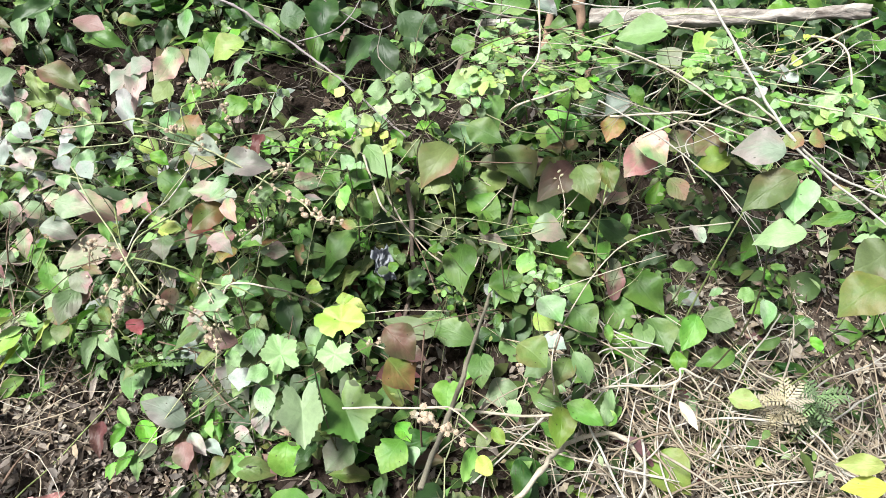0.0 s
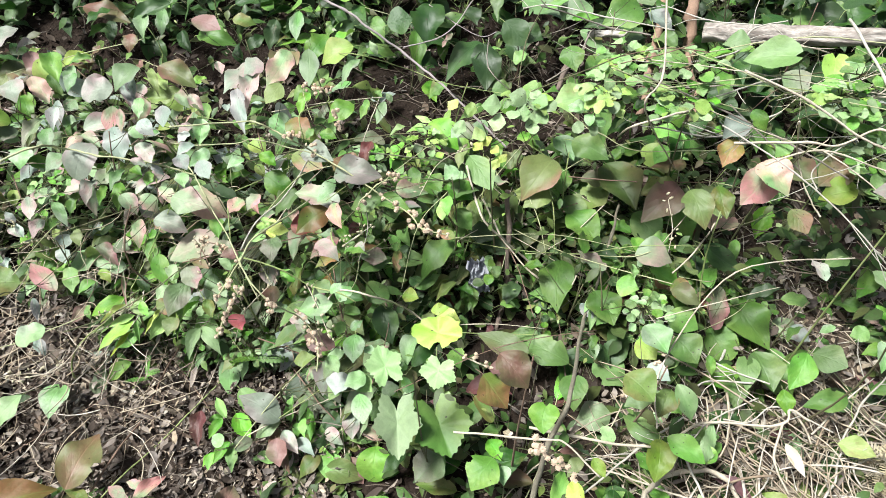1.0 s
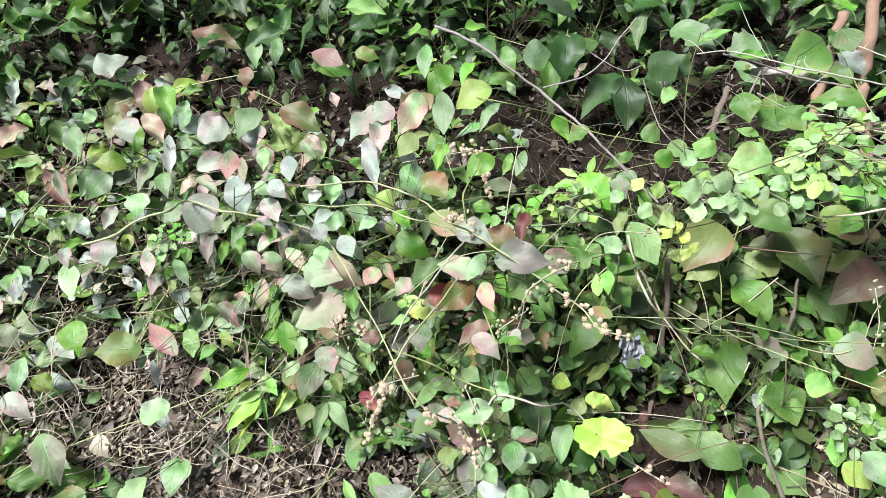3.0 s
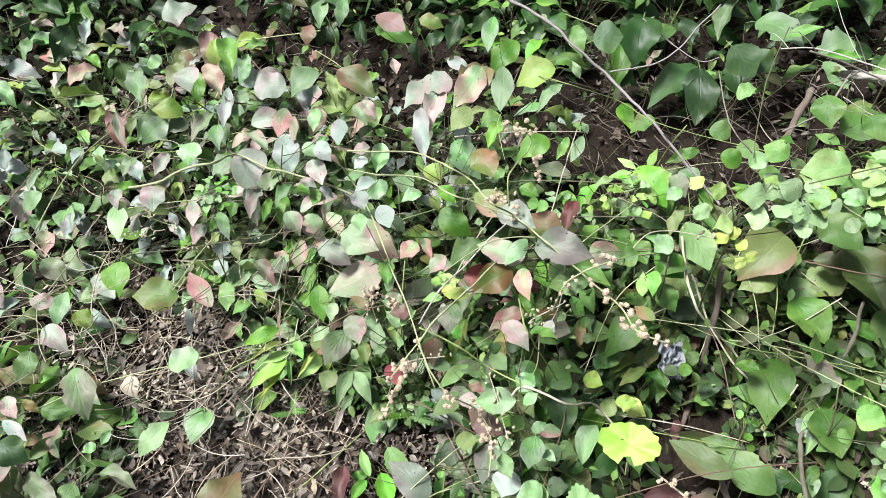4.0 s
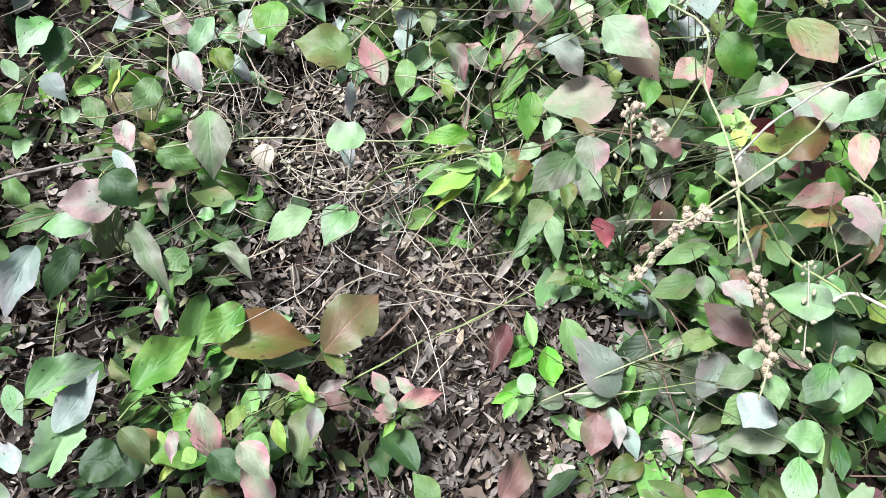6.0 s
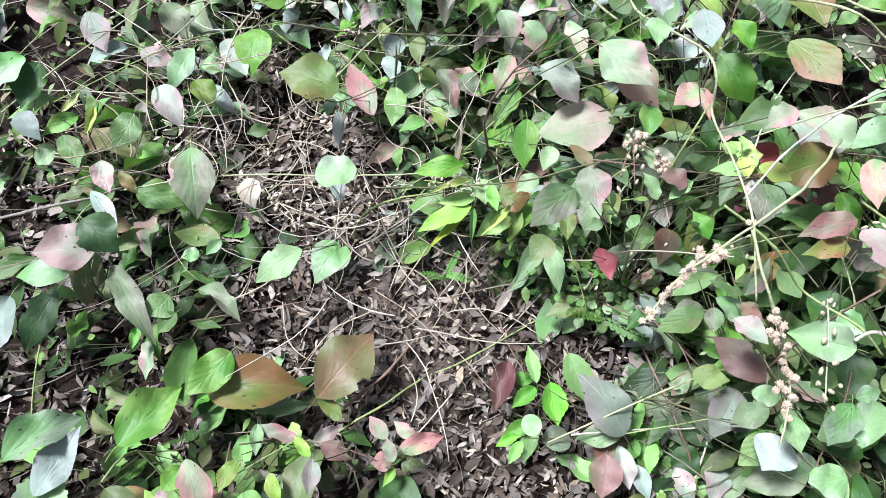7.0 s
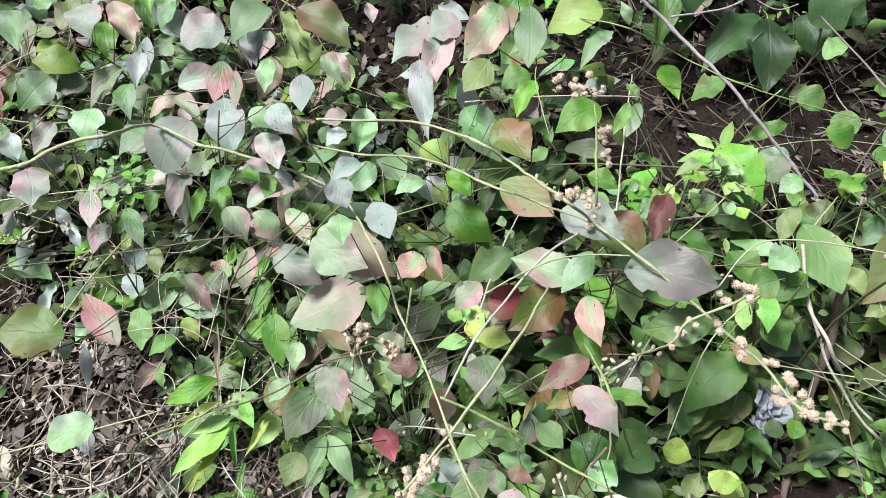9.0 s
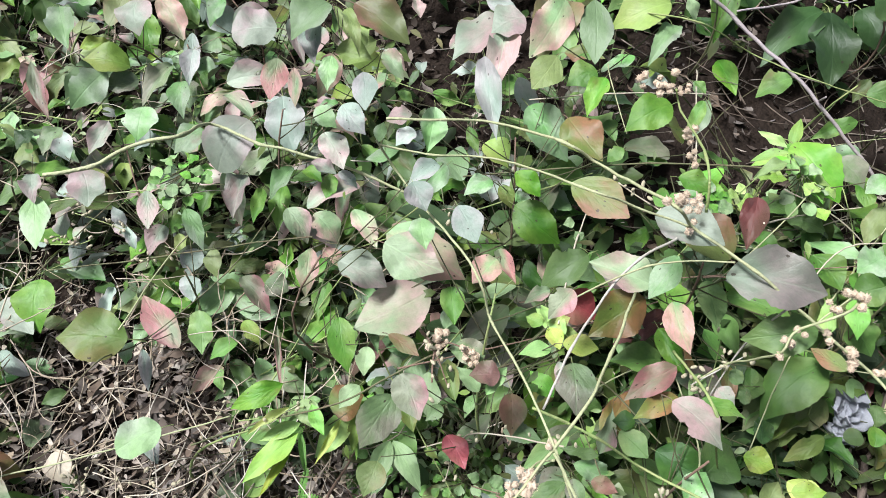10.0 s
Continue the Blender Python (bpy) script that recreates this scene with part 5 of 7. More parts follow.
leaf(p, "O", "e", -0.302, 0.412, 0.039, -6, -4, 147, 0.043, 0.029)
leaf(p, "O", "d", -0.311, 0.466, 0.049, -7, 17, -97, 0.034, 0.033)
finish(p, 63)

p = plant("broadleaf_weed", -0.152, 0.769, "broad-leaved weed with green and yellow-green oval leaves", "weed")
leaf(p, "O", "g", -0.152, 0.783, 0.239, 6, 4, -61, 0.054, 0.031)
leaf(p, "O", "y", -0.152, 0.653, 0.105, -3, 30, -112, 0.039, 0.028)
leaf(p, "O", "a", -0.17, 0.622, 0.102, 15, 9, -16, 0.029, 0.025)
leaf(p, "O", "h", -0.156, 0.805, 0.25, -17, 16, -115, 0.049, 0.039)
leaf(p, "T", "l", -0.166, 0.791, 0.229, -28, 5, -170, 0.036, 0.017)
leaf(p, "O", "g", -0.139, 0.786, 0.215, -34, 14, -139, 0.044, 0.033)
leaf(p, "O", "d", -0.122, 0.82, 0.132, 2, 21, -116, 0.05, 0.041)
leaf(p, "O", "g", -0.143, 0.760, 0.163, -19, 3, 143, 0.086, 0.052)
leaf(p, "O", "e", -0.119, 0.750, 0.107, -6, 2, 144, 0.052, 0.028)
leaf(p, "O", "g", -0.262, 0.752, 0.249, 8, 12, -103, 0.062, 0.030)
leaf(p, "O", "h", -0.152, 0.779, 0.250, -6, 15, -175, 0.037, 0.021)
leaf(p, "O", "g", -0.191, 0.814, 0.257, -6, 5, -136, 0.040, 0.034)
leaf(p, "O", "g", -0.177, 0.719, 0.355, -25, -22, 121, 0.023, 0.027)
leaf(p, "O", "b", -0.139, 0.811, 0.281, -18, -9, 134, 0.027, 0.032)
leaf(p, "O", "a", -0.135, 0.876, 0.274, -32, 17, 156, 0.042, 0.021)
leaf(p, "O", "o", -0.135, 0.738, 0.197, -10, -18, 63, 0.036, 0.020)
leaf(p, "O", "x", -0.087, 0.792, 0.094, -5, 7, -166, 0.034, 0.019)
leaf(p, "R", "g", -0.217, 0.704, 0.174, -10, 16, -176, 0.016, 0.012)
leaf(p, "R", "g", -0.067, 0.762, 0.104, -9, 13, -180, 0.022, 0.018)
leaf(p, "R", "g", -0.079, 0.727, 0.123, -7, -1, -178, 0.020, 0.018)
leaf(p, "R", "g", -0.104, 0.711, 0.113, 4, 3, -74, 0.019, 0.018)
leaf(p, "R", "g", -0.079, 0.752, 0.096, -5, 1, -179, 0.016, 0.014)
leaf(p, "O", "a", -0.130, 0.697, 0.132, -17, -6, 137, 0.045, 0.019)
leaf(p, "O", "a", -0.160, 0.630, 0.140, 12, 13, -73, 0.030, 0.021)
leaf(p, "O", "c", -0.127, 0.862, 0.264, -16, 12, -145, 0.074, 0.048)
finish(p, 87)

p = plant("broadleaf_weed", 0.414, 0.666, "low broad-leaved weed with green and bronze oval leaves", "weed")
leaf(p, "O", "u", 0.384, 0.576, 0.52, -21, -28, 79, 0.056, 0.045)
leaf(p, "O", "o", 0.407, 0.599, 0.523, -21, -11, 112, 0.025, 0.022)
leaf(p, "O", "o", 0.415, 0.597, 0.517, 1, 13, -95, 0.019, 0.027)
leaf(p, "O", "g", 0.374, 0.69, 0.042, -8, 17, -158, 0.102, 0.06)
leaf(p, "O", "g", 0.446, 0.681, 0.059, -21, -1, 136, 0.074, 0.042)
leaf(p, "O", "g", 0.463, 0.704, 0, 14, 22, -86, 0.066, 0.046)
leaf(p, "O", "d", 0.527, 0.646, 0.014, -26, -38, 119, 0.077, 0.043)
leaf(p, "O", "g", 0.324, 0.757, 0.087, -11, 10, -147, 0.104, 0.071)
leaf(p, "O", "g", 0.440, 0.663, 0.084, 17, 15, -120, 0.050, 0.052)
leaf(p, "O", "w", 0.417, 0.717, 0.073, 3, 14, -131, 0.036, 0.031)
leaf(p, "O", "h", 0.541, 0.727, 0.071, -16, -9, 110, 0.030, 0.030)
leaf(p, "O", "g", 0.556, 0.692, 0.077, -14, -8, 107, 0.037, 0.023)
finish(p, 21)

p = plant("broadleaf_weed", -0.72, 0.759, "broad-leaved weed with green and pinkish grey oval leaves", "weed")
leaf(p, "O", "g", -0.747, 0.796, 0.21, -18, 36, -78, 0.047, 0.016)
leaf(p, "O", "k", -0.831, 0.801, 0.188, -25, -6, -141, 0.073, 0.028)
leaf(p, "O", "g", -0.674, 0.721, 0.124, -19, -8, -173, 0.046, 0.022)
leaf(p, "R", "p", -0.792, 0.827, 0.257, -25, -17, 168, 0.068, 0.058)
leaf(p, "O", "w", -0.755, 0.851, 0.281, -25, 1, -149, 0.071, 0.047)
leaf(p, "O", "w", -0.666, 0.883, 0.309, -7, 2, -157, 0.052, 0.029)
leaf(p, "O", "w", -0.635, 0.777, 0.365, -19, 10, -126, 0.035, 0.026)
leaf(p, "O", "p", -0.679, 0.802, 0.293, -19, 4, -135, 0.046, 0.031)
leaf(p, "O", "k", -0.711, 0.743, 0.226, -26, -4, -124, 0.044, 0.030)
leaf(p, "O", "k", -0.683, 0.750, 0.219, -27, 2, -118, 0.042, 0.033)
leaf(p, "O", "v", -0.727, 0.684, 0.158, -14, 10, -90, 0.028, 0.031)
leaf(p, "O", "p", -0.791, 0.783, 0.211, 4, -3, -161, 0.066, 0.030)
leaf(p, "O", "b", -0.726, 0.793, 0.234, -5, -11, 171, 0.046, 0.022)
leaf(p, "O", "g", -0.740, 0.785, 0.211, -14, -9, -161, 0.059, 0.025)
leaf(p, "O", "k", -0.751, 0.881, 0.297, -21, -2, -157, 0.047, 0.017)
leaf(p, "O", "b", -0.685, 0.808, 0.321, -20, 6, -116, 0.029, 0.022)
leaf(p, "O", "c", -0.681, 0.796, 0.233, -12, -3, -167, 0.031, 0.019)
leaf(p, "O", "g", -0.704, 0.784, 0.247, -0, 0, -111, 0.026, 0.019)
leaf(p, "O", "w", -0.660, 0.781, 0.260, -24, 6, -108, 0.026, 0.015)
leaf(p, "O", "g", -0.750, 0.761, 0.225, -1, -13, -166, 0.046, 0.017)
leaf(p, "O", "p", -0.676, 0.762, 0.291, -18, 4, -94, 0.028, 0.016)
leaf(p, "O", "m", -0.760, 0.685, 0.152, -13, -7, -117, 0.055, 0.025)
finish(p, 60)

p = plant("broadleaf_weed", -0.81, 0.615, "low broad-leaved weed with silvery green and pale green oval leaves", "weed")
leaf(p, "O", "e", -0.808, 0.563, 0.199, 8, -13, 108, 0.070, 0.057)
leaf(p, "O", "m", -0.783, 0.586, 0.150, 10, -1, 58, 0.078, 0.034)
leaf(p, "O", "b", -0.814, 0.708, 0.231, -20, -17, -127, 0.051, 0.020)
leaf(p, "O", "c", -0.781, 0.629, 0.159, -17, 1, -151, 0.049, 0.028)
leaf(p, "O", "h", -0.725, 0.612, 0.151, 2, -7, 145, 0.034, 0.020)
leaf(p, "O", "a", -0.732, 0.636, 0.149, -11, -4, -123, 0.032, 0.019)
leaf(p, "O", "w", -0.868, 0.617, 0.185, 8, -12, -159, 0.053, 0.014)
leaf(p, "O", "w", -0.851, 0.566, 0.183, -17, -12, -142, 0.031, 0.008)
leaf(p, "O", "b", -0.840, 0.609, 0.137, -1, -21, 175, 0.030, 0.018)
leaf(p, "O", "b", -0.830, 0.573, 0.160, -2, 4, -160, 0.026, 0.016)
leaf(p, "O", "w", -0.832, 0.578, 0.132, -12, -7, -143, 0.048, 0.015)
leaf(p, "O", "a", -0.795, 0.698, 0.176, -18, 4, -150, 0.035, 0.021)
leaf(p, "O", "w", -0.819, 0.666, 0.157, -5, -5, -138, 0.036, 0.025)
finish(p, 27)

p = plant("broadleaf_weed", -0.084, 1.128, "broad-leaved weed with green and deep green oval leaves", "weed")
leaf(p, "O", "b", -0.145, 1.044, 0.18, -12, 17, -136, 0.043, 0.036)
leaf(p, "R", "c", -0.116, 1.119, 0.209, -5, 30, -94, 0.034, 0.034)
leaf(p, "R", "c", -0.067, 1.117, 0.185, -3, 30, -101, 0.035, 0.032)
leaf(p, "R", "c", -0.095, 1.033, 0.241, -16, 21, -104, 0.033, 0.033)
leaf(p, "O", "g", -0.205, 1.114, 0.216, -20, -9, 128, 0.045, 0.035)
leaf(p, "O", "g", -0.125, 1.071, 0.205, -15, -21, 128, 0.057, 0.022)
finish(p, 30)

p = plant("broadleaf_weed", -1.005, 0.542, "low broad-leaved weed with pinkish grey and pale green oval leaves", "weed")
leaf(p, "O", "b", -1.024, 0.692, 0.199, -8, -6, -144, 0.073, 0.035)
leaf(p, "O", "c", -0.983, 0.613, 0.154, -17, -6, -152, 0.062, 0.048)
leaf(p, "O", "p", -1.012, 0.579, 0.149, -14, 4, -115, 0.058, 0.037)
leaf(p, "O", "g", -0.887, 0.511, 0.127, 11, -24, 140, 0.026, 0.018)
leaf(p, "O", "b", -0.995, 0.522, 0.189, -16, -15, -168, 0.057, 0.029)
leaf(p, "O", "a", -1.005, 0.512, 0.139, -16, 0, -106, 0.043, 0.031)
leaf(p, "O", "v", -1.107, 0.571, 0.165, -35, -2, -105, 0.053, 0.038)
leaf(p, "O", "w", -1.101, 0.498, 0.151, -10, -17, 143, 0.059, 0.031)
leaf(p, "O", "p", -1.084, 0.502, 0.151, -18, 14, -70, 0.046, 0.030)
leaf(p, "O", "p", -1.155, 0.497, 0.181, -22, 5, -118, 0.056, 0.036)
finish(p, 21)

p = plant("broadleaf_weed", -1.207, 0.963, "low broad-leaved weed with silvery green and dusty pink oval leaves", "weed")
leaf(p, "O", "a", -1.195, 0.975, 0.147, -25, 27, -77, 0.065, 0.045)
leaf(p, "O", "m", -1.243, 0.925, 0.166, -41, -16, -125, 0.095, 0.04)
leaf(p, "O", "m", -1.226, 0.9, 0.151, -28, -6, -129, 0.058, 0.031)
leaf(p, "L", "m", -1.229, 1.003, 0.151, -19, -13, -137, 0.051, 0.017)
leaf(p, "O", "b", -1.148, 0.951, 0.255, -8, 1, -140, 0.078, 0.039)
leaf(p, "O", "w", -1.277, 0.698, 0.205, 21, 6, 37, 0.044, 0.029)
leaf(p, "O", "w", -1.292, 0.704, 0.194, -13, 8, -54, 0.036, 0.040)
leaf(p, "O", "w", -1.301, 0.708, 0.188, -8, -26, -174, 0.047, 0.029)
leaf(p, "O", "w", -1.297, 0.706, 0.191, 5, -19, 86, 0.057, 0.029)
leaf(p, "O", "p", -1.346, 0.673, 0.201, -18, -10, -121, 0.063, 0.035)
leaf(p, "O", "u", -1.451, 0.810, 0.231, -43, 27, -107, 0.049, 0.047)
finish(p, 12)

p = plant("broadleaf_weed", 0.15, 0.514, "broad-leaved weed with bright green and olive oval leaves", "weed")
leaf(p, "H", "g", 0.269, 0.489, 0.092, -15, -3, 105, 0.044, 0.044)
leaf(p, "O", "h", 0.105, 0.621, 0.051, -1, 2, -122, 0.063, 0.059)
leaf(p, "O", "e", 0.110, 0.451, 0.318, -7, 3, -130, 0.043, 0.047)
leaf(p, "O", "b", 0.148, 0.567, 0.253, -4, -3, -143, 0.047, 0.044)
leaf(p, "O", "e", 0.190, 0.504, 0.200, -14, 3, 154, 0.041, 0.035)
leaf(p, "O", "v", 0.132, 0.537, 0.050, -5, -16, 115, 0.059, 0.050)
leaf(p, "O", "a", 0.146, 0.573, 0.205, -0, 18, -137, 0.037, 0.035)
leaf(p, "O", "w", 0.155, 0.521, 0.230, 3, 3, -126, 0.034, 0.028)
leaf(p, "O", "c", 0.158, 0.485, 0.233, -18, 4, 124, 0.043, 0.032)
leaf(p, "O", "x", 0.196, 0.509, 0.209, -28, 11, -157, 0.051, 0.028)
leaf(p, "O", "x", 0.115, 0.491, 0.097, -5, -3, -161, 0.035, 0.024)
leaf(p, "O", "h", 0.186, 0.447, 0.178, -6, 16, -122, 0.055, 0.033)
leaf(p, "R", "c", 0.246, 0.465, 0.116, 1, 14, -128, 0.023, 0.024)
leaf(p, "O", "a", 0.183, 0.456, 0.149, -6, -6, 174, 0.057, 0.040)
finish(p, 27)

p = plant("broadleaf_weed", -0.438, 0.609, "broad-leaved weed with light green and grey-green oval leaves", "weed")
leaf(p, "O", "b", -0.526, 0.681, 0.356, -4, -5, -152, 0.030, 0.022)
leaf(p, "O", "w", -0.495, 0.686, 0.377, -16, 8, -139, 0.034, 0.026)
leaf(p, "O", "v", -0.526, 0.581, 0.218, -19, -27, 173, 0.056, 0.039)
leaf(p, "O", "m", -0.521, 0.590, 0.247, -7, 10, -139, 0.044, 0.033)
leaf(p, "O", "e", -0.519, 0.521, 0.215, -2, -4, 177, 0.030, 0.027)
leaf(p, "O", "m", -0.394, 0.648, 0.359, -9, -5, 156, 0.029, 0.021)
leaf(p, "O", "v", -0.453, 0.625, 0.261, 9, -21, 99, 0.033, 0.024)
leaf(p, "O", "n", -0.435, 0.604, 0.273, 11, -3, 112, 0.026, 0.024)
leaf(p, "O", "k", -0.416, 0.707, 0.256, 1, -13, 138, 0.027, 0.015)
leaf(p, "O", "l", -0.392, 0.658, 0.271, -9, -13, 58, 0.038, 0.020)
leaf(p, "O", "y", -0.392, 0.634, 0.299, -5, 10, -81, 0.029, 0.019)
leaf(p, "O", "h", -0.400, 0.634, 0.283, -5, -8, 113, 0.027, 0.015)
leaf(p, "O", "p", -0.391, 0.618, 0.298, -13, -1, -162, 0.027, 0.011)
leaf(p, "O", "n", -0.431, 0.646, 0.140, -8, -1, -164, 0.042, 0.029)
leaf(p, "O", "v", -0.381, 0.618, 0.301, 1, 4, -164, 0.041, 0.033)
leaf(p, "O", "k", -0.470, 0.717, 0.269, -2, -5, 156, 0.034, 0.030)
leaf(p, "O", "c", -0.504, 0.683, 0.256, -3, -3, -157, 0.039, 0.024)
leaf(p, "O", "x", -0.442, 0.588, 0.263, 10, 7, -19, 0.030, 0.013)
leaf(p, "O", "x", -0.451, 0.597, 0.243, 25, -3, 63, 0.029, 0.015)
leaf(p, "O", "x", -0.464, 0.645, 0.064, -13, -1, -166, 0.035, 0.023)
leaf(p, "O", "x", -0.461, 0.620, 0.175, -3, -3, 172, 0.025, 0.012)
leaf(p, "O", "r", -0.481, 0.587, 0.134, -2, -7, -134, 0.038, 0.026)
leaf(p, "O", "v", -0.357, 0.591, 0.121, -11, -1, 134, 0.038, 0.029)
leaf(p, "O", "y", -0.406, 0.662, 0.269, 8, 14, -46, 0.020, 0.014)
leaf(p, "O", "y", -0.407, 0.659, 0.272, -9, 0, -138, 0.021, 0.016)
leaf(p, "O", "l", -0.413, 0.660, 0.272, -2, -5, 74, 0.016, 0.015)
leaf(p, "O", "l", -0.409, 0.660, 0.280, 16, 14, 37, 0.016, 0.013)
leaf(p, "O", "a", -0.400, 0.665, 0.260, 9, 26, -85, 0.020, 0.013)
leaf(p, "O", "g", -0.361, 0.572, 0.149, -7, 2, 145, 0.050, 0.029)
leaf(p, "L", "x", -0.540, 0.573, 0.104, -4, -5, -180, 0.056, 0.023)
leaf(p, "L", "x", -0.536, 0.573, 0.108, -11, 3, -132, 0.058, 0.023)
leaf(p, "O", "x", -0.493, 0.610, 0.145, 5, -13, 149, 0.022, 0.015)
leaf(p, "O", "x", -0.540, 0.583, 0.124, 16, 9, -17, 0.020, 0.017)
leaf(p, "O", "e", -0.537, 0.613, 0.129, -8, 1, -145, 0.037, 0.021)
finish(p, 60)

p = plant("broadleaf_weed", -0.923, 1.012, "broad-leaved weed with pale green and pinkish grey oval leaves", "weed")
leaf(p, "R", "p", -0.868, 1.026, 0.23, -0, -37, 124, 0.056, 0.054)
leaf(p, "L", "p", -0.83, 1.009, 0.256, -27, 1, -142, 0.065, 0.02)
leaf(p, "O", "w", -0.981, 1.042, 0.225, -38, 14, -112, 0.056, 0.043)
leaf(p, "O", "b", -0.951, 1.005, 0.205, -12, -24, 163, 0.03, 0.033)
leaf(p, "O", "b", -0.931, 1.021, 0.260, -28, -14, 172, 0.043, 0.026)
leaf(p, "R", "p", -0.839, 0.990, 0.254, 1, -15, 117, 0.058, 0.060)
leaf(p, "O", "w", -0.921, 0.921, 0.255, -14, -12, -160, 0.051, 0.025)
leaf(p, "O", "n", -0.850, 1.126, 0.286, -26, -6, -175, 0.040, 0.033)
leaf(p, "O", "b", -0.950, 1.015, 0.236, 20, 6, 17, 0.048, 0.027)
leaf(p, "O", "g", -1.015, 1.077, 0.265, -17, -5, -145, 0.080, 0.043)
finish(p, 15)

p = plant("broadleaf_weed", 0.741, 0.585, "low broad-leaved weed with green oval leaves", "weed")
leaf(p, "O", "g", 0.714, 0.583, -0.054, -7, 25, -155, 0.067, 0.067)
finish(p, 3)

p = plant("broadleaf_weed", 0.504, 0.351, "tall broad-leaved weed with yellow oval leaves", "weed")
leaf(p, "O", "y", 0.515, 0.333, 0.278, -21, -26, 92, 0.049, 0.025)
leaf(p, "O", "y", 0.521, 0.318, 0.26, -12, -2, 92, 0.049, 0.027)
finish(p, 6)

p = plant("broadleaf_weed", -1.072, 1.106, "low broad-leaved weed with green and silvery green oval leaves", "weed")
leaf(p, "O", "w", -1.004, 1.081, 0.216, -33, -35, -154, 0.044, 0.026)
leaf(p, "O", "n", -1.137, 1.146, 0.214, -32, 4, -139, 0.121, 0.052)
leaf(p, "O", "a", -1.107, 1.136, 0.205, -37, 3, -141, 0.089, 0.054)
leaf(p, "O", "g", -1.164, 1.095, 0.137, -7, -10, -141, 0.096, 0.042)
leaf(p, "O", "g", -1.06, 1.09, 0.2, -38, -2, -132, 0.051, 0.031)
finish(p, 18)

p = plant("broadleaf_weed", -0.846, 0.258, "low broad-leaved weed with pale green and pinkish grey oval leaves", "weed")
leaf(p, "O", "p", -0.906, 0.279, 0.161, 18, -14, 136, 0.057, 0.053)
leaf(p, "O", "d", -0.910, 0.289, 0.200, -20, 5, -96, 0.046, 0.042)
leaf(p, "O", "e", -0.923, 0.277, 0.142, -10, -14, -144, 0.041, 0.028)
leaf(p, "O", "c", -0.825, 0.287, 0.128, 1, -26, 177, 0.029, 0.032)
leaf(p, "O", "b", -0.920, 0.245, 0.144, 8, -3, 131, 0.052, 0.041)
leaf(p, "O", "b", -0.851, 0.347, 0.107, 13, -19, 153, 0.020, 0.017)
leaf(p, "O", "b", -0.834, 0.369, 0.117, -8, -23, 175, 0.023, 0.014)
leaf(p, "O", "v", -0.899, 0.276, 0.130, -2, -3, -110, 0.102, 0.028)
leaf(p, "O", "g", -0.809, 0.278, 0.122, -13, -9, 175, 0.028, 0.021)
leaf(p, "O", "h", -0.843, 0.245, 0.101, -3, -19, -147, 0.024, 0.012)
leaf(p, "O", "w", -0.942, 0.193, 0.151, -3, -21, -152, 0.079, 0.040)
finish(p, 30)

p = plant("broadleaf_weed", -0.636, 1.097, "broad-leaved weed with pinkish grey and brown oval leaves", "weed")
leaf(p, "O", "p", -0.545, 1.026, 0.298, -7, 2, 147, 0.084, 0.058)
leaf(p, "O", "n", -0.716, 1.142, 0.317, -7, 10, -107, 0.067, 0.043)
leaf(p, "O", "e", -0.642, 1.164, 0.307, -10, 15, -91, 0.047, 0.032)
finish(p, 9)

p = plant("broadleaf_weed", 0.041, 0.879, "low broad-leaved weed with green and bronze oval leaves", "weed")
leaf(p, "O", "g", 0.040, 0.918, 0.264, -13, 22, -117, 0.068, 0.051)
leaf(p, "O", "o", 0.012, 0.920, 0.216, -13, -6, 149, 0.094, 0.074)
leaf(p, "O", "a", 0.114, 0.940, 0.142, -21, 6, 129, 0.065, 0.061)
leaf(p, "O", "g", 0.048, 0.877, 0.131, -6, 7, -137, 0.081, 0.060)
leaf(p, "O", "o", 0.064, 0.925, 0.169, 6, 14, -95, 0.062, 0.038)
leaf(p, "O", "c", 0.086, 1.032, 0.241, -9, 10, -178, 0.088, 0.043)
leaf(p, "O", "a", 0.013, 0.868, 0.192, -13, -16, 130, 0.058, 0.045)
leaf(p, "O", "g", 0.021, 0.948, 0.173, -18, -9, -162, 0.054, 0.043)
leaf(p, "O", "e", -0.013, 0.858, 0.103, -14, -4, 168, 0.044, 0.038)
finish(p, 39)

p = plant("broadleaf_weed", -0.319, 0.72, "broad-leaved weed with green and grey oval leaves", "weed")
leaf(p, "O", "p", -0.326, 0.759, 0.241, 6, -13, 98, 0.059, 0.038)
leaf(p, "O", "o", -0.277, 0.74, 0.319, 11, -10, 60, 0.056, 0.043)
leaf(p, "O", "b", -0.296, 0.733, 0.297, 17, 10, -38, 0.032, 0.014)
leaf(p, "O", "u", -0.348, 0.719, 0.380, 6, 19, -108, 0.054, 0.036)
leaf(p, "O", "q", -0.267, 0.788, 0.346, -12, 8, 175, 0.049, 0.023)
leaf(p, "O", "u", -0.292, 0.680, 0.375, 8, 19, -86, 0.067, 0.045)
leaf(p, "O", "m", -0.298, 0.657, 0.268, -8, -9, 139, 0.053, 0.025)
leaf(p, "O", "b", -0.317, 0.735, 0.313, -10, -6, 160, 0.047, 0.024)
leaf(p, "O", "k", -0.313, 0.700, 0.296, -10, 17, -155, 0.045, 0.025)
leaf(p, "O", "c", -0.282, 0.754, 0.261, -8, 21, -163, 0.046, 0.025)
leaf(p, "O", "g", -0.299, 0.700, 0.191, 7, -5, 107, 0.050, 0.031)
leaf(p, "O", "g", -0.221, 0.670, 0.351, -13, -19, 112, 0.051, 0.032)
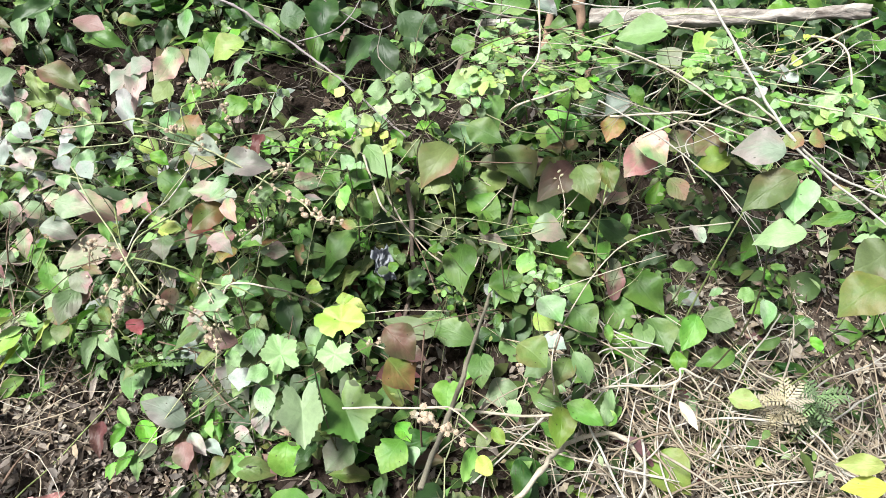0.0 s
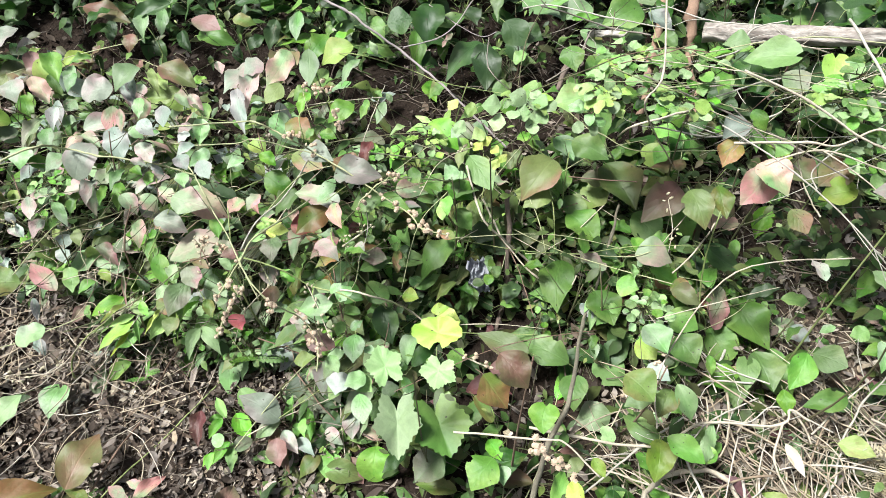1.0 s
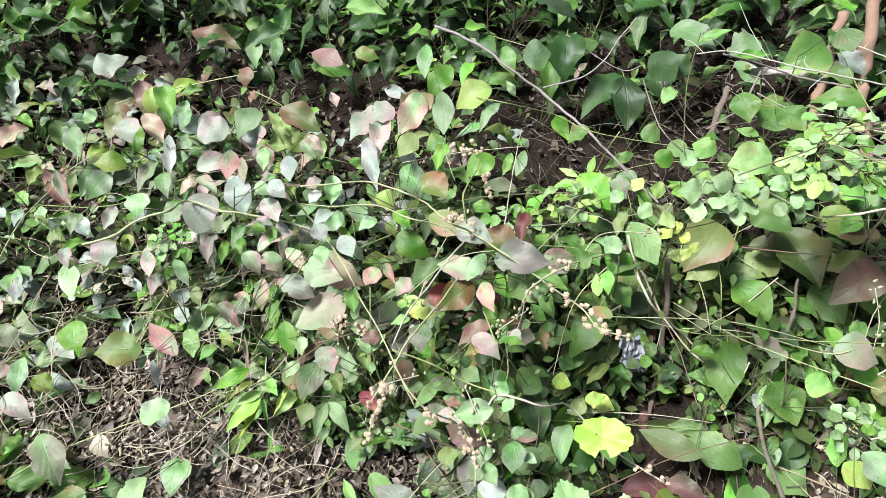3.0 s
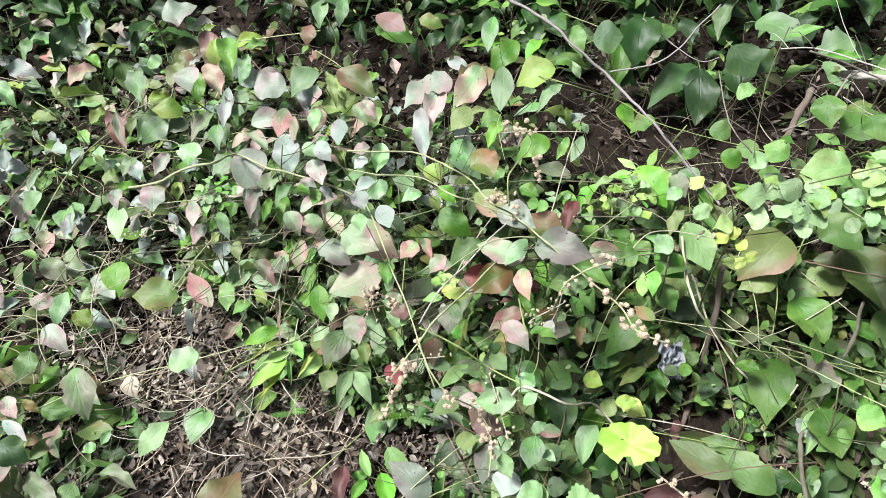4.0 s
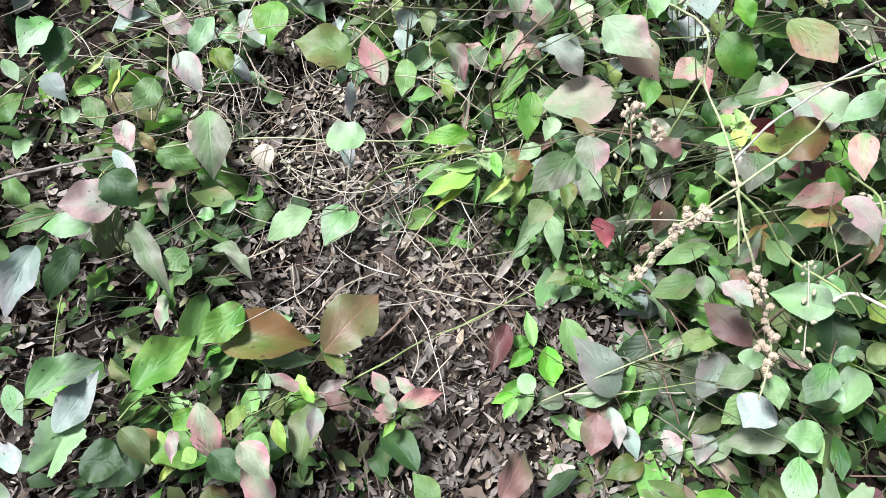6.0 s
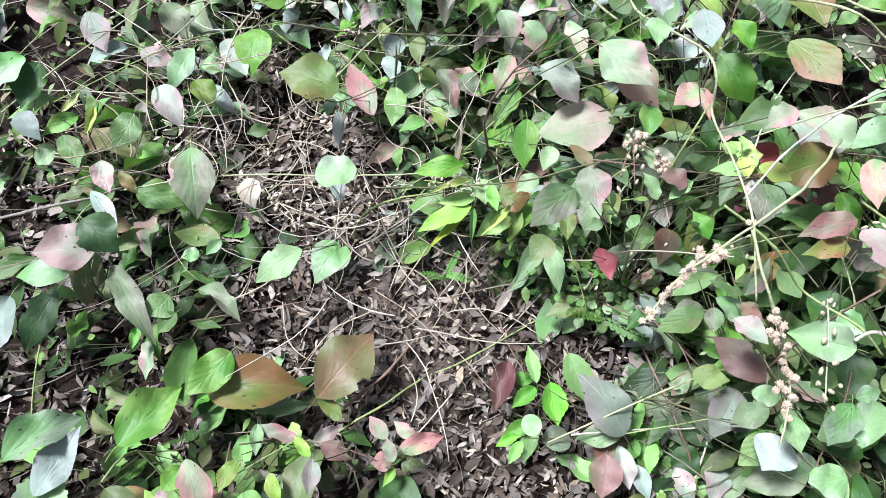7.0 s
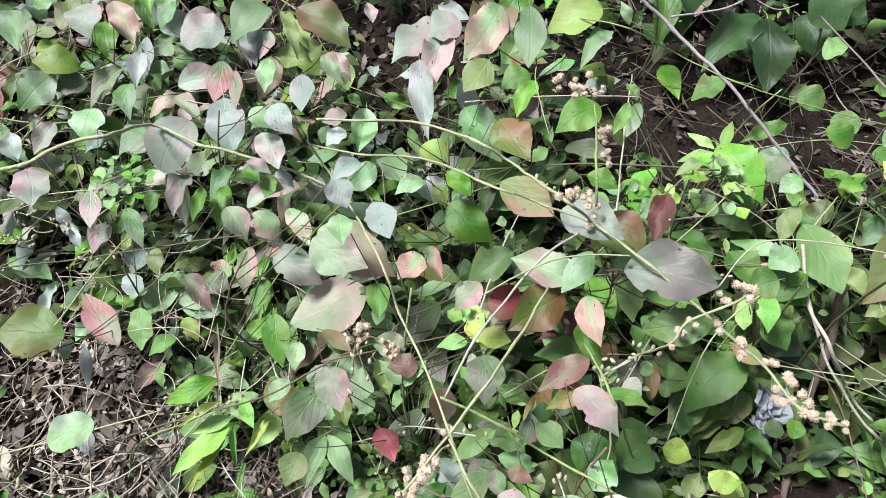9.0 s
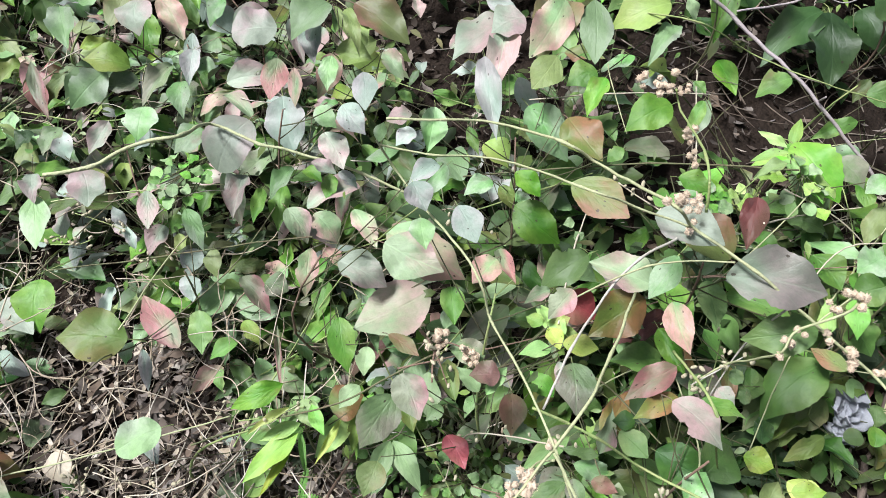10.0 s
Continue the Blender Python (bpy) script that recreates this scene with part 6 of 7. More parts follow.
leaf(p, "O", "g", -0.336, 0.764, 0.376, -7, 16, -101, 0.027, 0.019)
leaf(p, "O", "k", -0.328, 0.727, 0.273, 4, -13, 83, 0.060, 0.038)
leaf(p, "O", "g", -0.390, 0.755, 0.256, -18, -11, 140, 0.055, 0.036)
leaf(p, "O", "o", -0.332, 0.719, 0.262, -10, -29, 145, 0.063, 0.044)
leaf(p, "R", "g", -0.251, 0.671, 0.265, -9, 11, -174, 0.014, 0.012)
leaf(p, "R", "g", -0.223, 0.706, 0.210, -6, 4, -175, 0.017, 0.012)
leaf(p, "O", "c", -0.276, 0.659, 0.262, -2, 7, 159, 0.023, 0.014)
leaf(p, "O", "r", -0.405, 0.726, 0.212, -13, 24, -104, 0.040, 0.039)
finish(p, 63)

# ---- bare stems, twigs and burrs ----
# Ways from top leaves to the camera; low growth is cleared along them.
CAMERA_WAYS = np.array(((0.0, -0.6, 0.8), (0.37, -0.49, 0.79), (-0.37, -0.49, 0.79)))
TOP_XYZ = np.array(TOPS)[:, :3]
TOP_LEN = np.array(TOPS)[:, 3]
for p, extra in PENDING:
    fill(p, extra)

stem("creeping_stem", "pale", 0.0026, (-0.86, 0.631, 0.356), (-0.823, 0.65, 0.359), (-0.789, 0.678, 0.369), (-0.752, 0.697, 0.372), (-0.822, 0.797, 0.271), (-0.753, 0.784, 0.274), (-0.703, 0.79, 0.265), (-0.64, 0.794, 0.251), (-0.591, 0.792, 0.236))
stem("creeping_stem", "pale", 0.0015, (-0.608, 0.778, 0.326), (-0.565, 0.751, 0.295), (-0.469, 0.633, 0.385), (-0.444, 0.605, 0.359), (-0.413, 0.57, 0.361), (-0.382, 0.53, 0.36), (-0.352, 0.494, 0.328))
burr_stem("pale", 0.0018, [(-0.601, 0.795, 0.34), (-0.548, 0.811, 0.337), (-0.506, 0.824, 0.334), (-0.43, 0.756, 0.396), (-0.397, 0.752, 0.384), (-0.344, 0.677, 0.441), (-0.323, 0.703, 0.394), (-0.278, 0.677, 0.393), (-0.24, 0.665, 0.375), (-0.22, 0.658, 0.365), (-0.18, 0.646, 0.346), (-0.158, 0.62, 0.349), (-0.126, 0.62, 0.341)], [(-0.345, 0.682, 0.444), (-0.339, 0.682, 0.442), (-0.337, 0.687, 0.445), (-0.33, 0.684, 0.441), (-0.324, 0.712, 0.4), (-0.323, 0.702, 0.393), (-0.219, 0.658, 0.364), (-0.201, 0.653, 0.356), (-0.199, 0.645, 0.35), (-0.177, 0.65, 0.348), (-0.172, 0.632, 0.361), (-0.173, 0.622, 0.354), (-0.16, 0.625, 0.353), (-0.154, 0.62, 0.348), (-0.146, 0.621, 0.346), (-0.136, 0.619, 0.343), (-0.126, 0.62, 0.341)])
stem("creeping_stem", "pale", 0.0015, (-0.605, 0.776, 0.323), (-0.552, 0.785, 0.315), (-0.495, 0.798, 0.314), (-0.406, 0.7, 0.414), (-0.367, 0.701, 0.404), (-0.325, 0.702, 0.394))
stem("creeping_stem", "white", 0.0016, (-0.331, 0.693, 0.389), (-0.352, 0.691, 0.355), (-0.37, 0.66, 0.339), (-0.385, 0.603, 0.352), (-0.394, 0.556, 0.346))
burr_stem("pale", 0.0017, [(-0.345, 0.692, 0.308), (-0.357, 0.609, 0.348), (-0.367, 0.556, 0.374), (-0.38, 0.529, 0.359), (-0.391, 0.506, 0.347), (-0.402, 0.485, 0.335)], [(-0.382, 0.53, 0.36), (-0.389, 0.505, 0.345), (-0.399, 0.496, 0.341), (-0.402, 0.486, 0.336)])
stem("creeping_stem", "green", 0.0017, (-0.402, 0.568, 0.315), (-0.352, 0.565, 0.3), (-0.314, 0.566, 0.266), (-0.269, 0.551, 0.279), (-0.243, 0.546, 0.268))
burr_stem("pale", 0.0015, [(-0.12, 0.872, 0.252), (-0.131, 0.852, 0.217), (-0.206, 0.682, 0.377), (-0.241, 0.655, 0.368), (-0.249, 0.638, 0.359), (-0.262, 0.666, 0.278), (-0.282, 0.646, 0.27)], [(-0.123, 0.861, 0.246), (-0.127, 0.853, 0.217), (-0.146, 0.841, 0.213), (-0.209, 0.686, 0.381), (-0.203, 0.682, 0.376), (-0.22, 0.676, 0.376), (-0.239, 0.654, 0.367), (-0.243, 0.646, 0.363), (-0.249, 0.637, 0.358)])
burr_stem("green", 0.0014, [(-0.323, 0.681, 0.438), (-0.331, 0.708, 0.458), (-0.343, 0.839, 0.376), (-0.352, 0.853, 0.388)], [(-0.355, 0.862, 0.395), (-0.357, 0.852, 0.389), (-0.346, 0.851, 0.385), (-0.364, 0.85, 0.389), (-0.34, 0.857, 0.387), (-0.38, 0.85, 0.393), (-0.369, 0.853, 0.393), (-0.332, 0.828, 0.366), (-0.328, 0.821, 0.36), (-0.325, 0.813, 0.354), (-0.323, 0.807, 0.349)])
stem("branch", "violet", 0.0034, (-0.486, 1.171, 0.367), (-0.406, 1.16, 0.341), (-0.354, 1.141, 0.315), (-0.286, 1.123, 0.274), (-0.193, 1.058, 0.243), (-0.113, 1.015, 0.193), (-0.075, 0.995, 0.169))
stem("branch", "violet", 0.0018, (-0.291, 1.132, 0.282), (-0.23, 1.16, 0.288), (-0.196, 1.188, 0.301), (-0.174, 1.225, 0.323), (-0.147, 1.263, 0.345))
stem("branch", "violet", 0.0014, (-0.269, 1.3, 0.276), (-0.211, 1.28, 0.248), (-0.156, 1.269, 0.227), (-0.126, 1.283, 0.231))
stem("creeping_stem", "green", 0.0012, (-0.399, 1.057, 0.313), (-0.335, 1.013, 0.342), (-0.264, 1.097, 0.255), (-0.208, 1.035, 0.281), (-0.13, 1.041, 0.263), (-0.031, 1.052, 0.245))
stem("woody_stalk", "bark", 0.0060, (-0.06, 0.852, 0.2), (-0.053, 0.803, 0.128), (-0.051, 0.744, 0.055), (-0.056, 0.692, 0.042), (-0.064, 0.639, 0.046))
stem("woody_stalk", "greybark", 0.0042, (0.008, 0.252, 0.382), (0.028, 0.371, 0.281), (0.049, 0.417, 0.319), (0.08, 0.655, 0.108), (0.103, 0.736, 0.112), (0.12, 0.803, 0.167), (0.13, 0.87, 0.168))
stem("creeping_stem", "straw", 0.0026, (-0.129, 0.834, 0.269), (-0.106, 0.79, 0.232), (-0.087, 0.746, 0.232), (-0.022, 0.773, 0.119), (0.005, 0.759, 0.103))
stem("creeping_stem", "straw", 0.0022, (-0.101, 0.823, 0.205), (-0.078, 0.794, 0.179), (-0.047, 0.764, 0.15), (-0.003, 0.737, 0.12), (0.05, 0.712, 0.117), (0.066, 0.736, 0.131))
stem("creeping_stem", "green", 0.0010, (-0.194, 0.753, 0.188), (-0.096, 0.789, 0.127), (-0.016, 0.753, 0.162), (0.072, 0.767, 0.153), (0.144, 0.727, 0.228), (0.273, 0.752, 0.217))
burr_stem("straw", 0.0020, [(-0.273, 0.527, 0.295), (-0.26, 0.538, 0.304), (-0.208, 0.536, 0.299), (-0.18, 0.601, 0.171), (-0.11, 0.564, 0.137), (-0.051, 0.515, 0.181), (-0.022, 0.506, 0.172)], [(-0.091, 0.525, 0.191), (-0.075, 0.527, 0.192), (-0.059, 0.519, 0.185), (-0.049, 0.517, 0.183), (-0.038, 0.511, 0.178), (-0.028, 0.506, 0.172)])
burr_stem("straw", 0.0016, [(0.462, 0.745, 0.224), (0.296, 0.714, 0.205), (0.174, 0.524, 0.234), (0.162, 0.432, 0.23)], [(0.174, 0.533, 0.241), (0.165, 0.523, 0.234), (0.134, 0.461, 0.304), (0.124, 0.455, 0.3), (0.131, 0.447, 0.293), (0.113, 0.439, 0.287)])
burr_stem("straw", 0.0015, [(-0.068, 0.304, 0.43), (0.016, 0.308, 0.429), (0.037, 0.307, 0.427), (0.069, 0.288, 0.41)], [(0.006, 0.302, 0.424), (0.015, 0.301, 0.423), (0.022, 0.296, 0.418), (0.03, 0.293, 0.415), (0.038, 0.291, 0.413), (0.046, 0.285, 0.408), (0.008, 0.306, 0.428)])
stem("dry_branch", "straw", 0.0030, (0.007, 0.464, 0.119), (0.178, 0.462, 0.11), (0.241, 0.494, 0.133), (0.347, 0.505, 0.137), (0.358, 0.522, 0.151), (0.387, 0.513, 0.142))
stem("dry_branch", "straw", 0.0024, (0.351, 0.506, 0.138), (0.341, 0.464, 0.117), (0.364, 0.428, 0.086))
stem("dry_branch", "straw", 0.0050, (0.112, 0.32, 0.138), (0.147, 0.357, 0.168), (0.201, 0.429, 0.095), (0.273, 0.439, 0.1), (0.315, 0.395, 0.061), (0.328, 0.371, 0.04))
stem("dry_branch", "white", 0.0024, (0.345, 0.837, 0.553), (0.359, 0.721, 0.547), (0.376, 0.643, 0.533), (0.393, 0.6, 0.522), (0.443, 0.569, 0.494), (0.492, 0.538, 0.491))
stem("dry_branch", "white", 0.0022, (0.418, 0.645, 0.48), (0.452, 0.601, 0.468), (0.506, 0.528, 0.456))
stem("dry_branch", "straw", 0.0024, (0.232, 0.796, 0.502), (0.317, 0.78, 0.472), (0.385, 0.749, 0.443), (0.445, 0.738, 0.43))
stem("dry_branch", "straw", 0.0024, (0.229, 0.734, 0.437), (0.319, 0.741, 0.439), (0.356, 0.741, 0.437), (0.406, 0.761, 0.451), (0.417, 0.676, 0.48))
stem("dry_branch", "straw", 0.0018, (0.307, 0.76, 0.456), (0.355, 0.826, 0.34), (0.374, 0.788, 0.306), (0.359, 0.701, 0.35))
stem("dry_branch", "straw", 0.0020, (0.275, 0.806, 0.327), (0.297, 0.854, 0.204), (0.233, 0.731, 0.223), (0.203, 0.703, 0.201))
stem("dry_branch", "straw", 0.0020, (0.566, 0.825, 0.532), (0.502, 0.8, 0.514), (0.453, 0.772, 0.494))
stem("dry_branch", "straw", 0.0022, (0.48, 0.801, 0.517), (0.509, 0.8, 0.514), (0.517, 0.769, 0.514), (0.505, 0.714, 0.508))
stem("dry_branch", "straw", 0.0016, (0.594, 0.871, 0.019), (0.613, 0.822, -0.009), (0.669, 0.758, -0.026), (0.736, 0.712, -0.043), (0.818, 0.674, -0.063))
stem("dry_branch", "straw", 0.0015, (0.358, 0.674, 0.056), (0.495, 0.775, 0.01), (0.591, 0.813, -0.006), (0.676, 0.846, -0.006))
stem("twig", "grey", 0.0024, (-1.043, 0.205, 0.163), (-0.995, 0.262, 0.17), (-0.953, 0.306, 0.174), (-0.95, 0.348, 0.147))
stem("creeping_stem", "pale", 0.0013, (-0.951, 0.345, 0.146), (-0.892, 0.403, 0.15), (-0.808, 0.437, 0.184), (-0.759, 0.471, 0.181), (-0.672, 0.525, 0.191))
stem("twig", "brown", 0.0023, (-0.623, 0.308, 0.05), (-0.604, 0.364, 0.066), (-0.608, 0.439, 0.033), (-0.591, 0.514, 0.059), (-0.573, 0.579, 0.075))
stem("creeping_stem", "green", 0.0017, (-0.637, 0.246, 0.029), (-0.593, 0.329, 0.048), (-0.578, 0.388, 0.022), (-0.544, 0.439, 0.032), (-0.503, 0.53, 0.03), (-0.465, 0.6, 0.046))
stem("twig", "straw", 0.0013, (-0.548, 0.338, 0.012), (-0.535, 0.428, 0.024), (-0.526, 0.505, 0.028), (-0.517, 0.548, 0.043))
stem("twig", "brown", 0.0018, (-0.426, 0.593, 0.034), (-0.368, 0.533, 0.055), (-0.316, 0.484, 0.065), (-0.271, 0.457, 0.029), (-0.245, 0.438, 0.021))
stem("twig", "brown", 0.0015, (-0.418, 0.543, 0.144), (-0.359, 0.539, 0.121), (-0.309, 0.54, 0.087), (-0.285, 0.483, 0.138))
stem("creeping_stem", "straw", 0.0014, (-0.408, 0.412, 0.08), (-0.365, 0.447, 0.08), (-0.295, 0.503, 0.067), (-0.281, 0.503, 0.145))
stem("creeping_stem", "straw", 0.0016, (-0.291, 0.507, 0.066), (-0.282, 0.472, 0.048), (-0.269, 0.426, 0.02))
stem("twig", "brown", 0.0014, (-0.58, 0.527, 0.06), (-0.528, 0.486, 0.025), (-0.483, 0.445, 0.072))
stem("creeping_stem", "pale", 0.0017, (-1.425, 1.056, 0.156), (-1.284, 1.112, 0.146), (-1.101, 1.13, 0.197), (-0.851, 1.151, 0.257))
stem("creeping_stem", "green", 0.0014, (-1.267, 0.859, 0.123), (-1.074, 0.861, 0.147), (-0.992, 0.951, 0.13), (-0.901, 0.997, 0.143), (-0.722, 0.924, 0.264))
stem("creeping_stem", "dark", 0.0013, (-0.958, 0.616, 0.179), (-0.882, 0.662, 0.167), (-0.746, 0.7, 0.203), (-0.663, 0.711, 0.235))
stem("creeping_stem", "dark", 0.0014, (-0.694, 0.489, 0.192), (-0.65, 0.529, 0.18), (-0.566, 0.558, 0.227), (-0.502, 0.613, 0.248), (-0.455, 0.685, 0.184))
stem("creeping_stem", "dark", 0.0011, (-0.827, 0.486, 0.206), (-0.813, 0.531, 0.211), (-0.817, 0.58, 0.16), (-0.757, 0.672, 0.187), (-0.725, 0.742, 0.225))
stem("creeping_stem", "pale", 0.0010, (-0.991, 0.687, 0.206), (-0.905, 0.726, 0.209), (-0.815, 0.788, 0.183))
stem("creeping_stem", "green", 0.0012, (-0.666, 0.505, 0.168), (-0.68, 0.599, 0.123), (-0.627, 0.701, 0.202), (-0.535, 0.703, 0.343))
stem("creeping_stem", "green", 0.0016, (-0.305, 0.66, 0.286), (-0.277, 0.596, 0.329), (-0.245, 0.612, 0.209), (-0.202, 0.608, 0.097))
stem("creeping_stem", "white", 0.0011, (-0.252, 0.663, 0.377), (-0.255, 0.677, 0.284), (-0.267, 0.642, 0.236))
stem("twig", "straw", 0.0012, (-0.263, 0.756, 0.353), (-0.142, 0.973, 0.144), (-0.086, 0.998, 0.145))
stem("twig", "straw", 0.0015, (-0.229, 0.927, 0.135), (-0.158, 0.952, 0.134), (-0.125, 0.987, 0.149))
stem("twig", "straw", 0.0012, (-0.19, 0.916, 0.118), (-0.138, 0.96, 0.134), (-0.096, 0.985, 0.14))
stem("twig", "dark", 0.0016, (-0.354, 1.018, 0.263), (-0.269, 1.103, 0.115), (-0.228, 1.076, 0.086))
stem("twig", "dark", 0.0012, (-0.286, 1.077, 0.102), (-0.253, 1.176, 0.092), (-0.211, 1.222, 0.112))
stem("branch", "violet", 0.0016, (-0.185, 1.025, 0.268), (-0.161, 1.203, 0.086), (-0.188, 1.181, 0.084))
stem("twig", "straw", 0.0014, (-0.074, 1.33, 0.141), (-0.015, 1.278, 0.092), (0.013, 1.245, 0.089))
stem("woody_stalk", "bark", 0.0090, (0.036, 1.27, 0.204), (0.023, 1.233, 0.18), (0.007, 1.175, 0.167))
stem("twig", "grey", 0.0025, (0.063, 1.198, 0.297), (0.036, 1.142, 0.262), (-0.013, 1.103, 0.245))
stem("sapling_trunk", "tan", 0.0170, (0.278, 1.502, 0.319), (0.286, 1.403, 0.219), (0.289, 1.343, 0.149), (0.317, 1.22, 0.084))
stem("sapling_trunk", "tan", 0.0130, (0.222, 1.421, 0.272), (0.205, 1.314, 0.16), (0.19, 1.211, 0.086))
stem("twig", "grey", 0.0013, (-0.127, 1.148, 0.304), (-0.106, 0.949, 0.377), (-0.069, 0.926, 0.352))
stem("dry_branch", "straw", 0.0020, (0.128, 0.868, 0.568), (0.132, 0.779, 0.502), (0.114, 0.737, 0.475), (0.223, 0.938, 0.197))
stem("dry_branch", "straw", 0.0022, (0.182, 0.807, 0.425), (0.112, 0.777, 0.419), (0.099, 0.825, 0.358))
burr_stem("pale", 0.0015, [(-0.38, 0.525, 0.358), (-0.342, 0.494, 0.332), (-0.308, 0.508, 0.267), (-0.285, 0.483, 0.248), (-0.277, 0.447, 0.243)], [(-0.339, 0.49, 0.329), (-0.333, 0.489, 0.326), (-0.335, 0.482, 0.324), (-0.316, 0.516, 0.273), (-0.317, 0.508, 0.27), (-0.306, 0.509, 0.267), (-0.301, 0.499, 0.261), (-0.293, 0.496, 0.257), (-0.295, 0.487, 0.254), (-0.288, 0.485, 0.25), (-0.28, 0.482, 0.246), (-0.281, 0.472, 0.242)])
burr_stem("pale", 0.0013, [(-0.409, 0.46, 0.282), (-0.404, 0.496, 0.295), (-0.391, 0.529, 0.305), (-0.379, 0.521, 0.356)], [(-0.408, 0.463, 0.283), (-0.406, 0.47, 0.285), (-0.405, 0.478, 0.288), (-0.405, 0.487, 0.292), (-0.404, 0.496, 0.295), (-0.4, 0.502, 0.297), (-0.399, 0.512, 0.301), (-0.396, 0.521, 0.303), (-0.391, 0.519, 0.301)])
burr_stem("brown", 0.0013, [(-0.488, 0.584, 0.264), (-0.492, 0.614, 0.278), (-0.467, 0.619, 0.272)], [(-0.496, 0.611, 0.278), (-0.493, 0.617, 0.28), (-0.485, 0.618, 0.277), (-0.492, 0.622, 0.282), (-0.472, 0.617, 0.272), (-0.464, 0.616, 0.269), (-0.466, 0.611, 0.268), (-0.459, 0.612, 0.266)])
bud_stem("green", 0.0009, [(-0.962, 0.685, 0.197), (-0.932, 0.689, 0.186), (-0.904, 0.689, 0.178)])
bud_stem("green", 0.0009, [(-0.962, 0.64, 0.196), (-0.934, 0.649, 0.195), (-0.917, 0.66, 0.198)])
bud_stem("brown", 0.0009, [(-0.887, 0.654, 0.163), (-0.864, 0.669, 0.167), (-0.837, 0.685, 0.17)])
bud_stem("brown", 0.0009, [(-1.01, 0.277, 0.182), (-0.98, 0.302, 0.182), (-0.971, 0.34, 0.151)])
bud_stem("green", 0.0009, [(-0.664, 0.524, 0.187), (-0.638, 0.538, 0.184), (-0.612, 0.557, 0.183)])
bud_stem("white", 0.0009, [(-0.285, 0.643, 0.269), (-0.269, 0.658, 0.275), (-0.25, 0.675, 0.281)])
bud_stem("white", 0.0009, [(-0.502, 0.689, 0.351), (-0.486, 0.686, 0.345), (-0.474, 0.68, 0.337)])
bud_stem("brown", 0.0010, [(-0.5, 0.611, 0.291), (-0.486, 0.599, 0.279), (-0.473, 0.583, 0.264)])
bud_stem("straw", 0.0010, [(-0.305, 0.54, 0.307), (-0.285, 0.515, 0.286), (-0.266, 0.487, 0.262)])
bud_stem("straw", 0.0010, [(-0.372, 0.564, 0.266), (-0.461, 0.593, 0.135), (-0.473, 0.551, 0.101)])
bud_stem("straw", 0.0010, [(0.188, 0.794, 0.267), (0.198, 0.761, 0.241), (0.195, 0.73, 0.219)])
bud_stem("straw", 0.0010, [(-0.379, 0.806, 0.307), (-0.349, 0.8, 0.296), (-0.319, 0.794, 0.285)])
bud_stem("straw", 0.0010, [(-0.196, 0.773, 0.253), (-0.168, 0.806, 0.295), (-0.103, 0.727, 0.404)])
bud_stem("straw", 0.0009, [(0.327, 0.569, 0.026), (0.34, 0.598, 0.026), (0.347, 0.641, 0.045)])
bud_stem("green", 0.0009, [(-0.244, 0.747, 0.177), (-0.267, 0.651, 0.241), (-0.287, 0.65, 0.274)])
bud_stem("straw", 0.0010, [(-0.761, 0.435, 0.131), (-0.715, 0.457, 0.134), (-0.665, 0.483, 0.18)])
bud_stem("straw", 0.0010, [(-0.82, 0.437, 0.148), (-0.794, 0.429, 0.136), (-0.765, 0.429, 0.128)])
bud_stem("straw", 0.0009, [(-0.829, 0.45, 0.094), (-0.781, 0.451, 0.111), (-0.764, 0.481, 0.054)])
bud_stem("straw", 0.0009, [(-0.744, 0.443, 0.036), (-0.75, 0.508, 0.06), (-0.737, 0.572, 0.083)])
stem("creeping_stem", "pale", 0.0013, (-0.028, 0.856, 0.195), (-0.003, 0.82, 0.164), (0.014, 0.776, 0.127))
stem("creeping_stem", "green", 0.0012, (0.007, 0.875, 0.201), (0.022, 0.833, 0.167), (0.027, 0.779, 0.127))
stem("twig", "brown", 0.0015, (0.04, 0.878, 0.218), (0.163, 0.895, 0.202), (0.245, 0.911, 0.195), (0.306, 0.924, 0.191))
stem("creeping_stem", "pale", 0.0013, (0.04, 0.96, 0.278), (0.094, 0.946, 0.255), (0.147, 0.936, 0.236), (0.237, 0.953, 0.228), (0.297, 0.966, 0.224))
stem("dry_branch", "straw", 0.0013, (0.267, 0.895, 0.24), (0.264, 0.869, 0.218), (0.229, 0.829, 0.186), (0.18, 0.732, 0.226))
stem("creeping_stem", "pale", 0.0013, (-0.022, 0.8, 0.098), (0.069, 0.808, 0.1), (0.137, 0.716, 0.215), (0.18, 0.729, 0.224))
stem("dry_branch", "straw", 0.0013, (0.107, 0.878, 0.157), (0.068, 0.843, 0.129), (0.018, 0.81, 0.104))
stem("dry_branch", "white", 0.0020, (0.398, 0.592, 0.018), (0.393, 0.55, 0.012), (0.33, 0.432, 0.092), (0.275, 0.393, 0.061))
stem("dry_branch", "white", 0.0015, (0.406, 0.59, 0.017), (0.402, 0.551, 0.01), (0.374, 0.434, 0.091))

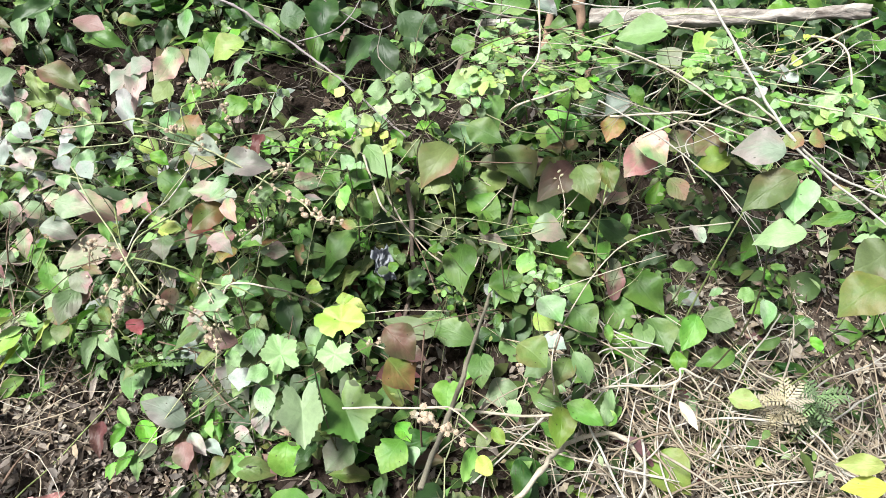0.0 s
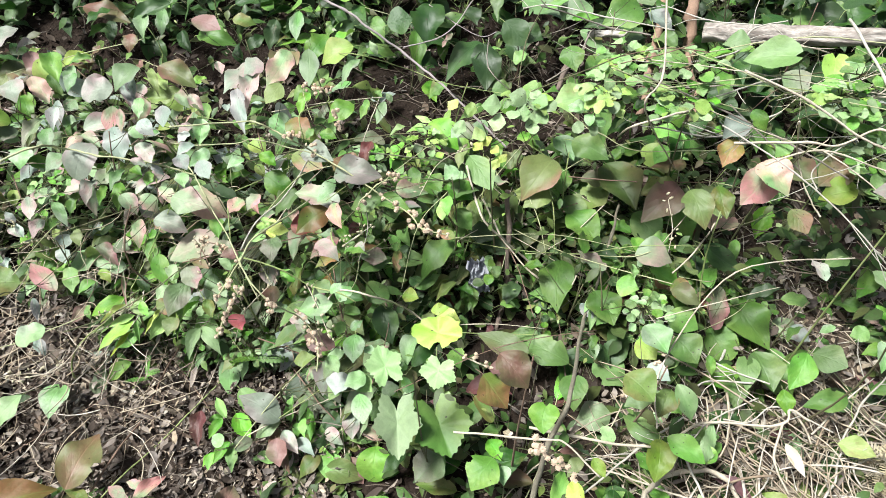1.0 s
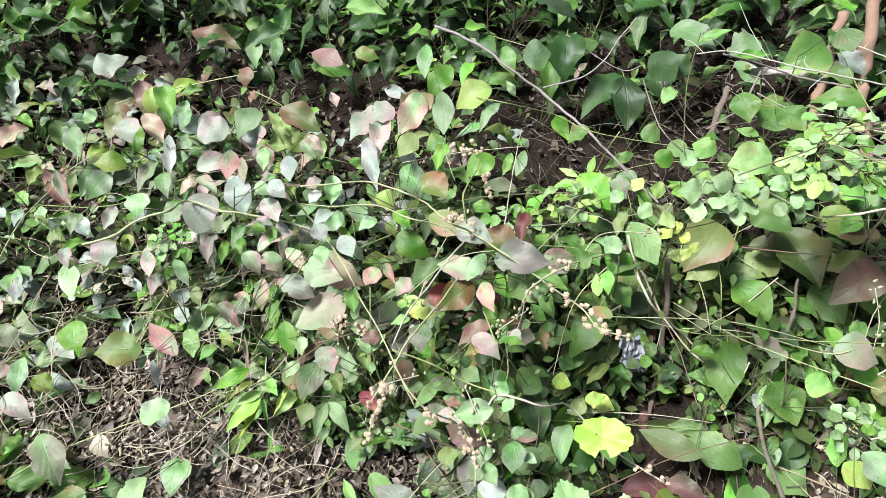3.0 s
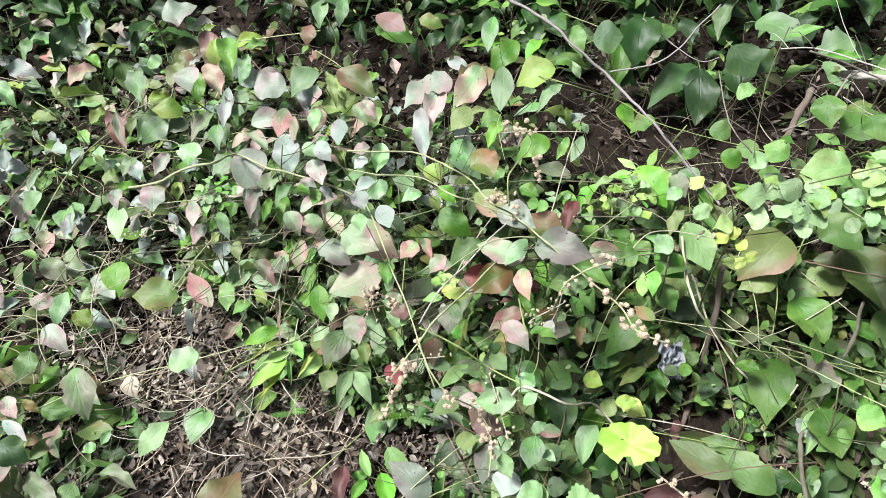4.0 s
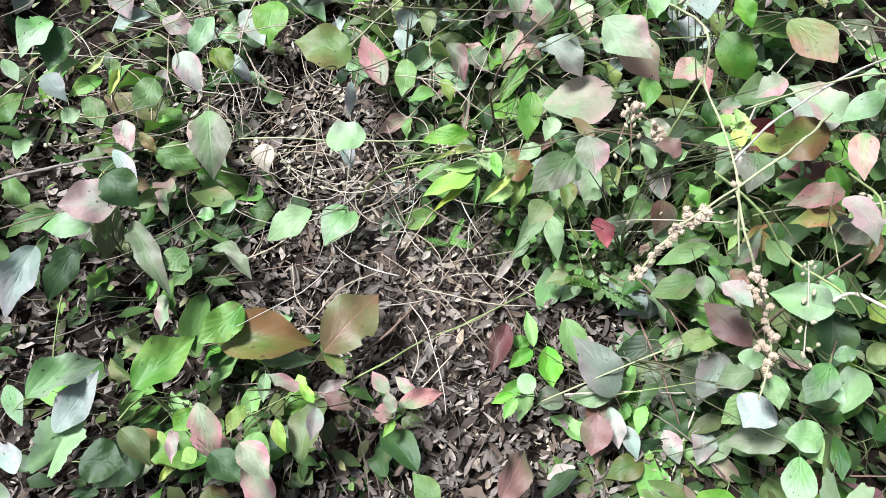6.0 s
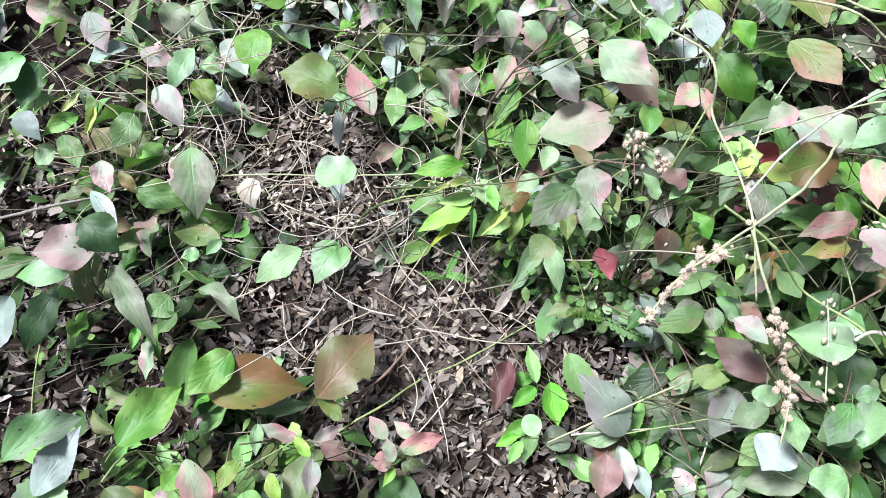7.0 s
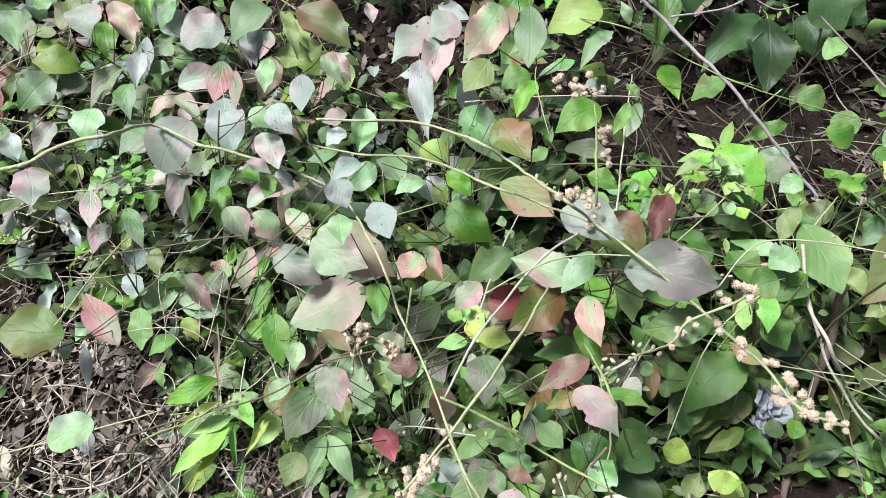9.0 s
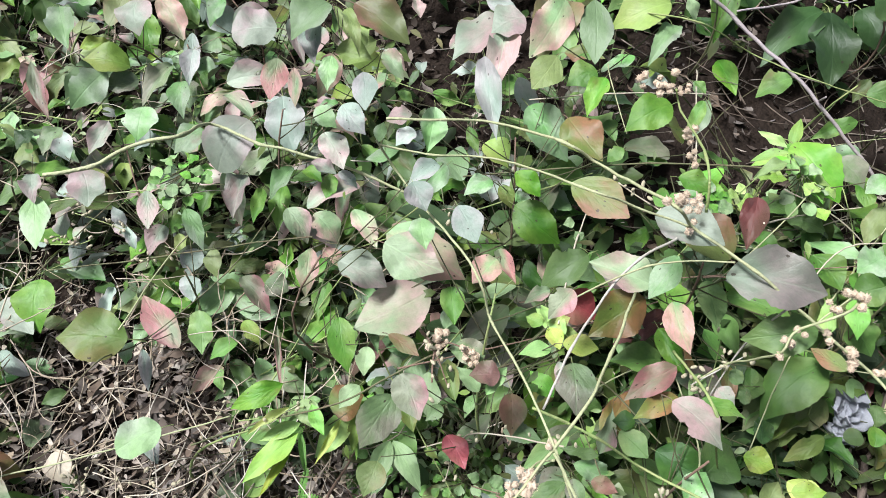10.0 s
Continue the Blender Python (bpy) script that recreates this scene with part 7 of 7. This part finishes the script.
# ---- leafy tips, divided leaves and small finds ----
random.seed(17)
for x, y, z, spread, count, colours in ((0.073, 0.848, 0.448, 0.033, 26, "xjhx"), (0.096, 0.907, 0.454, 0.029, 22, "xhxj"), (0.193, 0.893, 0.453, 0.038, 28, "xhxc"), (0.182, 0.846, 0.428, 0.032, 22, "xhj"), (0.151, 0.865, 0.409, 0.024, 16, "xhb"), (0.073, 0.818, 0.436, 0.016, 10, "jy"), (-0.037, 0.760, 0.462, 0.019, 12, "xj"), (0.050, 0.820, 0.406, 0.018, 12, "xb"), (0.396, 0.854, 0.44, 0.032, 40, "xjxh"), (0.559, 0.771, 0.44, 0.038, 54, "xjxh"), (0.502, 0.795, 0.42, 0.022, 24, "xcb"), (0.424, 0.891, 0.46, 0.031, 8, "cgb"), (0.47, 0.846, 0.44, 0.022, 8, "bcw"), (0.474, 0.885, 0.38, 0.028, 22, "gch"), (0.445, 0.8, 0.38, 0.031, 28, "xgh"), (0.512, 0.871, 0.47, 0.029, 9, "xyx")):
    rosette("clover_weed", x, y, z, spread, count, colours, (0.014, 0.024), "bright green weed tip with small round leaflets")
for x, y, z, spread, count, colours in ((0.161, 0.614, 0.230, 0.028, 22, "gbx"), (0.275, 0.784, 0.122, 0.032, 34, "gcd"), (0.291, 0.753, 0.110, 0.032, 30, "gcd"), (0.381, 0.769, 0.085, 0.023, 22, "gc")):
    rosette("clover_weed", x, y, z, spread, count, colours, (0.010, 0.018), "low green weed with tiny round leaflets")
rosette("clover_weed", -0.205, 0.90, 0.27, 0.028, 21, "xjh", (0.013, 0.021), "small bright weed tip with round leaflets")
rosette("clover_weed", -0.30, 0.83, 0.28, 0.024, 18, "xbh", (0.013, 0.021), "small bright weed tip with round leaflets")
rosette("clover_weed", -0.555, 0.60, 0.10, 0.048, 51, "hgxh", (0.008, 0.015), "low green weed with tiny crowded leaflets")
rosette("clover_weed", -0.46, 0.57, 0.09, 0.038, 39, "hgx", (0.008, 0.015), "low green weed with tiny crowded leaflets")
rosette("clover_weed", -0.08, 0.85, 0.12, 0.038, 33, "gdc", (0.013, 0.021), "dark green weed with small crowded leaflets")
rosette("clover_weed", 0.01, 0.66, 0.09, 0.033, 27, "gdh", (0.011, 0.018), "dark green weed with small crowded leaflets")
rosette("clover_weed", -0.84, 0.74, 0.25, 0.028, 27, "xh", (0.011, 0.018), "small bright weed tip under pale leaves")
feathery_weed("feathery_weed", 0.57, 0.51, 0.14, 44, frond_mesh(6, 0.36, 0.036, "x"), (0.022, 0.046), "light grey-green weed with finely divided leaves on straw")
feathery_weed("feathery_weed", 0.52, 0.50, 0.13, 44, frond_mesh(6, 0.36, 0.036, "i"), (0.022, 0.044), "cream-coloured weed with finely divided leaves on straw")
feathery_weed("fern_seedling", -0.44, 0.545, 0.06, 4, frond_mesh(8, 0.16, 0.05, "g"), (0.045, 0.06), "tiny green fern-like seedling on litter")
feathery_weed("fern_seedling", -0.19, 0.66, 0.05, 4, frond_mesh(8, 0.16, 0.05, "d"), (0.04, 0.055), "tiny dark fern-like seedling under weeds")
feathery_weed("fern_seedling", -0.62, 0.50, 0.03, 3, frond_mesh(8, 0.16, 0.05, "h"), (0.03, 0.045), "tiny bright fern-like seedling on litter")


def scrap(x, y, z, size):
    """A crumpled bit of pale film caught on a stalk."""
    bm = bmesh.new()
    bmesh.ops.create_grid(bm, x_segments=30, y_segments=30, size=0.5)
    for v in bm.verts:
        q = Vector((v.co.x * 4, v.co.y * 4, 2))
        v.co = Vector((v.co.x * 0.7 + 0.25 * noise.noise(q), 1.5 * v.co.y + 0.25 * noise.noise(q + Vector((5, 0, 0))), 0.55 * noise.noise(q * 1.4) + 0.3 * noise.noise(q * 3)))
    me = bpy.data.meshes.new("scrap")
    bm.to_mesh(me)
    bm.free()
    me.polygons.foreach_set("use_smooth", [True] * len(me.polygons))
    me.materials.append(stem_material("film", (0.55, 0.57, 0.62), (0.36, 0.37, 0.42), 0.3))
    ob = new("plastic_scrap", me)
    ob.matrix_basis = pose(x, y, z, 60, 0, 20) @ Matrix.Diagonal((size, size, size, 1))
    return tagged(ob, "crumpled pale grey film caught among stalks", "scrap")


scrap(-0.098, 0.735, 0.105, 0.042)


def white_flower(x, y, z):
    p = plant("white_flower", x, y, "tiny white five-petalled flower on a thin stem", "flower")
    for k in range(5):
        leaf(p, "T", "i", x, y, z, 25, 0, k * 72, 0.008, 0.006)
    stems(p)


white_flower(-0.02, 0.43, 0.16)

# ---- weeds that fill the rest of the thicket ----
random.seed(23)
ALL = [b for ls in LEAVES.values() for b, *_ in ls]


def crowded(x, y, d):
    return any((b.x - x) ** 2 + (b.y - y) ** 2 < d * d for b in ALL)


DEEP, MIXED, PALE = "dddgdddgdc", "gggdchebagok", "bwbkpgcbmeaw"
for i in range(16):
    for j in range(14):
        x, y = -1.75 + i * 0.19 + random.uniform(-0.06, 0.06), 0.06 + j * 0.165 + random.uniform(-0.05, 0.05)
        if bare(x, y) or crowded(x, y, 0.07) or y < 0.2 - 0.15 * (x < -0.9) or (0.12 < x < 0.75 and y < 0.62):
            continue
        if y > 1.12:
            wild_weed(x, y, random.uniform(0.16, 0.3), 0.14, 26, DEEP, "dark green broad-leaved weed in the thicket", (0.05, 0.095))
        elif y < 0.3:
            # Darker leaf mix at the edge: its shade is put into the colours.
            wild_weed(x, y, random.uniform(0.05, 0.12), 0.10, 18, "ddgdceodgn", "low weed at the edge, shade put into its dark leaves")
        elif x < -0.45 or (x < -0.12 and y < 0.78):
            wild_weed(x, y, random.uniform(0.08, 0.2), 0.11, 20, PALE, "pale broad-leaved weed with some pinkish leaves")
        else:
            wild_weed(x, y, random.uniform(0.07, 0.18), 0.11, 20, MIXED, "green broad-leaved weed among taller weeds")

for x, y, h in ((0.16, 0.72, 0.2), (0.28, 0.68, 0.17), (0.40, 0.70, 0.18), (0.50, 0.78, 0.2), (0.36, 0.80, 0.22), (0.22, 0.80, 0.22), (0.06, 0.70, 0.18), (0.58, 0.70, 0.16)):
    wild_weed(x, y, h, 0.08, 18, "ghghgcbxg", "fresh green weed between dry branches", (0.022, 0.055))

for i in range(8):
    for j in range(5):
        x, y = -1.36 + 0.095 * i + random.uniform(-0.03, 0.03), 0.60 + 0.12 * j + random.uniform(-0.03, 0.03)
        if not bare(x, y):
            wild_weed(x, y, random.uniform(0.06, 0.16), 0.07, 11, "bwpkcbgwaec", "low pale weed with small narrow leaves", (0.026, 0.056))

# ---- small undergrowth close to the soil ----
# Greens kept very dark: the shade of deep gaps is put into them.
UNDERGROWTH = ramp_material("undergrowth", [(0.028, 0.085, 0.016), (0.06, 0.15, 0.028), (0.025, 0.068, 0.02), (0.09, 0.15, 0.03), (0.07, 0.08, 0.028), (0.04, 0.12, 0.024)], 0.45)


def undergrowth(count, seed, levels=(0.008, 0.55), sizes=(0.014, 0.042), mat=UNDERGROWTH, label="small green leaves below weeds, shade put into their dark colour"):
    rg = random.Random(seed)
    vs, fs = [], []
    pool = [(b.x, b.y, b.z) for ls in LEAVES.values() for b, *_ in ls]
    for i in range(count):
        bx, by, bz = rg.choice(pool)
        x, y = bx + rg.gauss(0, 0.05), by + rg.gauss(0, 0.05)
        if bare(x, y):
            continue
        g = ground_z(x, y)
        ln = rg.uniform(*sizes)
        wd = ln * rg.uniform(0.4, 0.65)
        z = g + rg.uniform(*levels) * max(bz - g, 0.03)
        if hides_top(x, y, z, ln):
            continue
        m = pose(x, y, z, rg.uniform(-35, 10), rg.gauss(0, 20), rg.uniform(0, 360))
        n0 = len(vs)
        for v, w in ((0, 0.05), (0.3, 0.46), (0.62, 0.40), (1, 0.03)):
            for u in (-1, 0, 1):
                vs.append(m @ Vector((u * w * wd, v * ln, 0.2 * abs(u) * w * wd - 0.25 * v * v * ln)))
        for k in range(3):
            for q in range(2):
                a = n0 + k * 3 + q
                fs.append((a, a + 1, a + 4, a + 3))
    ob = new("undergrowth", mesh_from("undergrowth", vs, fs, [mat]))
    return tagged(ob, label, "undergrowth", kind="stuff")


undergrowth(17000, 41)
FRESH = ramp_material("fresh_leaflets", [(0.12, 0.26, 0.04), (0.22, 0.36, 0.10), (0.30, 0.37, 0.20), (0.09, 0.20, 0.04), (0.30, 0.24, 0.14), (0.26, 0.42, 0.08), (0.16, 0.24, 0.08), (0.36, 0.38, 0.26)], 0.45)
undergrowth(4200, 43, (0.45, 0.98), (0.007, 0.021), FRESH, "tiny fresh leaflets scattered through the weeds")

def thicket(count, seed):
    """The same low growth beyond the part that is passed, thinning outwards."""
    rg = random.Random(seed)
    vs, fs = [], []
    while count:
        x, y = rg.gauss(-0.2, 1.6), rg.gauss(1.6, 1.3)
        if -1.75 < x < 1.2 and y < 2.2 or y < 0.35 + 0.4 * noise.noise(Vector((x * 2, 0, 9))) or noise.noise(Vector((x * 1.3, y * 1.3, 5))) < -0.25:
            continue
        count -= 1
        ln = rg.uniform(0.04, 0.085)
        wd = ln * rg.uniform(0.4, 0.6)
        m = pose(x, y, ground_z(x, y) + 0.26 * rg.random() ** 0.6, rg.uniform(-38, 8), rg.gauss(0, 20), rg.uniform(0, 360))
        n0 = len(vs)
        for v, w in ((0, 0.05), (0.3, 0.5), (0.62, 0.4), (1, 0.03)):
            for u in (-1, 0, 1):
                vs.append(m @ Vector((u * w * wd, v * ln, 0.2 * abs(u) * w * wd - 0.25 * v * v * ln)))
        for k in range(3):
            for q in range(2):
                a = n0 + k * 3 + q
                fs.append((a, a + 1, a + 4, a + 3))
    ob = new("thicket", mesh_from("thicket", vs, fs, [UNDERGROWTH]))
    return tagged(ob, "dark green leafy growth further along the bank", "undergrowth", kind="stuff")


thicket(14000, 61)

# ---- thin stray stems ----
random.seed(57)
POOL = [b for ls in LEAVES.values() for b, *_ in ls if b.y < 1.35]
for i in range(170):
    a = random.choice(POOL)
    near = [b for b in POOL if 0.10 < (b - a).length < 0.36 and abs(b.z - a.z) < 0.12]
    if not near:
        continue
    b = random.choice(near)
    up = Vector((0, 0, random.uniform(0.0, 0.02)))
    c = (a + b) / 2 + Vector((random.gauss(0, 0.012), random.gauss(0, 0.012), random.uniform(0.0, 0.025)))
    stem("creeping_stem", random.choice(("pale", "green", "dark", "straw", "brown", "pale", "green")), random.uniform(0.0008, 0.0014), tuple(a + up), tuple(c + up), tuple(b + up))

# ---- dead twigs caught in the far weeds ----
for i in range(32):
    x, y = random.uniform(0.15, 0.7), random.uniform(0.74, 1.12)
    z = ground_z(x, y) + random.uniform(0.24, 0.42)
    a, ln = random.uniform(-0.9, 0.9) + (math.pi if i % 2 else 0), random.uniform(0.10, 0.28)
    d = Vector((math.cos(a), math.sin(a), random.uniform(-0.35, 0.25))) * ln
    o = Vector((x, y, z))
    stem("dry_branch", random.choice(("straw", "white", "white", "white", "grey")), random.uniform(0.0010, 0.0022), tuple(o), tuple(o + d * 0.4 + Vector((random.gauss(0, 0.012), random.gauss(0, 0.012), random.gauss(0, 0.012)))), tuple(o + d * 0.75), tuple(o + d + Vector((random.gauss(0, 0.02), random.gauss(0, 0.02), random.gauss(0, 0.02)))), forks=4)

# ---- bleached branches heaped on the straw ----
for i in range(22):
    x, y = random.uniform(0.22, 0.62), random.uniform(0.36, 0.62)
    z = ground_z(x, y) + random.uniform(0.03, 0.10)
    a, ln = random.uniform(0, 6.283), random.uniform(0.10, 0.24)
    d = Vector((math.cos(a), math.sin(a), random.uniform(-0.15, 0.2))) * ln
    o = Vector((x, y, z))
    stem("dry_branch", random.choice(("straw", "white", "white")), random.uniform(0.0014, 0.0034), tuple(o), tuple(o + d * 0.4 + Vector((random.gauss(0, 0.01), random.gauss(0, 0.01), random.gauss(0, 0.006)))), tuple(o + d * 0.75), tuple(o + d), forks=4)

# ---- fallen log ----


def log(points, thick, thin):
    """A barkless fallen log, furrowed along its grain, thinner towards its end."""
    path = spline(points, 22)
    n = len(path) - 1
    c = path[0].copy()
    vs, fs = [], []
    tube(vs, fs, [p - c for p in path], [(thick + (thin - thick) * i / n) * (1 + 0.35 * noise.noise(p * 11)) for i, p in enumerate(path)], 36)
    rough = [0.7 * thick * noise.noise(Vector((v.x * 22, v.y * 120, v.z * 120))) + 0.6 * thick * noise.noise(v * 38) + 0.3 * thick * noise.noise(v * 140) for v in vs]
    vs = [v + Vector((0, -0.6, 0.8)) * r for v, r in zip(vs, rough)]
    ob = new("fallen_log", mesh_from("fallen_log", vs, fs, [STEM_MATS["log"]]))
    ob.matrix_basis = pose(*c)
    return tagged(ob, "pale weathered log lying behind the weeds", "log")


log([(0.762, 1.156, 0.351), (0.525, 1.219, 0.296), (0.287, 1.282, 0.253)], 0.012, 0.019)
log([(0.16, 1.25, 0.25), (0.11, 1.255, 0.256), (0.06, 1.25, 0.255)], 0.010, 0.006)

# ---- leaf litter, twigs and straw ----


def litter(name, count, area, sizes, mat, lift, label, category, seed, holes=()):
    """Small curled dead leaves strewn over the soil."""
    rg = random.Random(seed)
    vs, fs = [], []
    x0, x1, y0, y1 = area
    for i in range(count):
        x, y = rg.uniform(x0, x1), rg.uniform(y0, y1)
        ln = rg.uniform(*sizes) * (1.0 if rg.random() < 0.85 else 1.6)
        wd = ln * rg.uniform(0.14, 0.6)
        m = pose(x, y, ground_z(x, y) + rg.uniform(0.002, lift), rg.gauss(0, 30), rg.gauss(0, 38), rg.uniform(0, 360))
        curl, fold = rg.uniform(-0.5, 0.9), rg.uniform(-0.2, 0.5)
        n0 = len(vs)
        skew = rg.uniform(-0.25, 0.25)
        for v, full in ((-0.5, 0.22), (-0.25, 0.85), (0.05, 1.0), (0.28, 0.7), (0.5, 0.15)):
            for u in (-1, 0, 1):
                w = 0.5 * wd * full * rg.uniform(0.55, 1.3)
                vs.append(m @ Vector((u * w + skew * v * ln, (v + rg.uniform(-0.05, 0.05)) * ln, curl * v * v * ln + fold * abs(u) * w + rg.uniform(-0.04, 0.04) * ln)))
        for k in range(4):
            for q in range(2):
                a = n0 + k * 3 + q
                fs.append((a, a + 1, a + 4, a + 3))
    ob = new(name, mesh_from(name, vs, fs, [mat]))
    return tagged(ob, label, category, kind="stuff")


litter("leaf_litter", 7500, (-1.5, 0.1, -0.15, 1.5), (0.004, 0.020), LITTER, 0.014, "brown and grey dead leaves strewn over dark soil", "leaf litter", 1)
litter("leaf_litter", 6000, (0.0, 1.1, 0.0, 1.7), (0.006, 0.022), LITTER, 0.016, "brown dead leaves and chips strewn under weeds", "leaf litter", 2)
litter("leaf_litter", 5200, (-1.0, -0.28, 0.27, 0.64), (0.003, 0.021), LITTER, 0.018, "thick grey-brown dead leaves on the bare patch", "leaf litter", 3)


def strands(name, count, area, length, radius, mat, lift, label, category, seed, wild=0.08):
    """Thin dry stalks lying criss-cross."""
    rg = random.Random(seed)
    vs, fs = [], []
    x0, x1, y0, y1 = area
    for i in range(count):
        x, y, a, ln = rg.uniform(x0, x1), rg.uniform(y0, y1), rg.uniform(0, 6.283), rg.uniform(*length)
        z = ground_z(x, y) + rg.uniform(0.004, lift)
        bend, tip = rg.gauss(0, 0.35), rg.gauss(0, 0.12)
        path, q, turn = [], Vector((x, y, 0)), bend * 0.15
        for k in range(8):
            path.append(Vector((q.x, q.y, max(z + tip * ln * k / 7, ground_z(q.x, q.y) + 0.002))))
            turn += rg.gauss(0, wild * 0.45)
            a += turn
            q += Vector((math.cos(a), math.sin(a), 0)) * (ln / 7)
        r = rg.uniform(*radius)
        tube(vs, fs, path, [r * k for k in (1, 1, 0.95, 0.9, 0.85, 0.75, 0.65, 0.4)], 4)
    ob = new(name, mesh_from(name, vs, fs, [mat]))
    return tagged(ob, label, category, kind="stuff")


strands("twig_litter", 420, (-1.4, 0.9, 0.0, 1.5), (0.04, 0.16), (0.0006, 0.0014), TWIGS, 0.03, "thin brown and grey twigs lying on leaf litter", "twigs", 4)
strands("twig_litter", 50, (-1.0, -0.6, 0.3, 0.58), (0.05, 0.16), (0.0005, 0.0011), STRAW, 0.06, "pale thin dead stalks tangled over litter", "twigs", 5, 0.22)
strands("dead_stalks", 200, (-1.25, -0.5, 0.3, 0.95), (0.04, 0.15), (0.0004, 0.0009), STRAW, 0.14, "fine pale dead threads hanging in the weeds", "straw", 21, 0.2)
strands("dead_stalks", 120, (-0.35, 0.15, 0.9, 1.4), (0.04, 0.14), (0.0005, 0.0011), TWIGS, 0.05, "thin brown dead stalks on dark soil", "straw", 22, 0.18)
strands("dry_straw", 620, (0.14, 0.80, 0.2, 0.58), (0.03, 0.14), (0.0005, 0.0014), STRAW, 0.075, "heap of pale dry straw and dead stalks", "straw", 6)
strands("dry_straw", 300, (0.26, 0.66, 0.34, 0.52), (0.012, 0.05), (0.0008, 0.002), STRAW, 0.07, "short broken bleached straw", "straw", 27)
strands("dry_straw", 120, (0.3, 0.7, 0.6, 0.95), (0.05, 0.16), (0.0006, 0.0014), STRAW, 0.03, "loose dry straw between weeds", "straw", 7)
strands("dry_straw", 220, (0.25, 0.75, 0.3, 0.58), (0.05, 0.2), (0.0008, 0.0022), STRAW, 0.10, "thick pale dry stalks heaped at the edge", "straw", 8)
strands("dead_stalks", 150, (-1.05, -0.3, 0.28, 0.64), (0.02, 0.10), (0.0003, 0.0006), TWIGS, 0.04, "fine pale dead stalks over dark litter", "straw", 9, 0.22)
litter("leaf_litter", 1100, (-1.0, -0.25, 0.3, 0.65), (0.004, 0.014), STRAW, 0.02, "small bleached leaf flakes on dark litter", "leaf litter", 10)
litter("leaf_litter", 1500, (-1.5, -0.35, 0.3, 1.1), (0.004, 0.014), STRAW, 0.02, "small bleached leaf flakes under weeds", "leaf litter", 12)
litter("leaf_litter", 5000, (-1.2, -0.3, -0.1, 0.36), (0.004, 0.022), LITTER, 0.016, "brown and grey dead leaves strewn under low weeds", "leaf litter", 31)
litter("leaf_litter", 500, (0.15, 0.8, 0.2, 0.9), (0.010, 0.03), LITTER, 0.05, "curled brown leaves caught in dry straw", "leaf litter", 14)
litter("leaf_litter", 420, (-0.95, -0.25, 0.25, 0.66), (0.009, 0.024), LITTER, 0.025, "curled grey and brown dead leaves on the bare patch", "leaf litter", 15)
litter("leaf_litter", 3500, (0.15, 0.9, 0.25, 0.9), (0.006, 0.02), STRAW, 0.02, "tan leaf flakes on dry soil", "leaf litter", 16)
strands("dead_stalks", 170, (-1.08, -0.58, 0.42, 0.72), (0.03, 0.13), (0.0004, 0.0010), STRAW, 0.10, "fine bleached dead stalks tangled over the bare patch", "straw", 33, 0.22)
litter("leaf_litter", 1300, (-1.12, -0.56, 0.42, 0.72), (0.004, 0.016), STRAW, 0.022, "small bleached leaf flakes on the bare patch", "leaf litter", 34)
